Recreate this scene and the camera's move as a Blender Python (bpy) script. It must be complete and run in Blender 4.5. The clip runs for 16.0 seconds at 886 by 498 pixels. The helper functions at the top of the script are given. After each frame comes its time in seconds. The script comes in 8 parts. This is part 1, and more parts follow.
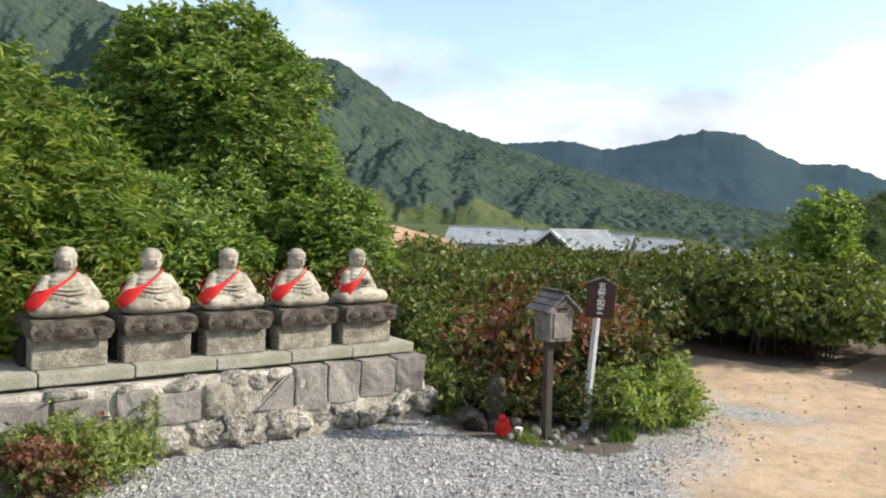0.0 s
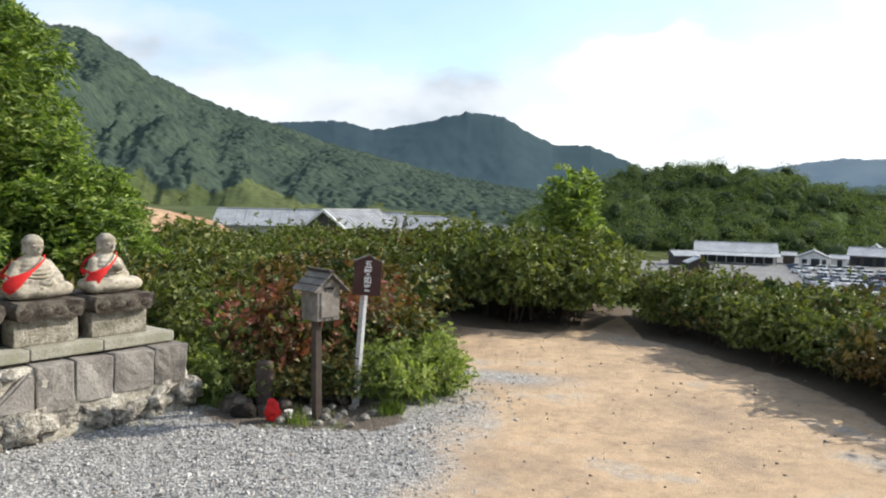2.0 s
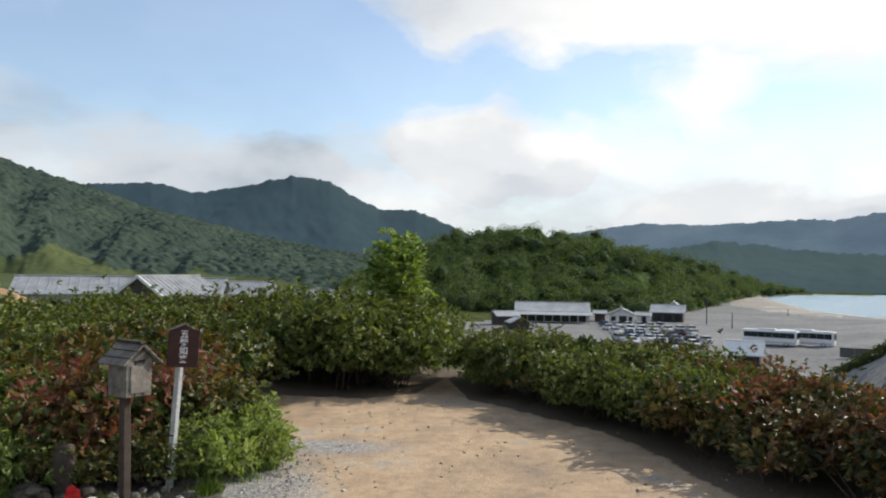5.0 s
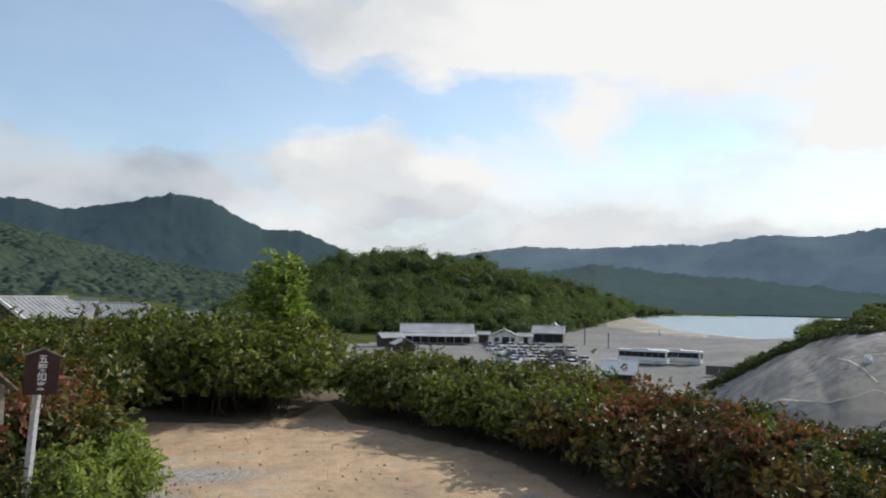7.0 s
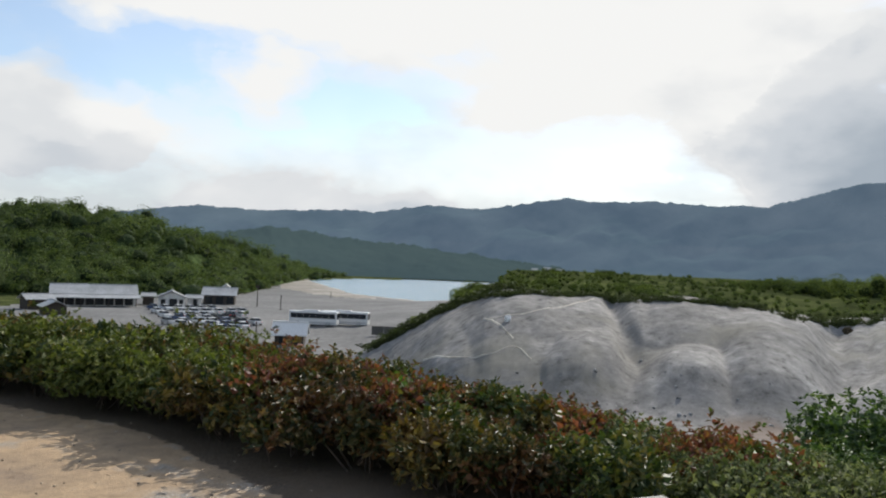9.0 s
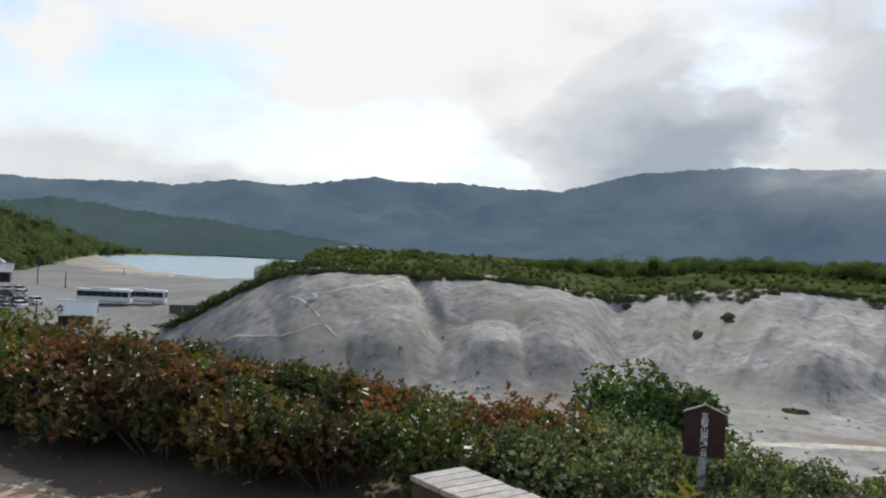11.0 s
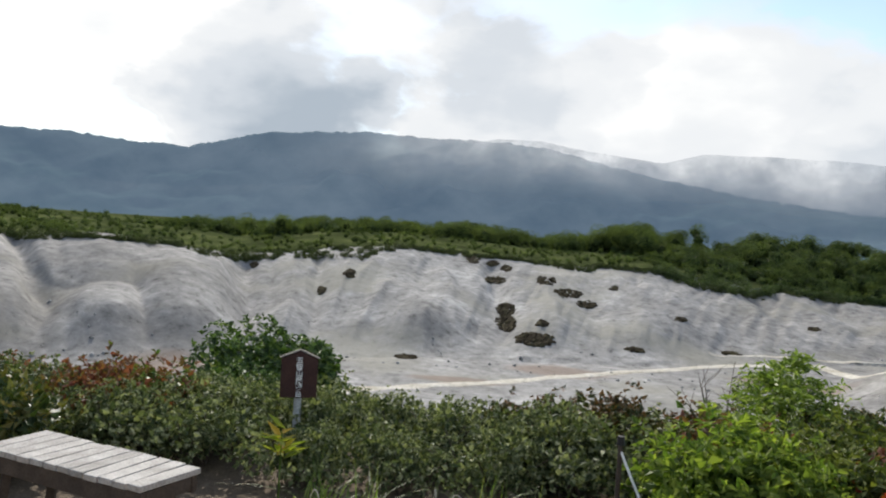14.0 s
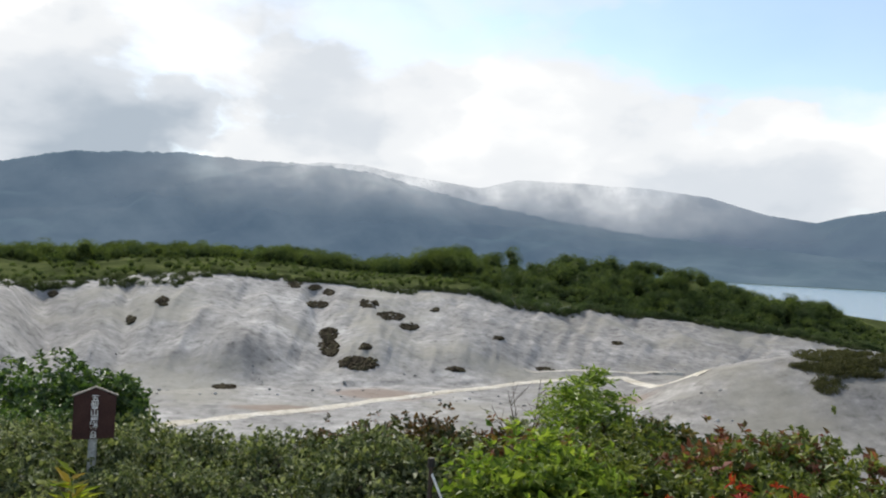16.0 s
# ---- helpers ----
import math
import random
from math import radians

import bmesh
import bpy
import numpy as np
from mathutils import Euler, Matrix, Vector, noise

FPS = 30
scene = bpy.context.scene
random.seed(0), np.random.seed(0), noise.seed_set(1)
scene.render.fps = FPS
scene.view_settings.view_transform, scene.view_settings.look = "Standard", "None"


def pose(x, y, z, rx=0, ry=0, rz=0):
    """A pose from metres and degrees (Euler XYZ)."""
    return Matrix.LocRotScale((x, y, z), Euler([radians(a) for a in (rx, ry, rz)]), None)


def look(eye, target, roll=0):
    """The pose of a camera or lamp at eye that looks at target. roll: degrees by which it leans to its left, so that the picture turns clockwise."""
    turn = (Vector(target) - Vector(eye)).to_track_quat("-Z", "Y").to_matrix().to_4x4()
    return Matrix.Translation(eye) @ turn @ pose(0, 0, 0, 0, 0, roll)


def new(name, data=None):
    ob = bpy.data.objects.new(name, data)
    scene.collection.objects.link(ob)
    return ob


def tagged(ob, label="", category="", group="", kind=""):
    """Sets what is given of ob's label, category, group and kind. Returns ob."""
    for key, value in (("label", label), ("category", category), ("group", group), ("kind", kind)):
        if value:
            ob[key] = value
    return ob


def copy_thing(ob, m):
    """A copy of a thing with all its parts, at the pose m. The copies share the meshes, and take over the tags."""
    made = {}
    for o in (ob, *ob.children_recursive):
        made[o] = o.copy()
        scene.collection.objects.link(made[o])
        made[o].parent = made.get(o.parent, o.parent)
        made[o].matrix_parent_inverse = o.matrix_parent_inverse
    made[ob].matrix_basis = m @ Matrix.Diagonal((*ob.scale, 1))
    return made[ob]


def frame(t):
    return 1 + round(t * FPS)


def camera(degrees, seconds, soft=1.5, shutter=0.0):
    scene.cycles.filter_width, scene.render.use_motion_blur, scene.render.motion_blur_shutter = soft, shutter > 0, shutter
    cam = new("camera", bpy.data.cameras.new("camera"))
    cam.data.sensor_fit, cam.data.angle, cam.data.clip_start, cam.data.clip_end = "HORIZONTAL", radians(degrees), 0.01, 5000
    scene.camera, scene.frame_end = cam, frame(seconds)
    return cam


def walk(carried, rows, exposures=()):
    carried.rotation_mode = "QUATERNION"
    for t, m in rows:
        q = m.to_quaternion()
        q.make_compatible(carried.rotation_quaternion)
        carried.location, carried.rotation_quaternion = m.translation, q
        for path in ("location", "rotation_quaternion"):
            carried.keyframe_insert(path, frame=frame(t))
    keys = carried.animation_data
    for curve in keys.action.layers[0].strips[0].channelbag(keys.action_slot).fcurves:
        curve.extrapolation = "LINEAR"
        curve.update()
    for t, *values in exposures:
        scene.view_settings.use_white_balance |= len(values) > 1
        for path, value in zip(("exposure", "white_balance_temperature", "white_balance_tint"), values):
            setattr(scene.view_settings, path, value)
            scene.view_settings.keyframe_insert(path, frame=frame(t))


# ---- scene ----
# camera: seconds, turn to the left of +y, tilt up, roll, eye
PATH = [
    (0.0, 23.12, -2.51, 2.18, -0.084, -0.090, 1.755),
    (0.5, 16.71, -2.74, 2.12, -0.062, -0.052, 1.748),
    (1.0, 11.63, -2.99, 1.82, -0.045, -0.056, 1.749),
    (1.5, 9.00, -3.15, 1.72, -0.038, -0.050, 1.746),
    (2.0, 6.65, -3.46, 1.38, -0.028, -0.039, 1.748),
    (2.5, 4.21, -3.46, 1.45, -0.024, -0.035, 1.745),
    (3.0, 2.45, -3.28, 1.84, -0.022, -0.033, 1.752),
    (3.5, 0.79, -1.23, 2.15, -0.017, -0.022, 1.761),
    (4.0, -1.46, -0.04, 2.12, -0.019, -0.003, 1.753),
    (4.2, -2.39, 0.25, 1.71, -0.018, -0.000, 1.755),
    (6.5, -11.97, 3.11, 0.98, 0.019, -0.030, 1.753),
    (7.0, -14.14, 3.14, 0.97, 0.034, -0.030, 1.757),
    (7.5, -17.67, 2.57, 1.53, 0.077, -0.018, 1.753),
    (8.0, -26.09, 1.92, 1.44, 0.183, -0.001, 1.745),
    (8.5, -31.78, 1.52, 0.97, 0.294, 0.022, 1.748),
    (9.0, -37.56, 1.05, 2.27, 0.350, 0.052, 1.751),
    (9.5, -43.50, 0.92, 1.45, 0.372, 0.073, 1.754),
    (10.0, -47.46, 0.59, 2.01, 0.367, 0.084, 1.755),
    (12.3, -55.78, -0.35, 2.39, 0.353, 0.043, 1.752),
    (12.5, -56.95, -0.45, 2.23, 0.351, 0.032, 1.741),
    (13.0, -63.52, -1.18, 2.68, 0.339, -0.009, 1.731),
    (13.5, -71.99, -1.52, 3.15, 0.317, -0.080, 1.725),
    (14.0, -78.36, -1.38, 3.63, 0.271, -0.183, 1.742),
    (14.5, -82.65, -1.31, 2.89, 0.250, -0.233, 1.751),
    (15.0, -84.43, -0.66, 2.56, 0.239, -0.246, 1.753),
    (15.5, -88.10, 0.28, 2.67, 0.264, -0.248, 1.764),
    (16.0, -91.12, 1.07, 3.02, 0.273, -0.260, 1.763),
]
cam = camera(58.96, 16.0, soft=2.05)


def way(turn, tilt):
    a, b = radians(turn), radians(tilt)
    return Vector((-math.sin(a) * math.cos(b), math.cos(a) * math.cos(b), math.sin(b)))


walk(cam, [(t, look((x, y, z), Vector((x, y, z)) + way(turn, tilt), roll)) for t, turn, tilt, roll, x, y, z in PATH],
     [(0.0, 0.48), (1.0, 0.46), (2.5, 0.38), (3.0, 0.35), (3.5, 0.18), (4.0, 0.06), (6.3, -0.22), (7.0, -0.25), (9.0, -0.26), (12.3, -0.20), (13.5, -0.03), (16.0, 0.02)])

# ---------------------------------------------------------------- light
SUN_TURN, SUN_HIGH = -65.0, 34.0          # degrees: to the left of +y, above the horizon


def node_tools(tree):
    def add(kind, **given):
        n = tree.nodes.new(kind)
        for key, value in given.items():
            if key in n.inputs:
                n.inputs[key].default_value = value
            elif key == "operation":
                n.operation = value
            elif key == "data_type":
                n.data_type = value
            elif key == "blend_type":
                n.blend_type = value
            elif key == "interpolation_type":
                n.interpolation_type = value
            elif key == "use_clamp":
                n.use_clamp = value
            elif key == "attribute_name":
                n.attribute_name = value
        return n

    def link(a, b):
        tree.links.new(a, b)
    return add, link


def ramp(add, stops, mode="LINEAR"):
    n = add("ShaderNodeValToRGB")
    n.color_ramp.interpolation = mode
    els = n.color_ramp.elements
    while len(els) < len(stops):
        els.new(0.5)
    for el, (p, c) in zip(els, stops):
        el.position = p
        el.color = (*c, 1) if len(c) == 3 else c
    return n


def build_world():
    world = bpy.data.worlds.new("sky")
    scene.world = world
    world.use_nodes = True
    tree = world.node_tree
    tree.nodes.clear()
    add, link = node_tools(tree)
    sky = add("ShaderNodeTexSky")
    sky.sky_type, sky.sun_disc = "NISHITA", False
    sky.sun_elevation, sky.sun_rotation = radians(SUN_HIGH), radians(-SUN_TURN)
    sky.altitude, sky.air_density, sky.dust_density, sky.ozone_density = 200, 1.0, 0.4, 1.0
    where = add("ShaderNodeTexCoord")
    split = add("ShaderNodeSeparateXYZ")
    link(where.outputs["Generated"], split.inputs[0])

    def calc(kind, *values):
        n = add("ShaderNodeMath", operation=kind)
        for k, v in enumerate(values):
            if isinstance(v, (int, float)):
                n.inputs[k].default_value = v
            else:
                link(v, n.inputs[k])
        return n.outputs[0]

    # bearing and height of each direction, in degrees
    turn_at = calc("MULTIPLY", calc("ARCTAN2", calc("MULTIPLY", split.outputs["X"], -1.0), split.outputs["Y"]), 57.3)
    tilt_at = calc("MULTIPLY", calc("ARCSINE", split.outputs["Z"]), 57.3)
    spot = add("ShaderNodeCombineXYZ")
    link(turn_at, spot.inputs[0])
    link(tilt_at, spot.inputs[1])

    def billow(wide, high, detail, rough, shift, warp=0.0):
        m = add("ShaderNodeMapping")
        m.inputs["Scale"].default_value = (1 / wide, 1 / high, 1)
        m.inputs["Location"].default_value = shift
        link(spot.outputs[0], m.inputs[0])
        n = add("ShaderNodeTexNoise", Scale=1.0, Detail=detail, Roughness=rough, Distortion=warp)
        link(m.outputs[0], n.inputs["Vector"])
        return n

    # ragged edges: the places of clouds and openings waver
    stir = billow(8.0, 5.0, 5.0, 0.52, (3.0, 1.0, 0.0))
    off = add("ShaderNodeVectorMath", operation="MULTIPLY_ADD")
    link(stir.outputs["Color"], off.inputs[0])
    off.inputs[1].default_value = (11.0, 6.5, 0.0)
    off.inputs[2].default_value = (-5.5, -3.25, 0.0)
    wavering = add("ShaderNodeVectorMath", operation="ADD")
    link(spot.outputs[0], wavering.inputs[0])
    link(off.outputs[0], wavering.inputs[1])

    def heap(value, spots):
        """Adds soft oval spots of (bearing, tilt, half width, half height, amount) to a field."""
        for turn, tilt, wide, high, k in spots:
            u = add("ShaderNodeVectorMath", operation="MULTIPLY_ADD")
            link(wavering.outputs[0], u.inputs[0])
            u.inputs[1].default_value = (1 / wide, 1 / high, 0)
            u.inputs[2].default_value = (-turn / wide, -tilt / high, 0)
            q = add("ShaderNodeVectorMath", operation="DOT_PRODUCT")
            link(u.outputs[0], q.inputs[0])
            link(u.outputs[0], q.inputs[1])
            inside = calc("MAXIMUM", calc("SUBTRACT", 1.0, q.outputs["Value"]), 0.0)
            value = calc("MULTIPLY_ADD", calc("POWER", inside, 0.7), k, value)
        return value

    # cloud cover: broken cloud, blue openings, banks along the mountains
    cover_at = heap(billow(17.0, 8.0, 9.0, 0.56, (0.4, 0.2, 0.0), 0.15).outputs["Fac"], (
        (18, 15, 24, 6.0, -0.20), (8, 15.5, 13, 6.5, -0.20), (-9, 13.6, 16, 3.4, -0.20), (-36, 9, 12, 5, -0.06), (-114, 16.5, 13, 5.5, -0.30), (-32, 12.5, 7, 2.4, -0.12),
        (-21, 19, 24, 4.2, 0.30), (-48, 18, 26, 8, 0.26), (-10, 8.8, 9, 3.6, 0.24), (-25, 11.8, 4.0, 2.6, 0.22), (11, 7.0, 10, 3.4, 0.20), (30, 6, 14, 4, 0.10),
        (-64, 10, 11, 7, 0.24), (-84, 10, 14, 6, 0.26), (-98, 9, 12, 7, 0.24), (-112, 7.5, 14, 4.0, 0.26), (-60, 34, 60, 14, -0.10), (150, 40, 140, 50, -0.14), (-20, 75, 220, 34, -0.16)))
    cover = ramp(add, [(0.34, (0.16, 0.16, 0.16)), (0.47, (0.50, 0.50, 0.50)), (0.66, (1, 1, 1))], "EASE")
    link(cover_at, cover.inputs[0])
    low = ramp(add, [(0.02, (1, 1, 1)), (0.22, (0, 0, 0))], "EASE")
    link(split.outputs["Z"], low.inputs[0])
    capped = add("ShaderNodeClamp")
    link(calc("MULTIPLY_ADD", low.outputs[0], 0.42, cover.outputs[0]), capped.inputs[0])
    # light and dark bellies of the clouds
    tone_at = heap(billow(13.0, 7.0, 5.0, 0.48, (5.0, 2.0, 0.0), 0.1).outputs["Fac"], (
        (-66, 9.5, 10.0, 6.5, -0.42), (-84, 11, 9, 4.5, -0.22), (-74, 9.5, 4, 6, 0.08), (10, 7.2, 11, 3.6, -0.05), (20, 9, 24, 9, -0.17), (-10, 6.6, 10, 2.6, -0.06), (-10, 10.2, 8, 2.4, 0.12), (-25, 12, 6, 4, 0.14),
        (-40, 16, 36, 12, 0.32), (-95, 10.5, 9, 7, 0.16), (-113, 6.5, 12, 3.0, -0.12), (-110, 9.5, 8, 2.5, 0.10), (-24, 8, 14, 5, 0.05)))
    cloud = ramp(add, [(0.10, (3.0, 3.45, 3.95)), (0.34, (4.75, 5.05, 5.4)), (0.52, (5.9, 6.05, 6.2)), (0.75, (7.3, 7.3, 7.2))], "EASE")
    link(tone_at, cloud.inputs[0])
    mix = add("ShaderNodeMix", data_type="RGBA")
    link(capped.outputs[0], mix.inputs["Factor"])
    gain = add("ShaderNodeVectorMath", operation="SCALE")
    link(sky.outputs[0], gain.inputs[0])
    gain.inputs["Scale"].default_value = 1.25
    link(gain.outputs[0], mix.inputs["A"])
    link(cloud.outputs[0], mix.inputs["B"])
    back = add("ShaderNodeBackground", Strength=0.15)
    link(mix.outputs["Result"], back.inputs["Color"])
    out = add("ShaderNodeOutputWorld")
    link(back.outputs[0], out.inputs[0])


build_world()
lamp = bpy.data.lights.new("sun", "SUN")
lamp.energy, lamp.angle, lamp.color = 5.2, radians(0.6), (1.0, 0.94, 0.845)
sun = new("sun", lamp)
sun.matrix_world = look(way(SUN_TURN, SUN_HIGH) * 100, (0, 0, 0))

# ---------------------------------------------------------------- materials


def material(name, rough=0.8, metal=0.0, spec=0.5):
    m = bpy.data.materials.new(name)
    m.use_nodes = True
    tree = m.node_tree
    add, link = node_tools(tree)
    bsdf = tree.nodes["Principled BSDF"]
    bsdf.inputs["Roughness"].default_value = rough
    bsdf.inputs["Metallic"].default_value = metal
    bsdf.inputs["Specular IOR Level"].default_value = spec
    return m, tree, add, link, bsdf


def bump(add, link, bsdf, height, strength=0.4, distance=0.02):
    b = add("ShaderNodeBump", Strength=strength, Distance=distance)
    link(height, b.inputs["Height"])
    link(b.outputs[0], bsdf.inputs["Normal"])


def grained(name, colors, scale=8.0, fine=60.0, rough=0.85, relief=0.4, distance=0.01, metal=0.0, spec=0.4, stain=None,
            island=0.0, random_value=0.0):
    """A surface with two scales of variation: patches of the given colours and a fine grain with relief."""
    m, tree, add, link, bsdf = material(name, rough, metal, spec)
    pos = add("ShaderNodeTexCoord").outputs["Object"]
    if random_value:
        info = add("ShaderNodeObjectInfo")
        shift = add("ShaderNodeVectorMath", operation="ADD")
        wide = add("ShaderNodeMath", operation="MULTIPLY")
        link(info.outputs["Random"], wide.inputs[0])
        wide.inputs[1].default_value = 50.0
        link(pos, shift.inputs[0])
        link(wide.outputs[0], shift.inputs[1])
        pos = shift.outputs[0]
    a = add("ShaderNodeTexNoise", Scale=scale, Detail=5.0, Roughness=0.6)
    b = add("ShaderNodeTexNoise", Scale=fine, Detail=3.0, Roughness=0.6)
    link(pos, a.inputs["Vector"])
    link(pos, b.inputs["Vector"])
    n = len(colors)
    r = ramp(add, [(0.30 + 0.4 * i / max(1, n - 1), c) for i, c in enumerate(colors)])
    link(a.outputs["Fac"], r.inputs[0])
    grain = ramp(add, [(0.3, (0.72, 0.72, 0.72)), (0.7, (1.22, 1.22, 1.22))])
    link(b.outputs["Fac"], grain.inputs[0])
    mul = add("ShaderNodeMix", data_type="RGBA", blend_type="MULTIPLY")
    mul.inputs["Factor"].default_value = 1.0
    link(r.outputs[0], mul.inputs["A"])
    link(grain.outputs[0], mul.inputs["B"])
    color = mul.outputs["Result"]
    if stain:
        s = add("ShaderNodeTexNoise", Scale=scale * 0.6, Detail=6.0, Roughness=0.7)
        move = add("ShaderNodeMapping")
        move.inputs["Location"].default_value = (7, 3, 1)
        link(pos, move.inputs[0])
        link(move.outputs[0], s.inputs["Vector"])
        sr = ramp(add, [(0.50, (0, 0, 0)), (0.66, (1, 1, 1))])
        link(s.outputs["Fac"], sr.inputs[0])
        mx = add("ShaderNodeMix", data_type="RGBA")
        link(sr.outputs[0], mx.inputs["Factor"])
        link(color, mx.inputs["A"])
        mx.inputs["B"].default_value = (*stain, 1)
        color = mx.outputs["Result"]
    if island or random_value:
        hv = add("ShaderNodeHueSaturation")
        src = add("ShaderNodeNewGeometry").outputs["Random Per Island"] if island else info.outputs["Random"]
        amount = island or random_value
        val = add("ShaderNodeMapRange")
        link(src, val.inputs["Value"])
        val.inputs["To Min"].default_value = 1 - amount
        val.inputs["To Max"].default_value = 1 + amount
        link(val.outputs[0], hv.inputs["Value"])
        link(color, hv.inputs["Color"])
        color = hv.outputs[0]
    link(color, bsdf.inputs["Base Color"])
    h = add("ShaderNodeMath", operation="MULTIPLY_ADD")
    link(a.outputs["Fac"], h.inputs[0])
    h.inputs[1].default_value = 1.5
    link(b.outputs["Fac"], h.inputs[2])
    bump(add, link, bsdf, h.outputs[0], relief, distance)
    return m


def leafy(name, stops, rough=0.55, through_light=0.35, spec=0.5, patch=1.2, patch_color=None, patch_edge=(0.52, 0.62)):
    """Leaves: each leaf takes its own tint from the stops; patches of another tint run over the plant."""
    m, tree, add, link, bsdf = material(name, rough, 0.0, spec)
    geo = add("ShaderNodeNewGeometry")
    r = ramp(add, stops)
    link(geo.outputs["Random Per Island"], r.inputs[0])
    color = r.outputs[0]
    if patch_color:
        n = add("ShaderNodeTexNoise", Scale=patch, Detail=3.0, Roughness=0.65)
        link(geo.outputs["Position"], n.inputs["Vector"])
        jitter = add("ShaderNodeMath", operation="MULTIPLY_ADD")
        link(geo.outputs["Random Per Island"], jitter.inputs[0])
        jitter.inputs[1].default_value = 0.22
        link(n.outputs["Fac"], jitter.inputs[2])
        lessen = add("ShaderNodeMath", operation="SUBTRACT")
        link(jitter.outputs[0], lessen.inputs[0])
        lessen.inputs[1].default_value = 0.11
        pr = ramp(add, [(patch_edge[0], (0, 0, 0)), (patch_edge[1], (1, 1, 1))])
        link(lessen.outputs[0], pr.inputs[0])
        pc = ramp(add, patch_color)
        link(geo.outputs["Random Per Island"], pc.inputs[0])
        mx = add("ShaderNodeMix", data_type="RGBA")
        link(pr.outputs[0], mx.inputs["Factor"])
        link(color, mx.inputs["A"])
        link(pc.outputs[0], mx.inputs["B"])
        color = mx.outputs["Result"]
    link(color, bsdf.inputs["Base Color"])
    trans = add("ShaderNodeBsdfTranslucent")
    bright = add("ShaderNodeMix", data_type="RGBA", blend_type="MULTIPLY")
    bright.inputs["Factor"].default_value = 1.0
    link(color, bright.inputs["A"])
    bright.inputs["B"].default_value = (1.5, 1.7, 0.7, 1)
    link(bright.outputs["Result"], trans.inputs["Color"])
    mixed = add("ShaderNodeMixShader")
    mixed.inputs[0].default_value = through_light
    link(bsdf.outputs[0], mixed.inputs[1])
    link(trans.outputs[0], mixed.inputs[2])
    link(mixed.outputs[0], tree.nodes["Material Output"].inputs["Surface"])
    return m


def plain(name, color, rough=0.6, metal=0.0, spec=0.5, vary=0.12, scale=6.0, relief=0.08):
    c = Vector(color)
    return grained(name, [tuple(c * (1 - vary)), tuple(c), tuple(c * (1 + vary))], scale, scale * 9, rough, relief, 0.004, metal, spec)


MAT = {}


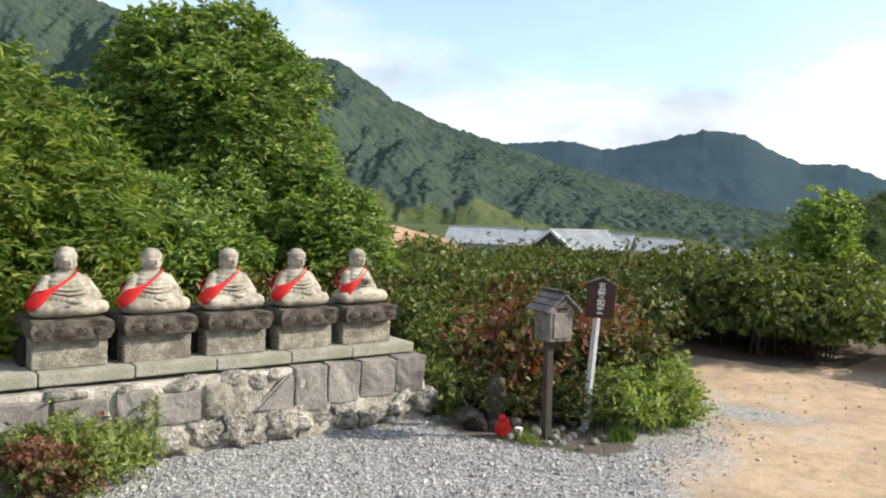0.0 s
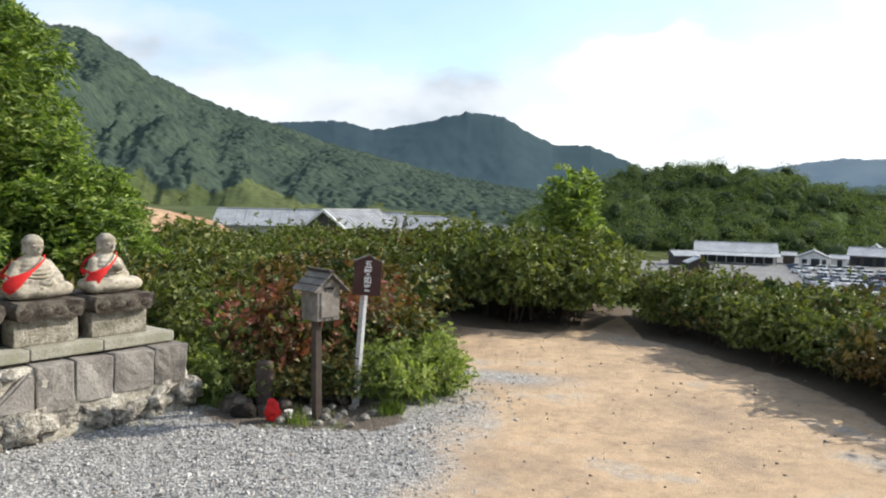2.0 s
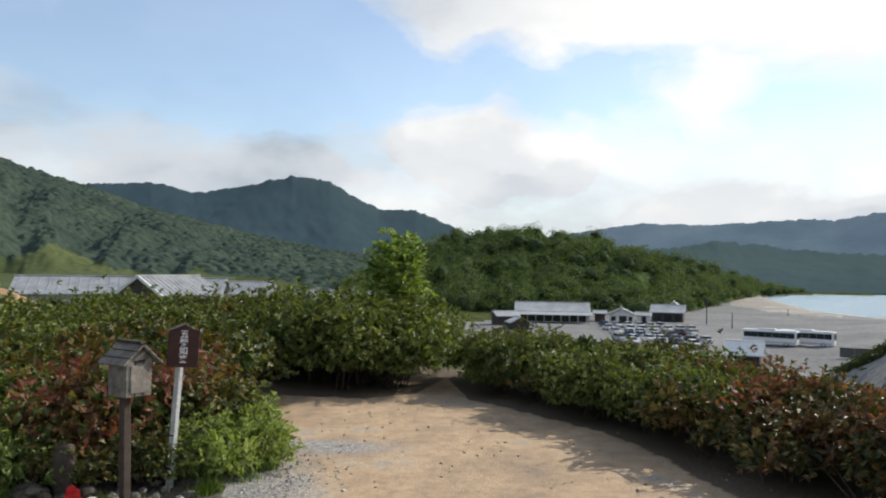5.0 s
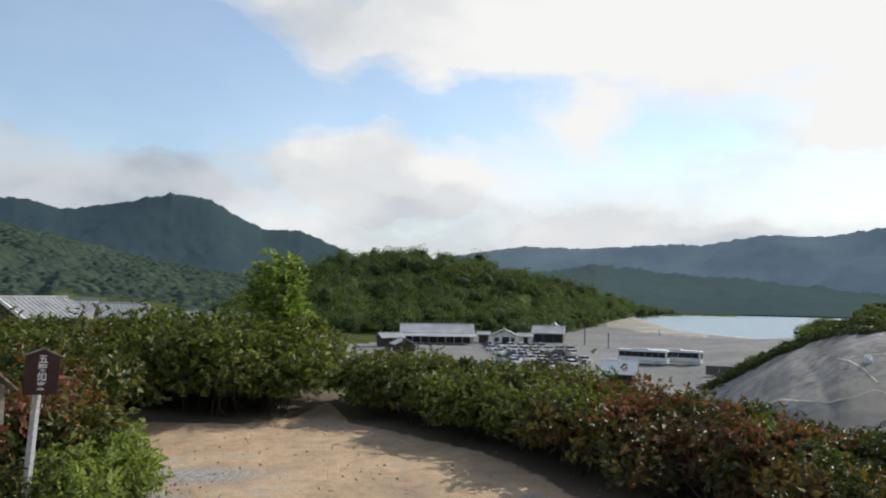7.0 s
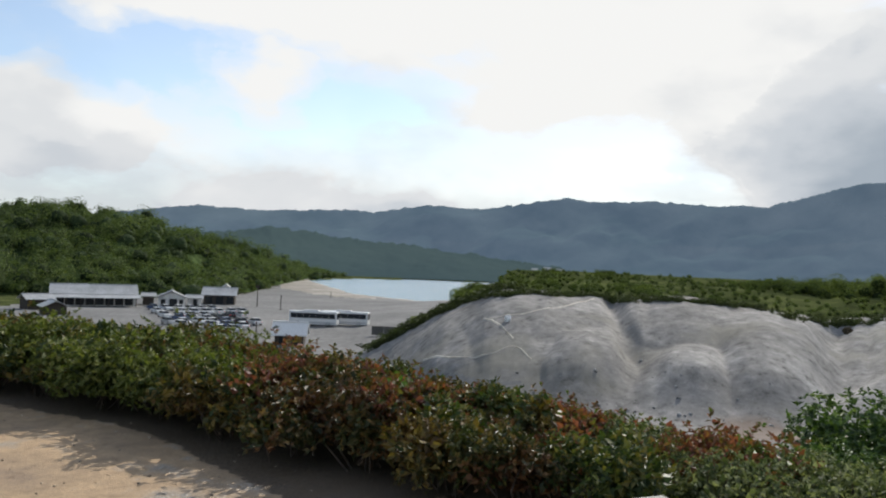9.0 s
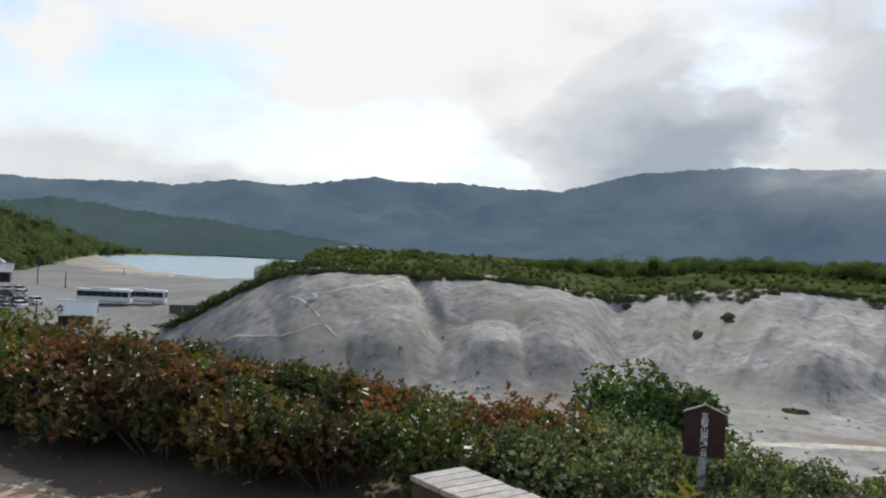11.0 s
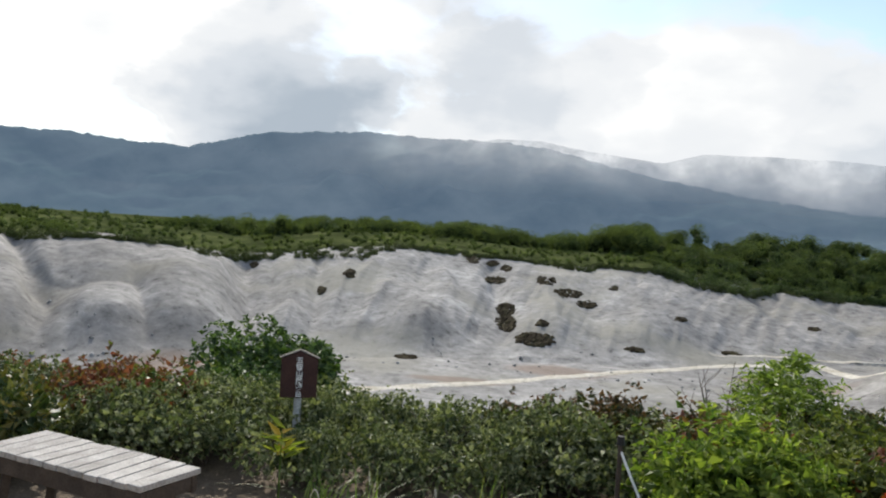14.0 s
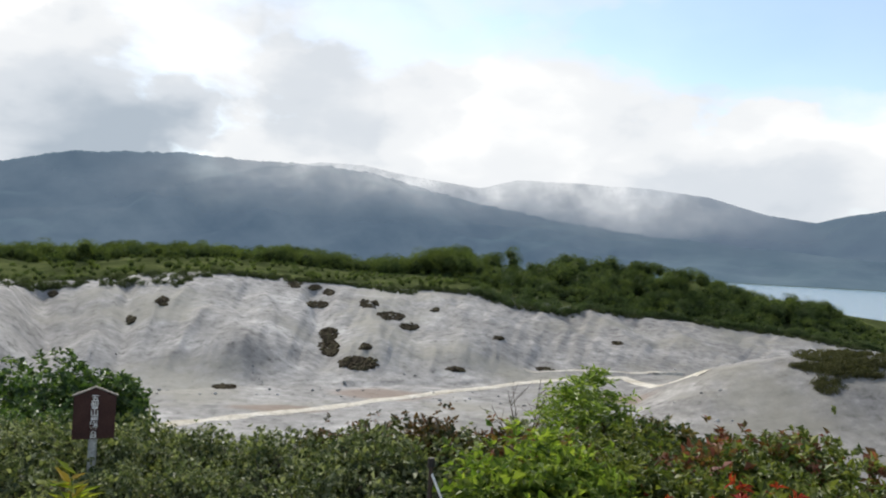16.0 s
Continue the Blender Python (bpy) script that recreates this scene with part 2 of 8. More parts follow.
def near_ground():
    """Blue-grey crushed stone round the statues, ochre trodden sand on the path, darker humus and painted shade under
    the hedges.
    """
    m, tree, add, link, bsdf = material("gravel_and_sand", 0.95, 0, 0.25)
    pos = add("ShaderNodeTexCoord").outputs["Object"]
    sep = add("ShaderNodeSeparateXYZ")
    link(pos, sep.inputs[0])
    # the edge between stone and sand runs slantwise over the clearing
    line = add("ShaderNodeVectorMath", operation="DOT_PRODUCT")
    link(pos, line.inputs[0])
    line.inputs[1].default_value = (0.92, 0.0, 0.0)
    edge = add("ShaderNodeTexNoise", Scale=0.9, Detail=6.0, Roughness=0.62)
    link(pos, edge.inputs["Vector"])
    sum_ = add("ShaderNodeMath", operation="MULTIPLY_ADD")
    link(edge.outputs["Fac"], sum_.inputs[0])
    sum_.inputs[1].default_value = 1.5
    link(line.outputs["Value"], sum_.inputs[2])
    side = add("ShaderNodeMapRange", interpolation_type="SMOOTHSTEP")
    link(sum_.outputs[0], side.inputs["Value"])
    side.inputs["From Min"].default_value = -0.10
    side.inputs["From Max"].default_value = 0.58
    # crushed stone
    cells = add("ShaderNodeTexVoronoi", Scale=58.0, Randomness=1.0)
    link(pos, cells.inputs["Vector"])
    tone = add("ShaderNodeSeparateColor")
    link(cells.outputs["Color"], tone.inputs[0])
    stone = ramp(add, [(0.0, (0.20, 0.192, 0.177)), (0.5, (0.37, 0.36, 0.335)), (0.85, (0.50, 0.485, 0.455)), (1.0, (0.68, 0.66, 0.62))])
    link(tone.outputs[0], stone.inputs[0])
    gap = ramp(add, [(0.0, (1, 1, 1)), (0.75, (0.42, 0.42, 0.42))])
    link(cells.outputs["Distance"], gap.inputs[0])
    gm = add("ShaderNodeMix", data_type="RGBA", blend_type="MULTIPLY")
    gm.inputs["Factor"].default_value = 0.55
    link(stone.outputs[0], gm.inputs["A"])
    link(gap.outputs[0], gm.inputs["B"])
    # sand
    wide = add("ShaderNodeTexNoise", Scale=1.1, Detail=6.0, Roughness=0.65)
    fine = add("ShaderNodeTexNoise", Scale=70.0, Detail=4.0, Roughness=0.7)
    link(pos, wide.inputs["Vector"])
    link(pos, fine.inputs["Vector"])
    sand = ramp(add, [(0.28, (0.29, 0.22, 0.16)), (0.44, (0.40, 0.293, 0.19)), (0.56, (0.485, 0.35, 0.22)), (0.70, (0.43, 0.365, 0.28))])
    link(wide.outputs["Fac"], sand.inputs[0])
    grit = ramp(add, [(0.30, (0.66, 0.66, 0.68)), (0.5, (1, 1, 1)), (0.72, (1.25, 1.22, 1.18))])
    link(fine.outputs["Fac"], grit.inputs[0])
    sm = add("ShaderNodeMix", data_type="RGBA", blend_type="MULTIPLY")
    sm.inputs["Factor"].default_value = 0.9
    tread = add("ShaderNodeTexNoise", Scale=7.0, Detail=5.0, Roughness=0.7)
    link(pos, tread.inputs["Vector"])
    worn = ramp(add, [(0.30, (0.72, 0.70, 0.68)), (0.45, (0.96, 0.96, 0.96)), (0.7, (1.14, 1.12, 1.08))])
    link(tread.outputs["Fac"], worn.inputs[0])
    trodden = add("ShaderNodeMix", data_type="RGBA", blend_type="MULTIPLY")
    trodden.inputs["Factor"].default_value = 1.0
    link(sand.outputs[0], trodden.inputs["A"])
    link(worn.outputs[0], trodden.inputs["B"])
    link(trodden.outputs["Result"], sm.inputs["A"])
    link(grit.outputs[0], sm.inputs["B"])
    # thin drifts of stone over the sand
    drift = add("ShaderNodeTexNoise", Scale=0.55, Detail=8.0, Roughness=0.7)
    link(pos, drift.inputs["Vector"])
    dr = ramp(add, [(0.55, (0, 0, 0)), (0.68, (0.75, 0.75, 0.75))])
    link(drift.outputs["Fac"], dr.inputs[0])
    over = add("ShaderNodeMix", data_type="RGBA")
    link(dr.outputs[0], over.inputs["Factor"])
    link(sm.outputs["Result"], over.inputs["A"])
    link(gm.outputs["Result"], over.inputs["B"])
    mix = add("ShaderNodeMix", data_type="RGBA")
    tongue = add("ShaderNodeAttribute", attribute_name="stones")
    ground_side = add("ShaderNodeMath", operation="SUBTRACT", use_clamp=True)
    link(side.outputs[0], ground_side.inputs[0])
    link(tongue.outputs["Fac"], ground_side.inputs[1])
    link(ground_side.outputs[0], mix.inputs["Factor"])
    link(gm.outputs["Result"], mix.inputs["A"])
    link(over.outputs["Result"], mix.inputs["B"])
    # leaf litter with hedge shade painted in, by its own ragged edge
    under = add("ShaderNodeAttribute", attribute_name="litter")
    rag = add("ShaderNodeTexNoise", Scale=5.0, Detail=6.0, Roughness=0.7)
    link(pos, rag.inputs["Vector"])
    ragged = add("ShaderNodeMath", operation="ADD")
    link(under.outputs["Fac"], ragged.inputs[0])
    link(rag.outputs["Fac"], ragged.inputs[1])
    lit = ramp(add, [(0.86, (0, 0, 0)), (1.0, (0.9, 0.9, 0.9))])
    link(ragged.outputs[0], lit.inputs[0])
    soil_shade = ramp(add, [(0.32, (0.045, 0.036, 0.027)), (0.5, (0.085, 0.066, 0.048)), (0.68, (0.19, 0.145, 0.10))])
    link(fine.outputs["Fac"], soil_shade.inputs[0])
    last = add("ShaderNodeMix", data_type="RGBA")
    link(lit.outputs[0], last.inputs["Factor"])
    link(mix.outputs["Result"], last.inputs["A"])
    link(soil_shade.outputs[0], last.inputs["B"])
    link(last.outputs["Result"], bsdf.inputs["Base Color"])
    h = add("ShaderNodeMix", data_type="FLOAT")
    inv = add("ShaderNodeMath", operation="SUBTRACT")
    inv.inputs[0].default_value = 1.0
    link(cells.outputs["Distance"], inv.inputs[1])
    soft_h = add("ShaderNodeMath", operation="MULTIPLY")
    link(fine.outputs["Fac"], soft_h.inputs[0])
    soft_h.inputs[1].default_value = 0.7
    link(side.outputs[0], h.inputs["Factor"])
    link(inv.outputs[0], h.inputs["A"])
    link(soft_h.outputs[0], h.inputs["B"])
    bump(add, link, bsdf, h.outputs["Result"], 0.8, 0.02)
    return m


def ash_ground():
    """Bleached volcanic ash: pale grey with whiter crusts, ochre and rust patches and rain channels."""
    m, tree, add, link, bsdf = material("volcanic_ash", 0.95, 0, 0.2)
    pos = add("ShaderNodeTexCoord").outputs["Object"]
    a = add("ShaderNodeTexNoise", Scale=0.14, Detail=9.0, Roughness=0.70)
    b = add("ShaderNodeTexNoise", Scale=0.9, Detail=7.0, Roughness=0.7)
    c = add("ShaderNodeTexNoise", Scale=0.07, Detail=6.0, Roughness=0.65)
    squash = add("ShaderNodeMapping")
    squash.inputs["Scale"].default_value = (1.0, 1.0, 0.75)
    link(pos, squash.inputs[0])
    for n in (a, b):
        link(squash.outputs[0], n.inputs["Vector"])
    shift = add("ShaderNodeMapping")
    shift.inputs["Location"].default_value = (31, 17, 5)
    link(pos, shift.inputs[0])
    link(shift.outputs[0], c.inputs["Vector"])
    base = ramp(add, [(0.31, (0.165, 0.161, 0.156)), (0.44, (0.235, 0.229, 0.222)), (0.56, (0.305, 0.297, 0.288)), (0.70, (0.45, 0.437, 0.42))])
    link(a.outputs["Fac"], base.inputs[0])
    speck = ramp(add, [(0.31, (0.20, 0.20, 0.19)), (0.385, (0.62, 0.62, 0.61)), (0.46, (0.90, 0.90, 0.89)), (0.56, (1.06, 1.06, 1.05)), (0.67, (1.42, 1.41, 1.38))])
    link(b.outputs["Fac"], speck.inputs[0])
    mul = add("ShaderNodeMix", data_type="RGBA", blend_type="MULTIPLY")
    mul.inputs["Factor"].default_value = 0.85
    link(base.outputs[0], mul.inputs["A"])
    link(speck.outputs[0], mul.inputs["B"])
    tint = ramp(add, [(0.50, (0, 0, 0)), (0.64, (0.7, 0.7, 0.7))])
    link(c.outputs["Fac"], tint.inputs[0])
    mx = add("ShaderNodeMix", data_type="RGBA")
    link(tint.outputs[0], mx.inputs["Factor"])
    link(mul.outputs["Result"], mx.inputs["A"])
    mx.inputs["B"].default_value = (0.255, 0.245, 0.205, 1)
    # rain rills: streaks that run down towards the bowl's middle
    sep = add("ShaderNodeSeparateXYZ")
    link(pos, sep.inputs[0])
    round_ = add("ShaderNodeMath", operation="ARCTAN2")
    link(sep.outputs["X"], round_.inputs[0])
    link(sep.outputs["Y"], round_.inputs[1])
    out = add("ShaderNodeVectorMath", operation="LENGTH")
    link(pos, out.inputs[0])
    polar = add("ShaderNodeCombineXYZ")
    for k, (src, gain_) in enumerate(((round_.outputs[0], 46.0), (out.outputs["Value"], 0.16), (sep.outputs["Z"], 0.3))):
        g = add("ShaderNodeMath", operation="MULTIPLY")
        link(src, g.inputs[0])
        g.inputs[1].default_value = gain_
        link(g.outputs[0], polar.inputs[k])
    rill = add("ShaderNodeTexNoise", Scale=1.0, Detail=7.0, Roughness=0.72, Distortion=0.6)
    link(polar.outputs[0], rill.inputs["Vector"])
    streak = ramp(add, [(0.30, (0.62, 0.62, 0.62)), (0.42, (0.9, 0.9, 0.9)), (0.56, (1.0, 1.0, 1.0)), (0.72, (1.28, 1.27, 1.25))])
    link(rill.outputs["Fac"], streak.inputs[0])
    streaked = add("ShaderNodeMix", data_type="RGBA", blend_type="MULTIPLY")
    streaked.inputs["Factor"].default_value = 0.12
    link(mx.outputs["Result"], streaked.inputs["A"])
    link(streak.outputs[0], streaked.inputs["B"])
    # greyer ash towards the lake, rusty crusts on the floor
    dull = add("ShaderNodeAttribute", attribute_name="grey")
    greyed = add("ShaderNodeMix", data_type="RGBA", blend_type="MULTIPLY")
    link(dull.outputs["Fac"], greyed.inputs["Factor"])
    link(streaked.outputs["Result"], greyed.inputs["A"])
    greyed.inputs["B"].default_value = (0.80, 0.79, 0.78, 1)
    crust = add("ShaderNodeAttribute", attribute_name="rust")
    ragged = add("ShaderNodeMath", operation="MULTIPLY_ADD")
    link(a.outputs["Fac"], ragged.inputs[0])
    ragged.inputs[1].default_value = 1.0
    link(crust.outputs["Fac"], ragged.inputs[2])
    lower = add("ShaderNodeMath", operation="MULTIPLY")
    link(ragged.outputs[0], lower.inputs[0])
    lower.inputs[1].default_value = 0.6
    cr = ramp(add, [(0.56, (0, 0, 0)), (0.74, (0.30, 0.30, 0.30))])
    link(lower.outputs[0], cr.inputs[0])
    rusty = add("ShaderNodeMix", data_type="RGBA")
    gain_r = add("ShaderNodeMath", operation="MULTIPLY")
    link(cr.outputs[0], gain_r.inputs[0])
    gain_r.inputs[1].default_value = 2.4
    link(gain_r.outputs[0], rusty.inputs["Factor"])
    link(greyed.outputs["Result"], rusty.inputs["A"])
    rusty.inputs["B"].default_value = (0.20, 0.145, 0.11, 1)
    link(rusty.outputs["Result"], bsdf.inputs["Base Color"])
    h = add("ShaderNodeMath", operation="MULTIPLY_ADD")
    link(rill.outputs["Fac"], h.inputs[0])
    h.inputs[1].default_value = 0.14
    link(b.outputs["Fac"], h.inputs[2])
    bump(add, link, bsdf, h.outputs[0], 0.32, 0.22)
    return m


def water_surface():
    m, tree, add, link, bsdf = material("lake_water", 0.22, 0, 0.5)
    bsdf.inputs["Base Color"].default_value = (0.20, 0.30, 0.36, 1)
    pos = add("ShaderNodeTexCoord").outputs["Object"]
    w = add("ShaderNodeTexNoise", Scale=0.25, Detail=4.0)
    link(pos, w.inputs["Vector"])
    bump(add, link, bsdf, w.outputs["Fac"], 0.7, 0.6)
    return m


def forest(name, dark, mid, light, scale, relief=0.9, mottle=0.3):
    """Closed canopy seen from afar: crowns as cells, lit tops and deep gaps by relief."""
    m, tree, add, link, bsdf = material(name, 0.95, 0, 0.0)
    pos = add("ShaderNodeTexCoord").outputs["Object"]
    cell = add("ShaderNodeTexVoronoi", Scale=scale)
    wide = add("ShaderNodeTexNoise", Scale=scale * 0.12, Detail=6.0, Roughness=0.65)
    for n in (cell, wide):
        link(pos, n.inputs["Vector"])
    r = ramp(add, [(0.32, dark), (0.5, mid), (0.70, light)])
    link(wide.outputs["Fac"], r.inputs[0])
    tone = add("ShaderNodeSeparateColor")
    link(cell.outputs["Color"], tone.inputs[0])
    t = ramp(add, [(0.0, (1 - mottle,) * 3), (1.0, (1 + mottle,) * 3)])
    link(tone.outputs[0], t.inputs[0])
    mul = add("ShaderNodeMix", data_type="RGBA", blend_type="MULTIPLY")
    mul.inputs["Factor"].default_value = 1.0
    link(r.outputs[0], mul.inputs["A"])
    link(t.outputs[0], mul.inputs["B"])
    link(mul.outputs["Result"], bsdf.inputs["Base Color"])
    inv = add("ShaderNodeMath", operation="SUBTRACT")
    inv.inputs[0].default_value = 1.0
    link(cell.outputs["Distance"], inv.inputs[1])
    bump(add, link, bsdf, inv.outputs[0], relief, 0.6 / scale)
    return m


MAT["near"] = near_ground()
MAT["ash"] = ash_ground()
MAT["water"] = water_surface()
MAT["scrub"] = grained("grass_and_scrub", [(0.030, 0.038, 0.016), (0.062, 0.075, 0.029), (0.115, 0.13, 0.05)], 0.12, 1.6, 0.95, 0.8, 0.3, spec=0.0)
MAT["lot"] = grained("car_park_gravel", [(0.135, 0.135, 0.133), (0.175, 0.174, 0.17), (0.225, 0.222, 0.215)], 0.05, 0.9, 0.95, 0.3, 0.05, spec=0.2)
MAT["shore"] = grained("shore_sand", [(0.22, 0.20, 0.17), (0.30, 0.275, 0.235), (0.44, 0.42, 0.38)], 0.05, 0.6, 0.95, 0.3, 0.05, spec=0.2)
MAT["meadow"] = grained("meadow_grass", [(0.045, 0.062, 0.022), (0.066, 0.084, 0.030), (0.092, 0.106, 0.042)], 0.03, 0.5, 0.95, 0.4, 0.2, spec=0.1)
MAT["ochre"] = grained("ochre_soil", [(0.26, 0.16, 0.09), (0.36, 0.235, 0.14), (0.44, 0.31, 0.20)], 0.25, 2.0, 0.95, 0.6, 0.2, spec=0.1)
MAT["wood_hill"] = forest("broadleaf_canopy", (0.03, 0.045, 0.02), (0.055, 0.08, 0.03), (0.085, 0.115, 0.045), 0.16)
MAT["mountain"] = forest("mountain_canopy", (0.030, 0.044, 0.036), (0.043, 0.060, 0.044), (0.057, 0.076, 0.050), 0.16, 0.6, 0.2)


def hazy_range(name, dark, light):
    """A far range: haze is put in as a bluish glow, woods and clearings stand out faintly."""
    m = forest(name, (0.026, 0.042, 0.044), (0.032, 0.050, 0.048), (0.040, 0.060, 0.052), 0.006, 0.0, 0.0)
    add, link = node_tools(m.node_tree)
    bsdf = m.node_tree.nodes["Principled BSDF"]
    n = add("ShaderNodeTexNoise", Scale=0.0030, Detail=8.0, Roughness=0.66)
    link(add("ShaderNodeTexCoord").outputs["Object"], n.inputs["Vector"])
    haze_glow = ramp(add, [(0.35, dark), (0.68, light)])
    link(n.outputs["Fac"], haze_glow.inputs[0])
    link(haze_glow.outputs[0], bsdf.inputs["Emission Color"])
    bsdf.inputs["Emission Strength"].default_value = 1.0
    # low cloud lies over the summits in wisps
    veil = add("ShaderNodeAttribute", attribute_name="veil")
    wisp = add("ShaderNodeTexNoise", Scale=0.0045, Detail=7.0, Roughness=0.6)
    link(add("ShaderNodeTexCoord").outputs["Object"], wisp.inputs["Vector"])
    torn = add("ShaderNodeMath", operation="MULTIPLY_ADD")
    link(wisp.outputs["Fac"], torn.inputs[0])
    torn.inputs[1].default_value = 1.3
    torn.inputs[2].default_value = 0.35
    share = add("ShaderNodeMath", operation="MULTIPLY", use_clamp=True)
    link(veil.outputs["Fac"], share.inputs[0])
    link(torn.outputs[0], share.inputs[1])
    mixed = add("ShaderNodeMixShader")
    link(share.outputs[0], mixed.inputs[0])
    link(bsdf.outputs[0], mixed.inputs[1])
    link(add("ShaderNodeBsdfTransparent").outputs[0], mixed.inputs[2])
    link(mixed.outputs[0], m.node_tree.nodes["Material Output"].inputs["Surface"])
    return m


# a faint bluish glow stands for haze before the green mountain side
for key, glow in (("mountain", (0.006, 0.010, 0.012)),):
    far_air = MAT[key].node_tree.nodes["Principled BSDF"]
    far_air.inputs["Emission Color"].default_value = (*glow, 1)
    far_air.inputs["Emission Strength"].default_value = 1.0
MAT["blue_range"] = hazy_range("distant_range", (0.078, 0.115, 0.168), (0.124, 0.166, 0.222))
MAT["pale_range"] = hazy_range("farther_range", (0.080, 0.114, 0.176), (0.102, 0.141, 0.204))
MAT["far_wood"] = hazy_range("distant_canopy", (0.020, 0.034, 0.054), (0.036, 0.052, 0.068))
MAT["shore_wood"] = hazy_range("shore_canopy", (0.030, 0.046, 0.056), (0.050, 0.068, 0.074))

# ---------------------------------------------------------------- mesh tools
rng = np.random.default_rng(7)


def mesh_of(name, verts, faces, mats=(), index=None, smooth=False):
    """A mesh from arrays; faces has three or four columns."""
    me = bpy.data.meshes.new(name)
    verts = np.asarray(verts, np.float32).reshape(-1, 3)
    faces = np.asarray(faces, np.int32)
    n, k = faces.shape
    me.vertices.add(len(verts))
    me.vertices.foreach_set("co", verts.ravel())
    me.loops.add(n * k)
    me.loops.foreach_set("vertex_index", faces.ravel())
    me.polygons.add(n)
    me.polygons.foreach_set("loop_start", np.arange(n, dtype=np.int32) * k)
    for m in mats:
        me.materials.append(m)
    if index is not None:
        me.polygons.foreach_set("material_index", np.asarray(index, np.int32))
    me.polygons.foreach_set("use_smooth", np.full(n, smooth))
    me.update(calc_edges=True)
    return me


def thing(name, label, category, m=None, group="", kind=""):
    ob = new(name)
    ob.empty_display_size = 0.1
    if m is not None:
        ob.matrix_world = m
    return tagged(ob, label, category, group, kind)


def part(name, made, mat, parent, label="", m=None, smooth=False):
    """Links a bmesh or a mesh as one object under a thing or a part."""
    if isinstance(made, bmesh.types.BMesh):
        me = bpy.data.meshes.new(name)
        made.to_mesh(me)
        made.free()
        me.polygons.foreach_set("use_smooth", np.full(len(me.polygons), smooth))
    else:
        me = made
    if mat is not None and not me.materials:
        me.materials.append(mat)
    ob = new(name, me)
    ob.parent = parent
    if m is not None:
        ob.matrix_basis = m
    return tagged(ob, label)


def box(size, at=(0, 0, 0), bevel=0.0, turn=None, bm=None, segments=1):
    bm = bm or bmesh.new()
    made = bmesh.ops.create_cube(bm, size=1.0)["verts"]
    m = Matrix.Translation(at) @ (turn.to_4x4() if turn else Matrix()) @ Matrix.Diagonal((*size, 1))
    bmesh.ops.transform(bm, matrix=m, verts=made)
    if bevel:
        edges = list({e for v in made for e in v.link_edges})
        bmesh.ops.bevel(bm, geom=edges, offset=bevel, segments=segments, affect="EDGES", profile=0.6)
    return bm


def rod(a, b, r0, r1=None, sides=10, bm=None):
    bm = bm or bmesh.new()
    a, b = Vector(a), Vector(b)
    made = bmesh.ops.create_cone(bm, cap_ends=True, segments=sides, radius1=r0, radius2=r0 if r1 is None else r1, depth=(b - a).length)["verts"]
    turn = (b - a).to_track_quat("Z", "Y").to_matrix().to_4x4()
    bmesh.ops.transform(bm, matrix=Matrix.Translation((a + b) / 2) @ turn, verts=made)
    return bm


def lump(size, at=(0, 0, 0), rough=0.1, freq=3.0, level=2, square=0.0, seed=0.0, bm=None, turn=None):
    """A rounded, knobbly body; square pulls it towards a block."""
    bm = bm or bmesh.new()
    made = bmesh.ops.create_icosphere(bm, subdivisions=level, radius=1.0)["verts"]
    for v in made:
        d = v.co.normalized()
        k = 1.0 / max(abs(d.x), abs(d.y), abs(d.z))
        p = d * (1 + (k - 1) * square)
        q = Vector((p.x * size[0], p.y * size[1], p.z * size[2])) * 0.5
        w = noise.noise(q * freq + Vector((seed, seed * 1.7, 3.1)))
        w2 = noise.noise(q * freq * 3.1 + Vector((seed, 2.0, seed)))
        q *= 1 + rough * (w + 0.5 * w2)
        v.co = q
    m = Matrix.Translation(at) @ (turn.to_4x4() if turn else Matrix())
    bmesh.ops.transform(bm, matrix=m, verts=made)
    return bm


def prism(points, depth, bm=None, axis="y"):
    """A flat outline of (across, up) pushed through the given depth, centred."""
    bm = bm or bmesh.new()
    lo = [bm.verts.new((p[0], -depth / 2, p[1]) if axis == "y" else (-depth / 2, p[0], p[1])) for p in points]
    hi = [bm.verts.new((p[0], depth / 2, p[1]) if axis == "y" else (depth / 2, p[0], p[1])) for p in points]
    n = len(points)
    bm.faces.new(lo)
    bm.faces.new(hi[::-1])
    for i in range(n):
        bm.faces.new((lo[(i + 1) % n], lo[i], hi[i], hi[(i + 1) % n]))
    bmesh.ops.recalc_face_normals(bm, faces=bm.faces[:])
    return bm


# ---------------------------------------------------------------- noise on arrays
def value_noise(x, y, seed):
    """Smooth noise between -1 and 1 on arrays."""
    x, y = np.asarray(x, float), np.asarray(y, float)
    xi, yi = np.floor(x).astype(np.int64), np.floor(y).astype(np.int64)
    fx, fy = x - xi, y - yi
    fx, fy = fx * fx * (3 - 2 * fx), fy * fy * (3 - 2 * fy)

    def h(i, j):
        n = (i * 374761393 + j * 668265263 + seed * 974711) & 0x7FFFFFFF
        n = ((n ^ (n >> 13)) * 1274126177) & 0x7FFFFFFF
        return ((n ^ (n >> 16)) & 0xFFFF) / 32767.5 - 1
    return (h(xi, yi) * (1 - fx) + h(xi + 1, yi) * fx) * (1 - fy) + (h(xi, yi + 1) * (1 - fx) + h(xi + 1, yi + 1) * fx) * fy


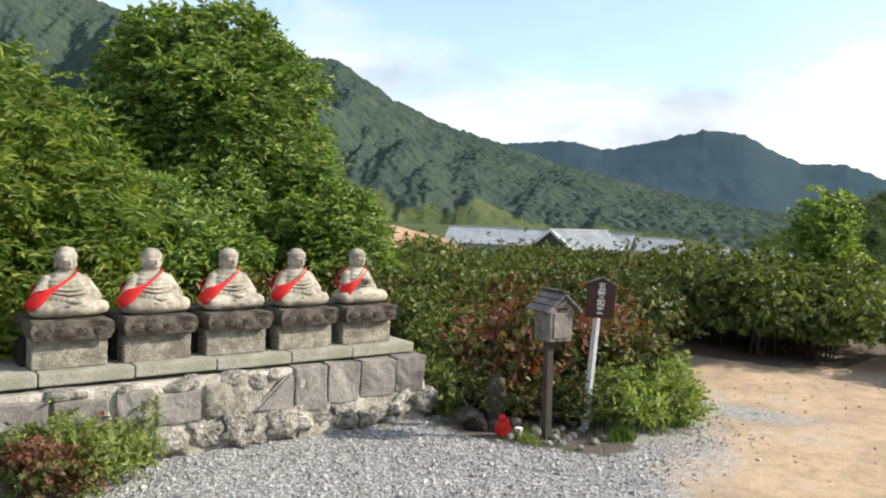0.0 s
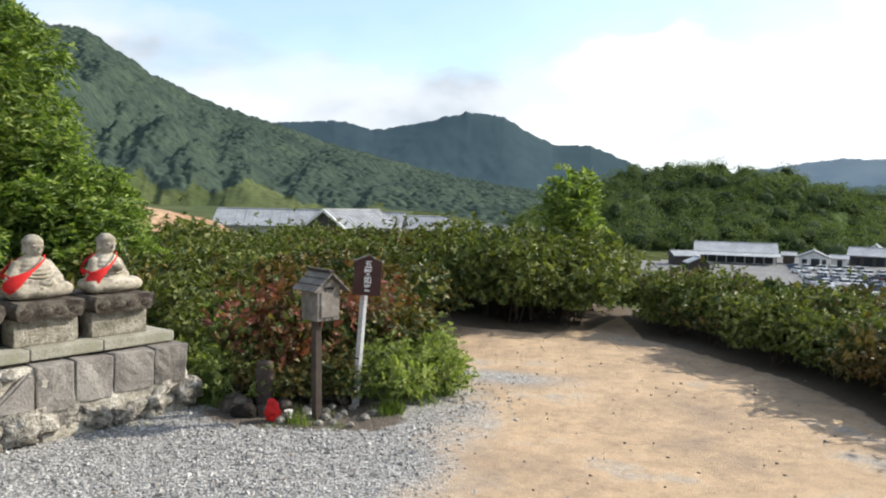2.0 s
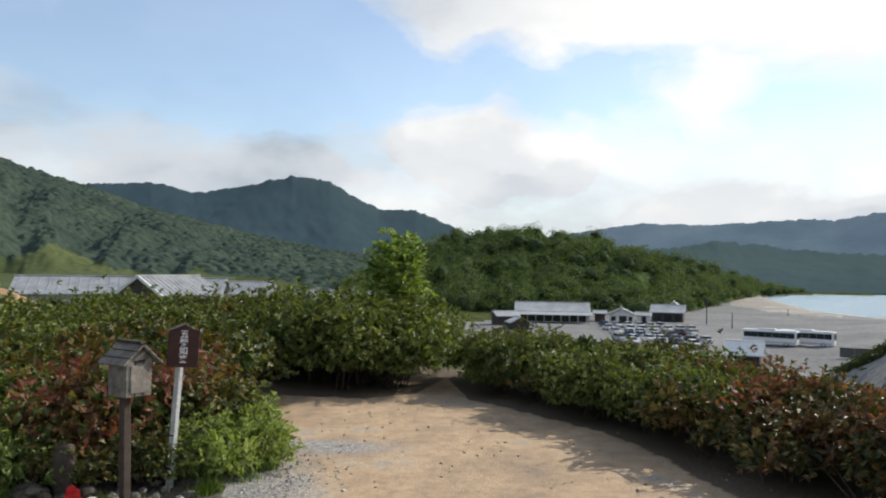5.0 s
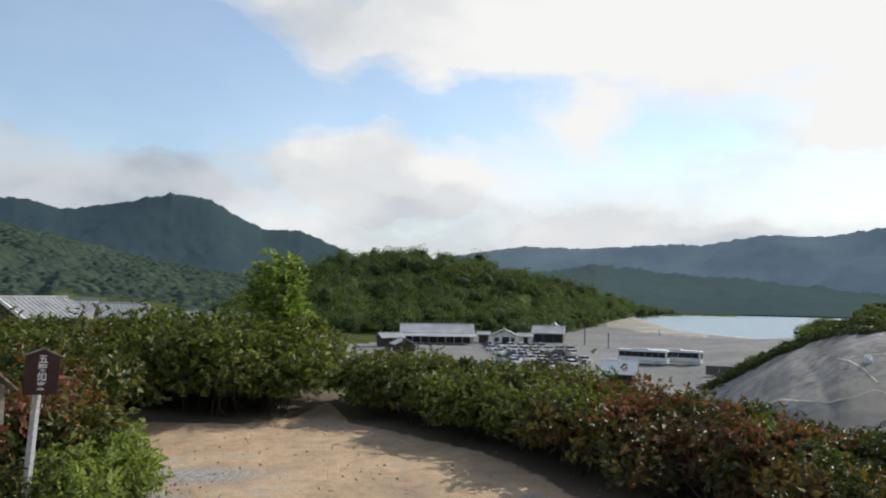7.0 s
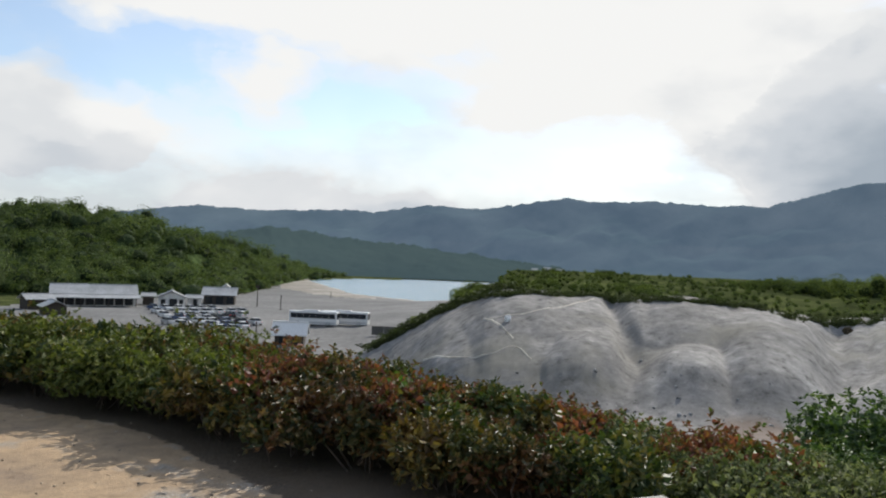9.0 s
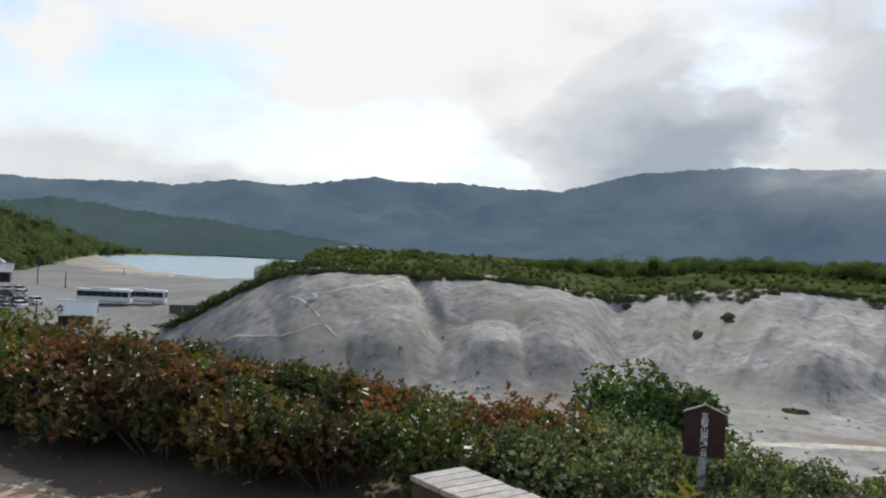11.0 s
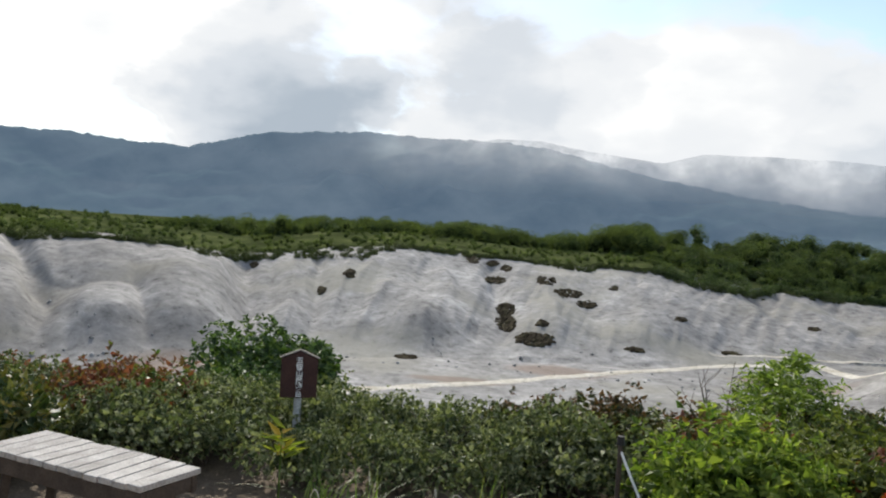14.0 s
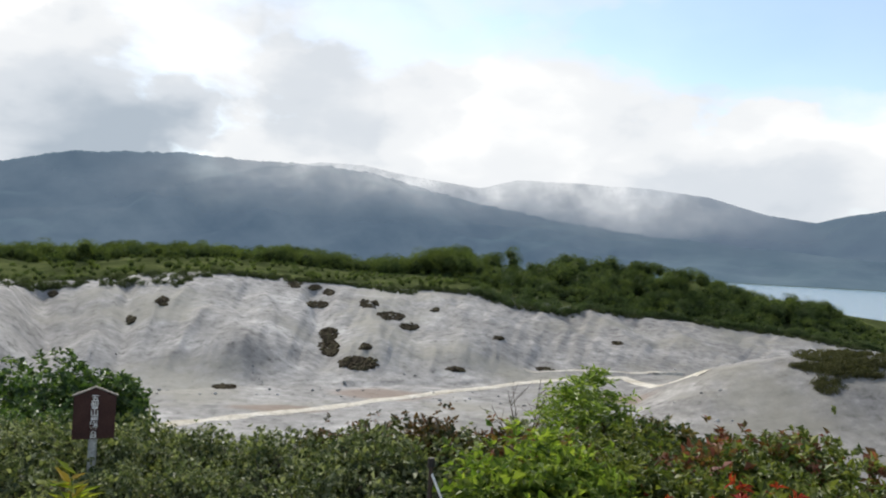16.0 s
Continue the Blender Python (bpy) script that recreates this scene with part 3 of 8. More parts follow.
def fractal(x, y, seed, octaves=4, gain=0.5):
    out, amp, total = 0.0, 1.0, 0.0
    for k in range(octaves):
        out = out + amp * value_noise(x * 2 ** k, y * 2 ** k, seed + 17 * k)
        total += amp
        amp *= gain
    return out / total


def bearing(x, y):
    """Degrees to the left of +y, cut behind the camera."""
    a = np.degrees(np.arctan2(-x, y))
    return np.where(a > 150, a - 360, a)


def along(table, a):
    """A value read from pairs of (bearing, value), falling bearings."""
    t = np.array(table, float)[::-1]
    return np.interp(a, t[:, 0], t[:, 1])


def smooth(a, b, x):
    t = np.clip((x - a) / (b - a), 0, 1)
    return t * t * (3 - 2 * t)


# ---------------------------------------------------------------- the lie of the land
EYE = 1.75
FLAT = [(150, 14), (60, 15), (20, 16), (0, 15), (-6, 14), (-20, 10.5), (-40, 8.2), (-60, 6.6), (-125, 6.4), (-150, 10), (-210, 14)]
FLOOR = [(150, -6), (12, -7.5), (0, -9), (-8, -12.5), (-31, -12.5), (-38, -10.0), (-210, -10)]
CREST_TILT = [(-30, -7.4), (-33, -6.2), (-37.8, -3.46), (-41.5, -1.95), (-48.6, -1.85), (-54.4, -1.95), (-60.2, -2.2), (-63.9, -2.7), (-67.1, -2.3),
              (-70.6, -1.7), (-75, -1.4), (-80, -1.6), (-86, -2.0), (-93, -1.9), (-101.5, -2.6), (-110, -3.2), (-116, -3.5), (-124, -4.6), (-140, -5.5)]
CREST_FAR = [(-30, 118), (-41, 104), (-60, 108), (-75, 114), (-93, 124), (-110, 146), (-124, 165), (-140, 170)]
FOOT_BACK = [(-30, 10), (-36, 34), (-48, 42), (-60, 44), (-68, 44), (-75, 44), (-93, 46), (-110, 46), (-140, 46)]
SHORE_NEAR = [(-24, 900), (-27.6, 640), (-28.3, 520), (-29.75, 412), (-31.1, 342), (-33.5, 318), (-36, 302), (-40, 296), (-60, 270), (-95, 225), (-125, 240), (-150, 300)]
SHORE_FAR = [(-24, 440), (-27.6, 560), (-28.6, 590), (-32, 670), (-36, 690), (-40, 690), (-60, 1300), (-95, 2400), (-110, 2900), (-150, 3000)]
LAKE = -14.0


def hill_share(a, d):
    """How far up the white slope a place lies: 0 at its foot, 1 at its crest."""
    back = along(FOOT_BACK, a)
    return (d - (along(CREST_FAR, a) - back)) / back


# rounded bosses on the slope: bearing, share of the way up, half width, half height, metres proud
BOSSES = [(-48.0, 0.24, 3.5, 0.27, 1.6), (-54.9, 0.20, 3.4, 0.25, 1.9), (-60.6, 0.46, 4.2, 0.48, 2.0), (-43.0, 0.55, 5.6, 0.55, 1.1), (-54.6, 0.76, 4.8, 0.40, 1.3), (-38.6, 0.30, 3.4, 0.45, 0.8),
          (-66.8, 0.22, 2.6, 0.20, 1.0), (-86.5, 0.26, 3.4, 0.24, 0.9), (-93.0, 0.24, 3.8, 0.24, 0.8)]
# sharp spurs and cut gullies: bearing and share at the upper and the lower end, half width in degrees, metres up or down
SPURS = [(-75.3, 0.60, -71.4, 0.02, 0.70, 1.5), (-78.6, 0.80, -80.4, 0.05, 0.7, 0.9), (-68.4, 0.97, -67.2, 0.15, 0.6, 1.0), (-72.0, 0.97, -70.8, 0.22, 0.5, 1.1), (-73.6, 0.9, -71.6, 0.3, 0.4, 0.5),
         (-85.2, 0.9, -87.4, 0.15, 0.8, 0.9), (-89.6, 0.95, -98.4, 0.12, 0.9, 1.2), (-93.0, 0.80, -101.0, 0.12, 0.9, 1.2), (-97.0, 0.9, -104.5, 0.12, 0.9, 1.1), (-101.4, 0.97, -107.0, 0.2, 0.8, 1.2),
         (-106.0, 0.95, -111.5, 0.2, 0.8, 1.0), (-45.6, 0.98, -44.6, 0.35, 0.7, 0.5), (-57.6, 0.95, -57.2, 0.5, 0.6, 0.5), (-63.0, 0.9, -62.0, 0.4, 0.5, 0.4),
         (-49.4, 1.0, -51.6, 0.15, 0.50, -1.5), (-64.4, 0.95, -64.9, 0.10, 0.80, -1.6), (-69.7, 0.95, -69.4, 0.12, 0.40, -1.0), (-82.2, 0.97, -83.4, 0.08, 0.60, -1.4), (-66.4, 0.9, -66.0, 0.35, 0.35, -0.7),
         (-77.4, 0.9, -77.0, 0.45, 0.5, -0.7), (-91.0, 0.9, -96.5, 0.3, 0.5, -0.6), (-99.4, 0.92, -103.5, 0.3, 0.5, -0.8), (-104.0, 0.97, -108.0, 0.3, 0.5, -0.9), (-52.0, 0.9, -52.2, 0.4, 0.4, -0.5)]


def relief(a, s, x, y):
    """Bosses, spurs and rain gullies of the bleached slope."""
    c = np.clip(s, 0, 1)
    env = smooth(0.0, 0.22, s) * (1 - smooth(0.86, 1.02, s))
    wander = a + 0.8 * fractal(c * 2.6, a * 0.22, 77, 4, 0.6)
    bosses = 0.0 * a
    for turn, share, wide, high, proud in BOSSES:
        q = 1 - ((wander - turn) / wide) ** 2 - ((s - share) / high) ** 2
        bosses = np.maximum(bosses, proud * np.clip(q, 0, 1))
    # one fan of wash under the great spur
    fan = 1.7 * np.clip(1 - np.sqrt(((wander + 77.6) / 3.9) ** 2 + ((s - 0.22) / 0.36) ** 2), 0, 1)
    out = np.maximum(bosses, fan)
    for a1, s1, a0, s0, wide, proud in SPURS:
        t = np.clip((s - s0) / (s1 - s0), 0, 1)
        off = (wander - (a0 + (a1 - a0) * t ** 0.9)) / (wide * (1.9 - 0.9 * t))
        reach = smooth(s0 - 0.05, s0 + 0.30, s) * (1 - smooth(s1 - 0.12, s1 + 0.02, s))
        out = out + 0.72 * proud * reach * (np.exp(-np.abs(off) * 1.1) if proud > 0 else np.exp(-off * off))
    steep = 1 - smooth(-66, -61, a)
    rills = 0.28 - np.abs(fractal(wander * 0.8 + 1.6 * c, c * 1.3, 29, 4, 0.6))
    out = out + rills * (0.15 + 0.45 * steep) + (0.22 - 0.10 * steep) * fractal(x * 0.25, y * 0.25, 14, 4, 0.6)
    return out * env * (a > -135)


def land(x, y):
    a, d = bearing(x, y), np.hypot(x, y)
    flat, floor = along(FLAT, a), along(FLOOR, a)
    down = -np.clip(d - flat, 0, None) * 0.42
    z = np.maximum(down, floor + 0.25 * fractal(x * 0.05, y * 0.05, 3) + 0.16 * fractal(x * 0.3, y * 0.3, 6, 4, 0.6))
    # trodden hollow and small humps near the camera
    z = z + 0.02 * fractal(x * 0.5, y * 0.5, 5) * (d < flat)
    # the bleached slope across the valley
    s = hill_share(a, d)
    top = EYE + along(CREST_FAR, a) * np.tan(np.radians(along(CREST_TILT, a)))
    there = 1 - smooth(-33.5, -29.5, a)
    even = 0.25 + 0.55 * (1 - smooth(-66, -58, a))                  # how straight the slope runs up to its lip
    rise = (1 - even) * np.sin(np.clip(s, 0, 1) * np.pi / 2) ** 1.1 + even * np.clip(s, 0, 1) ** (1.0 + 0.22 * (1 - smooth(-66, -58, a)))
    carve = relief(a, s, x, y)
    swell = 0.5 * fractal(a * 0.3, d * 0.05, 31) * smooth(-0.6, 0.1, s) * (1 - smooth(0.9, 1.1, s))
    over = np.clip(d - along(CREST_FAR, a), 0, None)
    beyond = np.clip(over, 0, 60) * (0.046 - 0.30 * smooth(-43, -38, a)) - np.clip(over - 75, 0, None) * 0.12
    hill = floor + (top - floor) * rise + carve + swell + beyond
    z = np.where((s > 0) & (a < -29.5) & (d > 40), floor + (np.maximum(hill, floor - 0.4 + 0 * z) - floor) * there, z)
    # a pale heap between the valley track and the lake
    heap = np.interp(a, [-138, -130, -124, -118, -115.2, -113.2, -110.5, -108, -105.5], [0, 4.0, 6.0, 5.9, 5.4, 4.75, 3.65, 1.9, 0.0]) * np.exp(-((d - 75) / 11) ** 2) * (1 + 0.06 * fractal(x * 0.3, y * 0.3, 47))
    z = z + heap * (1 - smooth(0.2, 0.7, s)) * (a < -60)
    # a bare ochre mound behind the hedge
    slope_top = EYE + d * np.tan(np.radians(np.interp(a, [19, 21.5, 23, 28, 30, 34], [-9, -2.4, -1.7, -0.55, -0.5, -0.6])))
    bank = slope_top - 0.35 * np.abs(d - 47) + 0.25 * fractal(x * 0.4, y * 0.4, 19)
    z = np.where((a > 19) & (a < 44) & (d > 28) & (d < 75), np.maximum(z, bank), z)
    # a grassy rise below the mountain
    z = z + 4.5 * smooth(170, 330, d) * smooth(2, 8, a)
    # farther out the land sinks to the shore
    z = np.where((d > 260) & (a < 3), np.maximum(np.minimum(z, -12.9), -13.2 + 0.15 * fractal(x * 0.01, y * 0.01, 8)), z)
    wet = (d > along(SHORE_NEAR, a) + 6 * fractal(a * 0.8, d * 0.01, 41)) & (d < along(SHORE_FAR, a)) & (a < -25) & ((a > -64) | (a < -111))
    z = np.where(wet, np.minimum(z, LAKE - 1.5), z)
    return z


HEDGE_FRONT = [(60, 6.6), (34, 8.0), (27, 8.6), (16, 10.6), (8, 11.5), (0, 11.0), (-4, 11.4), (-6.2, 13), (-7.8, 11.0), (-13, 9.9), (-18, 9.0), (-23.5, 7.7), (-30, 7.0), (-38, 6.3), (-46, 5.7), (-56, 5.3),
               (-66, 5.1), (-80, 4.8), (-100, 4.6), (-125, 4.5), (-135, 20)]


def ground_sheet():
    angles = np.concatenate([np.arange(-136, -122, 0.38), np.arange(-122, -34, 0.17), np.arange(-34, 64, 0.38), np.arange(64, 224, 3.2)])
    rings = np.concatenate([[0.002], np.arange(0.4, 16, 0.25), np.arange(16, 44, 1.2), np.arange(44, 66, 0.9), np.arange(66, 150, 0.55), np.arange(150, 170, 0.9), np.arange(180, 420, 5),
                            np.geomspace(420, 4800, 46)])
    A, D = np.meshgrid(np.radians(angles), rings, indexing="ij")
    x, y = -np.sin(A) * D, np.cos(A) * D
    z = land(x, y)
    na, nd = A.shape
    i, j = np.meshgrid(np.arange(na), np.arange(nd - 1), indexing="ij")
    k = (i + 1) % na
    faces = np.stack([i * nd + j, i * nd + j + 1, k * nd + j + 1, k * nd + j], -1).reshape(-1, 4)
    verts = np.stack([x, y, z], -1).reshape(-1, 3)
    c = verts[faces].mean(1)
    a, d = bearing(c[:, 0], c[:, 1]), np.hypot(c[:, 0], c[:, 1])
    s = hill_share(a, d)
    rough = fractal(a * 0.9, s * 2.5, 51, 4, 0.6)
    mat = np.full(len(faces), 1)                                   # scrub
    mat[(d < along(FLAT, a) + 0.6)] = 0                            # gravel and sand
    valley = (a < -30) & (d > 38) & (s < 1.0 + 0.10 * rough - 0.10 * smooth(0.1, 0.5, rough))
    mat[valley] = 2                                                # ash
    edge = np.interp(a, [-46, -42, -38, -34, -30], [1.0, 0.97, 0.93, 0.87, 0.75])
    mat[(a > -46) & (a < -32) & (s > edge + 0.08 * rough) & (s > 0) & (d < 200)] = 1
    lot = (a < -7) & (a > -44) & (d > 70) & (d < along(SHORE_NEAR, a) + 8) & ((s < 0.12) | (d > 190) | (a > -32))
    mat[lot & (a < -10 - 8 * fractal(d * 0.02, a * 0.1, 61))] = 3
    mat[(a > -35.5) & (a < -27) & (d > 75) & (d < 300) & (c[:, 2] < -9.6 + 0.8 * rough)] = 3
    mat[(a < -20) & (d > along(SHORE_NEAR, a) - 8) & (d < 1200) & (d < 0.5 * along(SHORE_FAR, a) + 0.5 * along(SHORE_NEAR, a)) & (a > -60)] = 4
    mat[(a < -25.6) & (a > -33) & (d > np.interp(a, [-33, -31, -28.5, -26.2, -25.4], [300, 305, 320, 375, 480]) - 14 * rough) & (d < along(SHORE_NEAR, a) + 5)] = 4
    mat[(a > 19) & (a < 46) & (d > 28) & (d < 75) & (c[:, 2] > -5.6 + rough)] = 5
    mat[(a > 9) & (a < 30) & (d > 190) & (d < 420)] = 6             # meadow below the mountain
    me = mesh_of("ground", verts, faces, [MAT["near"], MAT["scrub"], MAT["ash"], MAT["lot"], MAT["shore"], MAT["ochre"], MAT["meadow"]], mat, True)
    va, vd = bearing(verts[:, 0], verts[:, 1]), np.hypot(verts[:, 0], verts[:, 1])
    vs = hill_share(va, vd)
    # leaf litter about the small shrine and under the hedges, whose shade it also paints
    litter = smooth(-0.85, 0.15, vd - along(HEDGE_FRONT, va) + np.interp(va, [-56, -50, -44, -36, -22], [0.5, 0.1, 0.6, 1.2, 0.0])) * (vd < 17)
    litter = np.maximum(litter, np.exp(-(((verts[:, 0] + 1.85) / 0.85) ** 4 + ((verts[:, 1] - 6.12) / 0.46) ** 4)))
    # rusty crusts on the valley floor, greyer ash towards the lake
    rust = np.zeros(len(verts))
    for turn, far, wide, deep in ((-60.2, 64.0, 4.0, 4.0), (-87.4, 70.0, 4.6, 4.0), (-80.0, 62.0, 5.0, 2.0), (-103.0, 76.0, 5.0, 4.0)):
        rust = np.maximum(rust, np.exp(-((va - turn) / wide) ** 2 - ((vd - far) / deep) ** 2))
    grey = np.maximum(smooth(-68, -58, va), 0.75 * (1 - smooth(-104, -90, va)))
    # a tongue of crushed stone over the sand
    stones = -1.2 * smooth(7.9, 8.7, verts[:, 1]) + 1.2 * np.exp(-((verts[:, 0] + 0.25) / 0.55) ** 2 - ((verts[:, 1] - 7.75) / 0.28) ** 2)
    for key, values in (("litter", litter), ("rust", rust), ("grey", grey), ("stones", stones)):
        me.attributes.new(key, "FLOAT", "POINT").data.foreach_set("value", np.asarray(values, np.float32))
    return tagged(new("ground", me), "pale gravel and ochre sand clearing above a bleached ash valley", "ground", kind="structure")


ground_sheet()

water_mesh = bmesh.new()
bmesh.ops.create_grid(water_mesh, x_segments=2, y_segments=2, size=2400)
water = part("water", water_mesh, MAT["water"], None)
water.location = (2430, 0, LAKE)
tagged(water, "calm pale blue lake beyond the valley", "lake", kind="structure")


def crown_tops(x, y, cell, seed):
    """Domed tree tops of many sizes over a wooded slope."""
    out = np.zeros_like(x)
    for size, share in ((cell, 0.62), (cell * 0.6, 0.34)):
        u, v = x / size + 0.37 * y / size, y / size - 0.31 * x / size
        ui, vi = np.floor(u), np.floor(v)
        best = np.zeros_like(x)
        for du in (-1, 0, 1):
            for dv in (-1, 0, 1):
                ci, cj = ui + du, vi + dv
                jx, jy = value_noise(ci * 1.0, cj * 1.0, seed + 3), value_noise(ci * 1.0, cj * 1.0, seed + 4)
                tall = 0.75 + 0.45 * value_noise(ci * 1.0, cj * 1.0, seed + 5)
                q = np.hypot(u - ci - 0.5 - 0.42 * jx, v - cj - 0.5 - 0.42 * jy) / 0.72
                best = np.maximum(best, tall * np.sqrt(np.clip(1 - q * q, 0, 1)))
        out = out + best * size * share
    return out


def ridge(name, label, crest, far_at, near_at, mat, seed, foot=-13.0, step=0.12, rows=60, rough=0.05, spread=0.25, tree=4.0, crown=0.0, jag=2.0, octaves=5, meadow=None, soften=0.0, veil=None):
    """A wooded mountain as a sheet of land that climbs from its foot to a crest of (bearing, tilt) and falls behind."""
    a0, a1 = crest[0][0], crest[-1][0]
    angles = np.arange(a1, min(a0, 62.0), step)
    top_tilt = along(crest, angles)
    v = np.linspace(0, 1.35, rows)
    A, V = np.meshgrid(angles, v, indexing="ij")
    T = np.repeat(top_tilt[:, None], rows, 1)
    near, far = along(near_at, A), along(far_at, A)
    D = near + (far - near) * V
    if soften:                                                     # rounded flanks below the crest line
        reach = int(3 * soften / step)
        weight = np.exp(-0.5 * (np.arange(-reach, reach + 1) * step / soften) ** 2)
        body = np.convolve(np.pad(top_tilt, reach, mode="edge"), weight / weight.sum(), mode="valid")
        T = body[:, None] + (T - body[:, None]) * smooth(0.45, 1.0, V)
    top = EYE + far * np.tan(np.radians(T))
    shape = np.where(V <= 1, V ** 1.12, 1 - (V - 1) * 1.6)
    folds = fractal(A * spread + V * 1.1, V * 2.6, seed, octaves, 0.5)
    z = foot + (top - foot) * shape + (top - foot) * rough * folds * np.sin(np.clip(V, 0, 1) * np.pi) * 2.2
    x, y = -np.sin(np.radians(A)) * D, np.cos(np.radians(A)) * D
    cell = far / 40.0
    z = z + tree * fractal((x + 0.6 * y) / cell, (y - 0.6 * x) / cell, seed + 9, 3, 0.6) * smooth(0.0, 0.15, V)
    z = z + jag * fractal(A * 1.9, 0 * A, seed + 21, 4, 0.8) * smooth(0.95, 1.0, V)
    open_land = np.zeros_like(z)
    if meadow:
        edge = 0.17 + 0.10 * fractal(A * 0.35, V * 5, seed + 5, 4, 0.6)
        open_land = (1 - smooth(edge - 0.02, edge + 0.02, V)) * smooth(meadow[0], meadow[0] + 2, A) * (1 - smooth(meadow[1] - 2, meadow[1], A))
    if crown:
        z = z + 0.78 * crown_tops(x, y, crown, seed) * smooth(0.02, 0.06, V) * (1 - 0.93 * open_land)
    na = len(angles)
    i, j = np.meshgrid(np.arange(na - 1), np.arange(rows - 1), indexing="ij")
    faces = np.stack([i * rows + j, (i + 1) * rows + j, (i + 1) * rows + j + 1, i * rows + j + 1], -1).reshape(-1, 4)
    me = mesh_of(name, np.stack([x, y, z], -1), faces[:, ::-1], [mat, MAT["meadow"]], (open_land.reshape(-1)[faces].mean(1) > 0.5).astype(int), True)
    if veil:
        share = along(veil, A) * smooth(0.30, 1.0, V)
        me.attributes.new("veil", "FLOAT", "POINT").data.foreach_set("value", np.asarray(share, np.float32).ravel())
    ob = tagged(new(name, me), label, "mountain", kind="structure")

    def height(a, share):
        t = along(crest, a)
        hi = EYE + along(far_at, a) * np.tan(np.radians(t))
        sh = np.clip(share, 0, 1) ** 1.12
        return foot + (hi - foot) * sh + (hi - foot) * rough * fractal(a * spread + share * 1.1, share * 2.6, seed, 5, 0.5) * np.sin(np.clip(share, 0, 1) * np.pi) * 2.2
    return height


RANGE = [(-8, 1.0), (-13, 2.3), (-16.4, 2.9), (-20.1, 3.43), (-24.7, 3.3), (-29.5, 3.62), (-32.4, 3.59), (-36.5, 4.26), (-40.2, 4.08), (-46.3, 5.1), (-48.7, 4.85),
         (-52.6, 5.0), (-56.4, 4.75), (-60.2, 4.75), (-65.3, 6.2), (-72, 6.75), (-77, 6.65), (-82, 6.7), (-86, 6.3), (-90, 5.3), (-94, 4.5), (-99, 3.6), (-106, 2.7), (-116, 1.9), (-125, 1.2), (-150, 0.8), (-209, 0.8)]
FAR_RANGE = [(-70, 4.0), (-78, 6.4), (-82, 7.0), (-85, 7.05), (-88, 6.5), (-93.7, 5.8), (-96.3, 6.5), (-101, 6.45), (-106, 6.2),
             (-109.7, 5.7), (-113.3, 4.55), (-116.5, 4.1), (-118.5, 4.6), (-120.6, 5.0), (-130, 4.0), (-150, 3.0), (-209, 3.0)]
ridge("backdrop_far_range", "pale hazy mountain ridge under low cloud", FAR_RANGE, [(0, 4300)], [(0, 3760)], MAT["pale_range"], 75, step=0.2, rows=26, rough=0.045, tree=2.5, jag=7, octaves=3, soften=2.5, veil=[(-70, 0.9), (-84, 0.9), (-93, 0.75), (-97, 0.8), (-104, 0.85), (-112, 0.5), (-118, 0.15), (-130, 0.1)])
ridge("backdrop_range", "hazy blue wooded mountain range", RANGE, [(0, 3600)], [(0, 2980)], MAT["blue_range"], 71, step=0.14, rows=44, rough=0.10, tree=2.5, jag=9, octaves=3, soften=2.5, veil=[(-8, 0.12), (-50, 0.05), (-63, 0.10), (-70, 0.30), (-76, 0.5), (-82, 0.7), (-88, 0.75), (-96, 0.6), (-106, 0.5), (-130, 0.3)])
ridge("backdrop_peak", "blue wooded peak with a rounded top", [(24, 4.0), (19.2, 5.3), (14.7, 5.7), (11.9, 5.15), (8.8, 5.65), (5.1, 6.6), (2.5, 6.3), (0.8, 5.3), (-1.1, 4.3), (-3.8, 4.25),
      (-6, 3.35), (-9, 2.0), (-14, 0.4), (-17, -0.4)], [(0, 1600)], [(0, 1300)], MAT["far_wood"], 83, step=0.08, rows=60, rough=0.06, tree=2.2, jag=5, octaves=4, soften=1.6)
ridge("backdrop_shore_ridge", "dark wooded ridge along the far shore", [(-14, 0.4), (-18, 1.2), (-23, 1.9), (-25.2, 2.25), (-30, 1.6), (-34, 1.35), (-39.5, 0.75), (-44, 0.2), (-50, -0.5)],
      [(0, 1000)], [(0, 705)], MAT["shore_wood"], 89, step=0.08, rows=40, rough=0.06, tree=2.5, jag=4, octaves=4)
LEFT_MOUNTAIN = [(85, 12), (66, 14.5), (53, 14.4), (48.7, 13.4), (45.3, 12.2), (40, 11.0), (34, 10.6), (31.2, 10.55), (27, 7.95), (22.9, 6.2), (19.2, 5.2), (14.5, 3.7), (10, 2.6), (5, 1.5),
                 (0, 0.8), (-6, 0.1), (-10, -0.4)]
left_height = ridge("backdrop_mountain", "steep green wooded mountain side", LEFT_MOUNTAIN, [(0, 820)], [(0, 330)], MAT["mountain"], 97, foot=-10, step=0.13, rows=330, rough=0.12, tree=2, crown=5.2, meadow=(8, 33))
HILL_NEAR = [(4, 262), (-20, 262), (-24, 320), (-26, 420), (-28, 560), (-31, 700)]
HILL_FAR = [(a, d + 110) for a, d in HILL_NEAR]
WOOD_HILL = [(2, -2.2), (-2, 0.2), (-4.9, 1.5), (-8.1, 2.35), (-10.2, 2.6), (-13.1, 2.3), (-16.4, 2.1), (-19.7, 1.0), (-23, 0.4), (-26.2, -0.3), (-28.9, -1.4), (-31, -2.2)]
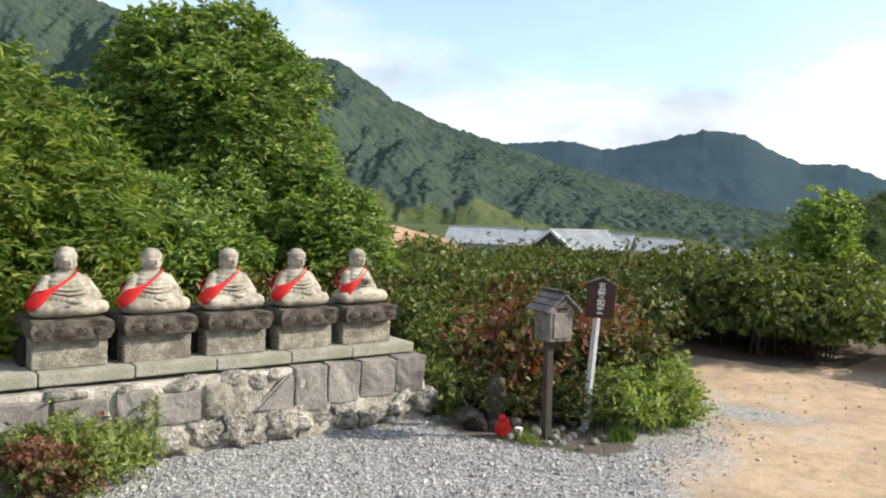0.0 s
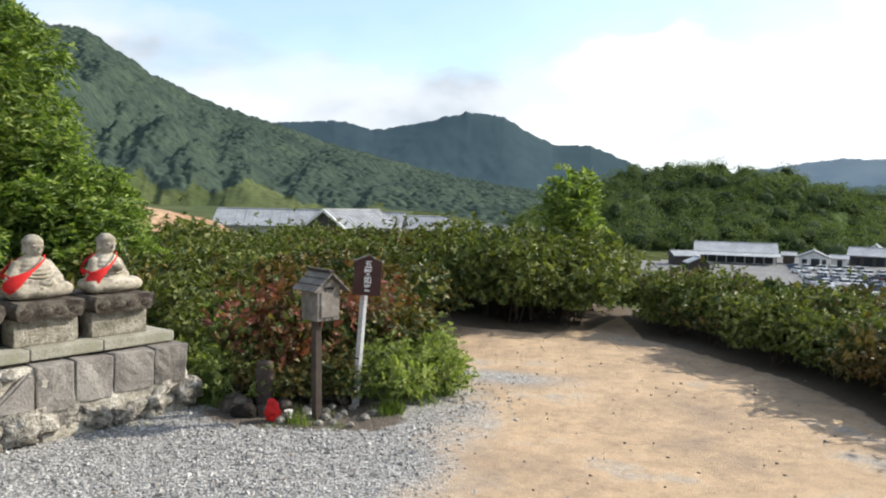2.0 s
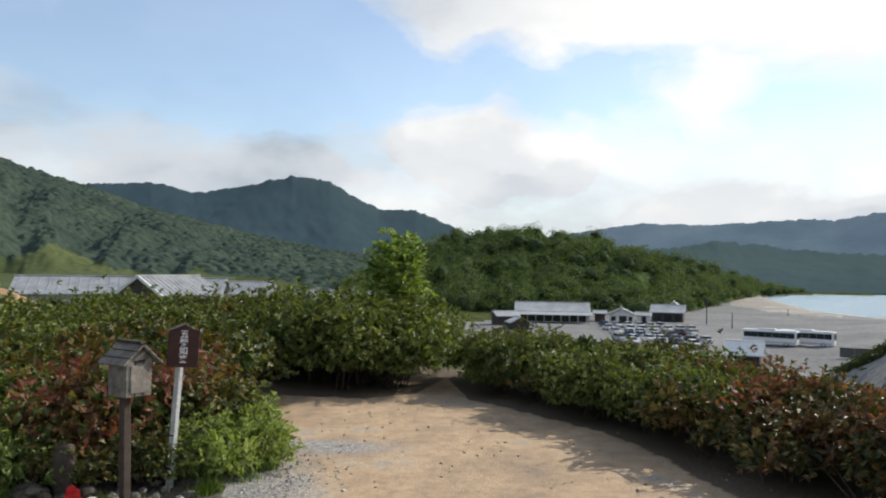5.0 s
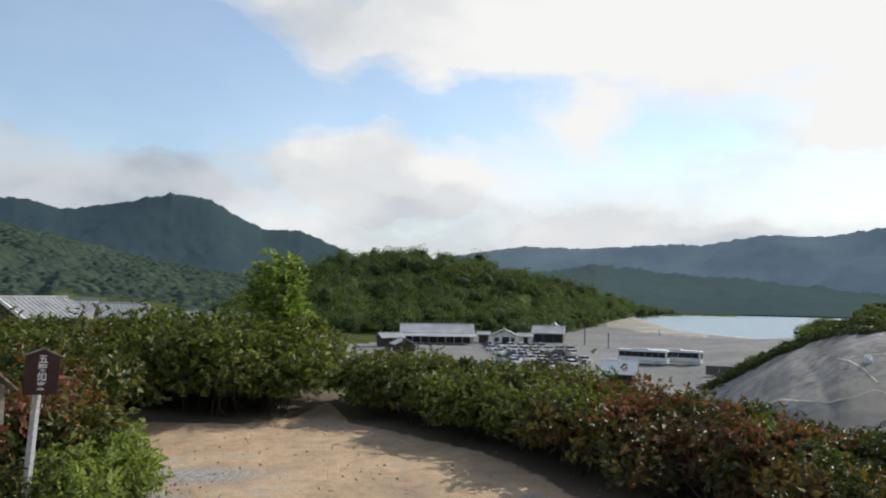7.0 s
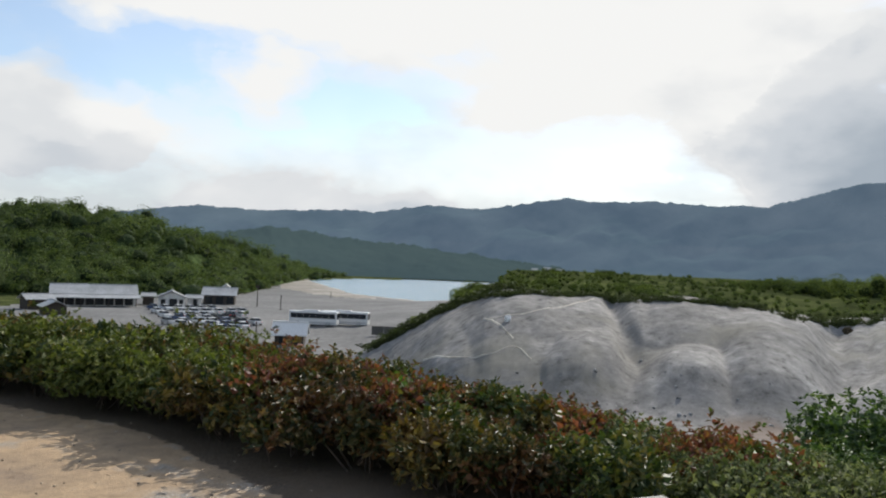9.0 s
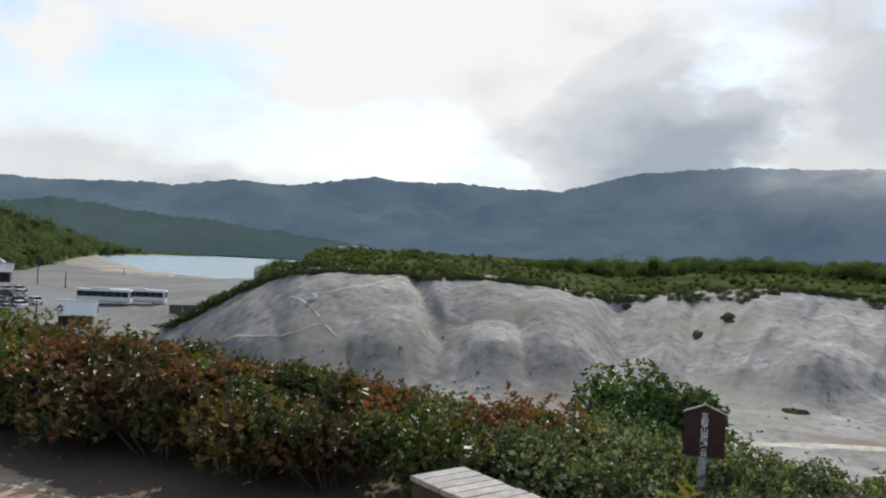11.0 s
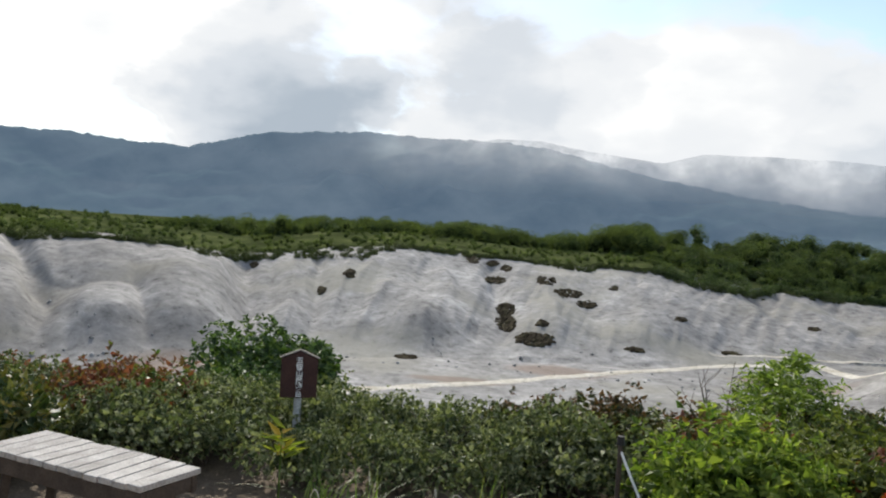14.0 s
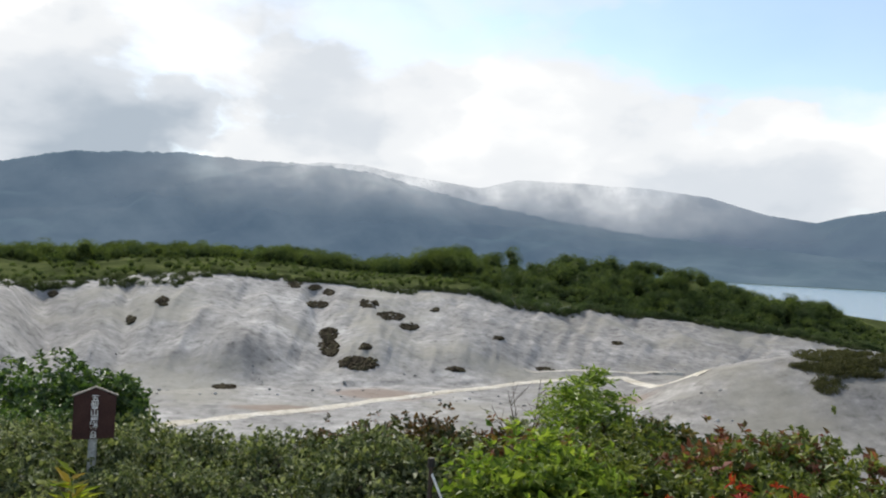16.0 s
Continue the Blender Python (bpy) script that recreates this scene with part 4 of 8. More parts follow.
hill_height = ridge("wooded_hill", "low hill covered in dense green broadleaf trees", WOOD_HILL, HILL_FAR, HILL_NEAR, MAT["wood_hill"], 103, foot=-12.6, step=0.15, rows=50, rough=0.10, tree=3)

# ---------------------------------------------------------------- leaves
def leaves(p, axis, normal, length, width, fold=0.25):
    """Folded four-cornered leaves, two triangles each, from arrays of places, directions and sizes."""
    axis = axis / np.linalg.norm(axis, axis=1, keepdims=True)
    side = np.cross(axis, normal)
    side /= np.linalg.norm(side, axis=1, keepdims=True) + 1e-9
    up = np.cross(side, axis)
    L, W = length[:, None], width[:, None]
    mid = p + axis * L * 0.45
    v = np.stack([p, mid + side * W * 0.5 + up * W * fold, p + axis * L - up * L * 0.08, mid - side * W * 0.5 + up * W * fold], 1)
    n = len(p)
    f = np.arange(n)[:, None] * 4
    faces = np.concatenate([f + [0, 1, 2], f + [0, 2, 3]])
    return v.reshape(-1, 3), faces


def lumpy_cloud(r, n, size, lobes, shell=0.55, lift=0.10):
    """Places near the surface of a heap of lobes, with the way out at each."""
    centers = np.clip(r.normal(size=(lobes, 3)), -1.5, 1.5) * np.array(size) * 0.24
    centers[:, 2] = np.abs(centers[:, 2]) * 1.0 + size[2] * 0.30
    radii = r.uniform(0.20, 0.34, lobes)
    pick = r.integers(0, lobes, n)
    d = r.normal(size=(n, 3))
    d /= np.linalg.norm(d, axis=1, keepdims=True)
    k = r.uniform(shell, 1.0, n) ** 0.6
    p = centers[pick] + d * (radii[pick] * k)[:, None] * np.array(size)
    p[:, 2] = np.where(p[:, 2] < size[2] * lift, size[2] * lift + np.abs(p[:, 2] - size[2] * lift) * 0.5, p[:, 2])
    return p, d


def shrub_mesh(name, mat, seed, size=(1.2, 1.2, 1.0), n=2600, leaf=(0.05, 0.028), lobes=14, inner=1300, whorl=0.5, sprigs=0.06, lift=0.10, rosette=6):
    """Rosettes of leaves at the shoot tips over a heap of lobes, darker leaves inside."""
    r = np.random.default_rng(seed)
    tips = n // rosette
    p, d = lumpy_cloud(r, tips, size, lobes, 0.62, lift)
    sprig = r.random(tips) < sprigs
    p[sprig] += np.array([0, 0, 1.0]) * r.uniform(0.03, 0.26, (sprig.sum(), 1)) * size[2]
    shoot = d * 0.8 + np.array([0, 0, 0.7]) + r.normal(size=(tips, 3)) * 0.35
    shoot /= np.linalg.norm(shoot, axis=1, keepdims=True)
    p, shoot = np.repeat(p, rosette, 0), np.repeat(shoot, rosette, 0)
    m = len(p)
    out = r.normal(size=(m, 3))
    out -= shoot * (out * shoot).sum(1, keepdims=True)
    out /= np.linalg.norm(out, axis=1, keepdims=True) + 1e-9
    axis = out + shoot * r.uniform(0.0, 0.9, (m, 1)) + r.normal(size=(m, 3)) * whorl * 0.25
    p = p - shoot * leaf[0] * r.uniform(0.0, 0.7, (m, 1))
    k = r.uniform(0.7, 1.3, m)
    v1, f1 = leaves(p, axis, shoot + r.normal(size=(m, 3)) * 0.25, leaf[0] * k, leaf[1] * k)
    r2 = np.random.default_rng(seed)
    q, e = lumpy_cloud(r2, inner, size, lobes, 0.2, lift)
    q = q - e * 0.09 * np.array(size)
    v2, f2 = leaves(q, e + r.normal(size=(inner, 3)), r.normal(size=(inner, 3)), np.full(inner, leaf[0] * 1.7), np.full(inner, leaf[1] * 2.2))
    return mesh_of(name, np.concatenate([v1, v2]), np.concatenate([f1, f2 + len(v1)]), [mat])


def stem_mesh(name, mat, seed, size, count=7, thick=0.012):
    r = np.random.default_rng(seed)
    bm = bmesh.new()
    for _ in range(count):
        foot = Vector((r.normal() * 0.08 * size[0], r.normal() * 0.08 * size[1], -0.05))
        mid = foot + Vector((r.normal() * 0.12 * size[0], r.normal() * 0.12 * size[1], size[2] * 0.4))
        tip = mid + Vector((r.normal() * 0.16 * size[0], r.normal() * 0.16 * size[1], size[2] * 0.34))
        rod(foot, mid, thick, thick * 0.7, 5, bm)
        rod(mid, tip, thick * 0.7, thick * 0.3, 5, bm)
    me = bpy.data.meshes.new(name)
    bm.to_mesh(me)
    bm.free()
    me.materials.append(mat)
    return me


G = {}
G["hedge"] = leafy("hedge_leaf", [(0.0, (0.026, 0.042, 0.013)), (0.45, (0.060, 0.090, 0.023)), (0.8, (0.125, 0.150, 0.036)), (1.0, (0.23, 0.225, 0.058))],
                   0.5, 0.15, 0.32, 1.1, [(0.0, (0.055, 0.040, 0.013)), (0.5, (0.12, 0.064, 0.020)), (1.0, (0.20, 0.145, 0.034))], (0.44, 0.62))
G["bronze"] = leafy("bronze_leaf", [(0.0, (0.026, 0.034, 0.012)), (0.45, (0.058, 0.066, 0.020)), (0.8, (0.115, 0.108, 0.030)), (1.0, (0.20, 0.165, 0.050))],
                    0.5, 0.13, 0.32, 1.3, [(0.0, (0.05, 0.028, 0.014)), (0.5, (0.115, 0.048, 0.022)), (1.0, (0.18, 0.09, 0.034))], (0.47, 0.63))
G["green"] = leafy("fresh_leaf", [(0.0, (0.042, 0.058, 0.015)), (0.5, (0.102, 0.126, 0.029)), (1.0, (0.215, 0.225, 0.064))], 0.55, 0.24, 0.3)
G["tree"] = leafy("walnut_leaf", [(0.0, (0.042, 0.075, 0.016)), (0.5, (0.125, 0.19, 0.036)), (1.0, (0.32, 0.38, 0.10))], 0.55, 0.34, 0.3)
G["red"] = leafy("russet_leaf", [(0.0, (0.07, 0.055, 0.020)), (0.4, (0.165, 0.058, 0.038)), (0.75, (0.245, 0.076, 0.054)), (1.0, (0.165, 0.135, 0.048))], 0.55, 0.28, 0.3, 1.6,
                 [(0.0, (0.025, 0.06, 0.012)), (1.0, (0.08, 0.14, 0.03))], (0.54, 0.66))
G["olive"] = leafy("small_grey_leaf", [(0.0, (0.038, 0.054, 0.024)), (0.5, (0.118, 0.138, 0.064)), (1.0, (0.33, 0.335, 0.19))], 0.62, 0.2, 0.15)
G["dark"] = leafy("broad_dark_leaf", [(0.0, (0.022, 0.042, 0.014)), (0.6, (0.062, 0.108, 0.032)), (1.0, (0.16, 0.22, 0.07))], 0.5, 0.22, 0.35)
G["weeds"] = leafy("light_weed_leaf", [(0.0, (0.075, 0.105, 0.028)), (0.5, (0.185, 0.225, 0.062)), (1.0, (0.36, 0.39, 0.15))], 0.55, 0.42, 0.3)
G["young"] = leafy("young_leaf", [(0.0, (0.075, 0.115, 0.024)), (0.6, (0.15, 0.205, 0.043)), (1.0, (0.29, 0.335, 0.095))], 0.5, 0.38, 0.35)
G["lime"] = leafy("lime_leaf", [(0.0, (0.065, 0.105, 0.02)), (0.6, (0.14, 0.19, 0.035)), (1.0, (0.26, 0.30, 0.065))], 0.6, 0.4, 0.25)
G["scarlet"] = leafy("scarlet_leaf", [(0.0, (0.16, 0.02, 0.018)), (0.6, (0.32, 0.035, 0.025)), (1.0, (0.42, 0.09, 0.03))], 0.6, 0.3, 0.2)
G["grass"] = leafy("grass_blade", [(0.0, (0.05, 0.09, 0.02)), (0.6, (0.11, 0.17, 0.035)), (1.0, (0.22, 0.24, 0.07))], 0.5, 0.35, 0.3)
G["canopy"] = leafy("hill_tree_leaf", [(0.0, (0.060, 0.086, 0.034)), (0.5, (0.125, 0.162, 0.062)), (1.0, (0.22, 0.255, 0.10))], 0.7, 0.2, 0.15, 0.035,
                    [(0.0, (0.034, 0.052, 0.024)), (0.6, (0.070, 0.096, 0.040)), (1.0, (0.12, 0.15, 0.06))], (0.47, 0.60))
G["crest"] = leafy("scrub_leaf", [(0.0, (0.045, 0.060, 0.020)), (0.5, (0.105, 0.130, 0.044)), (1.0, (0.22, 0.265, 0.078))], 0.75, 0.25, 0.1, 0.09,
                   [(0.0, (0.025, 0.040, 0.014)), (0.6, (0.052, 0.074, 0.024)), (1.0, (0.10, 0.125, 0.04))], (0.47, 0.60))
G["bush"] = leafy("dark_bush_leaf", [(0.0, (0.026, 0.042, 0.015)), (0.5, (0.060, 0.088, 0.028)), (1.0, (0.125, 0.165, 0.05))], 0.6, 0.15, 0.2)
G["ridge_mid"] = leafy("ridge_bush_leaf", [(0.0, (0.036, 0.054, 0.018)), (0.5, (0.082, 0.112, 0.036)), (1.0, (0.165, 0.205, 0.062))], 0.7, 0.2, 0.12)
G["mound"] = leafy("heath_leaf", [(0.0, (0.04, 0.042, 0.018)), (0.5, (0.082, 0.08, 0.032)), (1.0, (0.14, 0.13, 0.055))], 0.7, 0.15, 0.1)
G["turf"] = leafy("dark_turf", [(0.0, (0.035, 0.042, 0.016)), (0.5, (0.055, 0.07, 0.024)), (1.0, (0.09, 0.11, 0.036))], 0.6, 0.15, 0.2)
MAT["bark"] = grained("bark", [(0.06, 0.045, 0.035), (0.13, 0.10, 0.075)], 14, 70, 0.9, 0.6, 0.01, spec=0.2)


def shrub_kind(name, label, mat, size, group, seed, **more):
    """Builds a shrub once; plant() then sets copies of it."""
    ob = thing(name, label, "shrub", group=group)
    part("foliage", shrub_mesh(name + "_foliage", mat, seed, size, **more), mat, ob)
    part("branchwork", stem_mesh(name + "_stems", MAT["bark"], seed, size), MAT["bark"], ob)
    ob["used"] = 0
    return ob


def plant(kind, x, y, grow=1.0, turn=None, sink=0.04):
    z = float(land(np.array(x), np.array(y))) - sink
    turn = rng.uniform(0, 360) if turn is None else turn
    m = pose(x, y, z, 0, 0, turn)
    if not kind["used"]:
        kind["used"] = 1
        kind.matrix_basis = m
        kind.scale = (grow,) * 3
        return kind
    ob = copy_thing(kind, m)
    ob.scale = (grow,) * 3
    return ob


HEDGE = "hedge round the clearing"
hedge_kinds = [shrub_kind("hedge_shrub", "dense evergreen hedge shrub with glossy green and bronze leaves", G["hedge"], (1.3, 1.3, 1.0), HEDGE, 200 + k,
                          n=3000, leaf=(0.068, 0.034), lift=0.3, inner=1000) for k in range(4)]
green_kinds = [shrub_kind("green_shrub", "leafy green shrub growing behind the clearing", G["green"], (1.4, 1.4, 1.1), HEDGE, 220 + k, n=3600, leaf=(0.066, 0.031), inner=1100, lift=0.28, sprigs=0.14) for k in range(2)]
bronze_kinds = [shrub_kind("bronze_shrub", "dense evergreen hedge shrub turning bronze and reddish brown", G["bronze"], (1.3, 1.3, 1.0), HEDGE, 280 + k,
                           n=3000, leaf=(0.066, 0.033), lift=0.3, inner=1000, sprigs=0.12) for k in range(3)]
olive_kinds = [shrub_kind("small_leaved_shrub", "clipped grey-green shrub with small leaves", G["olive"], (1.2, 1.2, 0.9), HEDGE, 240 + k, n=3200, leaf=(0.046, 0.025), inner=1000)
               for k in range(3)]
red_kinds = [shrub_kind("russet_shrub", "shrub with russet red autumn leaves", G["red"], (1.1, 1.1, 0.9), HEDGE, 260 + k, n=2600, leaf=(0.062, 0.031), inner=900) for k in range(2)]


# where one stands while facing a bearing: bearing, x, y
STAND = np.array([(-92, 0.28, -0.22), (-84, 0.25, -0.21), (-78, 0.23, -0.20), (-72, 0.29, -0.13), (-57, 0.33, -0.05), (-47, 0.33, 0.04), (-36, 0.22, 0.02), (-26, 0.09, 0.0), (-15, 0.0, 0.0)])


def at(turn, far):
    x, y = np.interp(turn, STAND[:, 0], STAND[:, 1]), np.interp(turn, STAND[:, 0], STAND[:, 2])
    return float(x) - math.sin(radians(turn)) * far, float(y) + math.cos(radians(turn)) * far


def hedge_run(kinds, rows, wobble=0.12):
    """Shrubs at (bearing, distance, height)."""
    for turn, far, high in rows:
        kind = kinds[int(rng.integers(len(kinds)))]
        x, y = at(turn + rng.normal() * wobble, far + rng.normal() * wobble)
        base = float(land(np.array(x), np.array(y)))
        tall = kind["tall"]
        plant(kind, x, y, max(0.3, (high - base) / tall))


def note_height(kind):
    me = [c for c in kind.children if c.name.startswith("foliage")][0].data
    co = np.empty(len(me.vertices) * 3, np.float32)
    me.vertices.foreach_get("co", co)
    kind["tall"] = float(np.percentile(co.reshape(-1, 3)[:, 2], 98.5))



for kind in hedge_kinds + green_kinds + olive_kinds + red_kinds + bronze_kinds:
    note_height(kind)


def spread(a0, a1, d0, d1, gap):
    """Even places over a stretch of the plan, as (bearing, distance)."""
    out = []
    d = d0
    while d <= d1:
        turn = a0
        while turn > a1:
            out.append((turn, d))
            turn -= math.degrees(gap / d)
        d += gap * 0.9
    return out


# far hedge, straight ahead behind the sandy clearing
hedge_run(hedge_kinds[:2] + green_kinds * 2, [(a, d, EYE + d * math.tan(radians(np.interp(a, [-6, -4, 3, 9, 15, 22, 30], [-3.4, -2.2, -2.0, -2.3, -2.6, -2.7, -2.4]))) + rng.normal() * 0.13 - 0.07)
                        for a, d in spread(30, -2.6, 11.5, 15.4, 0.82) if d > np.interp(a, [-3, 3, 5, 12, 16], [11.0, 11.2, 12.2, 12.4, 11.6])], 0.22)
hedge_run(green_kinds, [(-2.6, 11.9, 1.05), (-0.6, 12.1, 1.0), (-3.4, 12.9, 1.15)])
hedge_run(green_kinds, [(a, 14.6 + rng.normal() * 0.8, EYE + 14.6 * math.tan(radians(-1.95 + rng.normal() * 0.5))) for a in np.arange(28, -3, -2.6)])
hedge_run(green_kinds, [(a, d, 1.05) for a, d in spread(30, 20, 9.2, 11.4, 0.9)])
# hedge to the right of the path
TOP_B = ([-125, -112, -100, -88, -76, -60, -53, -43, -34.5, -30, -19, -10, -6], [-10.3, -10.6, -11.2, -11.6, -12.6, -11.3, -10.6, -9.3, -8.0, -6.9, -5.5, -4.5, -3.8])
FRONT_B = ([-125, -100, -80, -66, -56, -46, -38, -30, -20, -13, -7.5], [4.7, 4.8, 5.0, 5.2, 5.3, 5.5, 5.95, 6.85, 8.45, 9.95, 11.0])
rows_b, rows_c, rows_r, rows_g = [], [], [], []
for layer in range(4):
    turn = -9.9
    while turn > (-124 if layer < 3 else -60):
        far = float(np.interp(turn, *FRONT_B)) + 0.35 + layer * 0.6
        high = EYE + far * math.tan(radians(float(np.interp(turn, *TOP_B)))) - (0.12 if layer == 0 else 0.0) + 0.03 * layer
        if turn > -37:
            (rows_g if turn > -24 and rng.random() < 0.3 else rows_r if turn < -26 and layer > 0 and rng.random() < 0.45 else rows_b).append((turn, far, high + rng.normal() * 0.05))
        elif turn > -58:
            chance = rng.random()
            (rows_r if (layer > 0 and chance < 0.82) else rows_b if chance < 0.8 or turn > -46 else rows_c).append((turn, far, high + rng.normal() * 0.03))
        elif turn > -84:
            rows_c.append((turn, far, high))
        elif turn > -98:
            (rows_c if layer == 0 or rng.random() < 0.5 else rows_r if rng.random() < 0.3 else rows_b).append((turn, far, high))
        else:
            (rows_g if rng.random() < 0.5 else rows_r if rng.random() < 0.08 else rows_b if rng.random() < 0.35 else rows_c).append((turn, far, high))
        turn -= math.degrees(0.62 / far)
for row in rows_b:
    chance = 0.62 * (1 - float(smooth(-34, -14, np.array(row[0]))))
    hedge_run(bronze_kinds if rng.random() < chance else hedge_kinds, [row])
hedge_run(olive_kinds, rows_c)
hedge_run(red_kinds, rows_r)
hedge_run(green_kinds, rows_g)

# ---------------------------------------------------------------- stone, wood and cloth
MAT["mortar"] = grained("lime_mortar", [(0.29, 0.26, 0.20), (0.43, 0.395, 0.32), (0.56, 0.525, 0.445)], 7, 55, 0.95, 0.8, 0.02, spec=0.15, stain=(0.20, 0.19, 0.16))
MAT["block"] = grained("grey_andesite_block", [(0.145, 0.13, 0.115), (0.225, 0.205, 0.18), (0.31, 0.285, 0.25)], 5, 60, 0.9, 0.6, 0.012, spec=0.2, random_value=0.2)
MAT["rubble"] = grained("knobbly_pale_rock", [(0.09, 0.08, 0.065), (0.28, 0.255, 0.21), (0.56, 0.53, 0.465)], 15, 48, 0.9, 1.0, 0.03, spec=0.2, random_value=0.22)
MAT["concrete"] = grained("mossy_concrete", [(0.22, 0.21, 0.16), (0.31, 0.295, 0.235), (0.40, 0.38, 0.315)], 4, 60, 0.9, 0.35, 0.006, spec=0.2, stain=(0.22, 0.22, 0.15))
MAT["pier"] = grained("lichened_pier_stone", [(0.17, 0.15, 0.112), (0.28, 0.255, 0.20), (0.42, 0.39, 0.32)], 14, 70, 0.9, 0.9, 0.014, spec=0.2, stain=(0.15, 0.14, 0.10), random_value=0.1)
MAT["slab"] = grained("dark_weathered_slab", [(0.026, 0.021, 0.016), (0.06, 0.048, 0.038), (0.16, 0.135, 0.105)], 9, 50, 0.9, 0.7, 0.012, spec=0.2, stain=(0.17, 0.15, 0.12))
MAT["statue"] = grained("pale_weathered_statue_stone", [(0.20, 0.175, 0.125), (0.36, 0.322, 0.25), (0.50, 0.455, 0.37)], 9, 80, 0.9, 0.6, 0.006, spec=0.2, stain=(0.17, 0.15, 0.12), random_value=0.07)
# near black stone; between the piers this colour stands for deep shade
MAT["near_black"] = grained("near_black_stone", [(0.014, 0.012, 0.010), (0.024, 0.021, 0.018), (0.04, 0.035, 0.03)], 9, 60, 0.95, 0.5, 0.01, spec=0.05)
MAT["red"] = grained("red_cloth", [(0.42, 0.012, 0.012), (0.56, 0.018, 0.016), (0.66, 0.03, 0.022)], 9, 160, 0.75, 0.3, 0.004, spec=0.3)
MAT["old_wood"] = grained("weathered_grey_wood", [(0.11, 0.095, 0.08), (0.19, 0.17, 0.145), (0.27, 0.25, 0.22)], 10, 90, 0.85, 0.4, 0.004, spec=0.25)
MAT["dark_wood"] = grained("dark_damp_wood", [(0.05, 0.038, 0.03), (0.09, 0.07, 0.055)], 10, 90, 0.85, 0.4, 0.004, spec=0.25)
MAT["bench_top"] = grained("bleached_plank", [(0.27, 0.25, 0.225), (0.38, 0.355, 0.325), (0.47, 0.445, 0.415)], 6, 90, 0.8, 0.4, 0.003, spec=0.3, random_value=0.1)
MAT["sign_brown"] = grained("brown_sign_paint", [(0.040, 0.018, 0.016), (0.055, 0.024, 0.02), (0.068, 0.032, 0.026)], 9, 120, 0.6, 0.15, 0.002, spec=0.25)
MAT["white"] = plain("white_paint", (0.78, 0.77, 0.74), 0.55)
MAT["pale_metal"] = plain("galvanised_pole", (0.52, 0.53, 0.54), 0.45, 0.35)
MAT["slate"] = plain("dark_slot", (0.02, 0.018, 0.016), 0.8)

# ---------------------------------------------------------------- the terrace with five seated statues
WALL = pose(-2.77, 6.14, 0, 0, 0, 61.2)       # local: x runs to the open end, y into the bank, z up


def rough_block(size, seed, worn=0.016, skew=0.02):
    """A hewn block with worn edges and an uneven face."""
    bm = box(size, (0, 0, 0))
    for v in bm.verts:
        v.co += Vector((noise.noise(v.co * 9 + Vector((seed, 0, 0))), 0, noise.noise(v.co * 9 + Vector((0, seed, 0))))) * skew
    bmesh.ops.bevel(bm, geom=bm.edges[:], offset=worn, segments=2, affect="EDGES", profile=0.6)
    bmesh.ops.subdivide_edges(bm, edges=[e for e in bm.edges if e.calc_length() > 0.07], cuts=4, use_grid_fill=True)
    for v in bm.verts:
        n = noise.noise(v.co * 11 + Vector((seed, seed, 0))) + 0.5 * noise.noise(v.co * 27 + Vector((seed, 0, seed)))
        v.co += Vector((0.3 * n, n, 0.3 * n)) * 0.012
    return bm


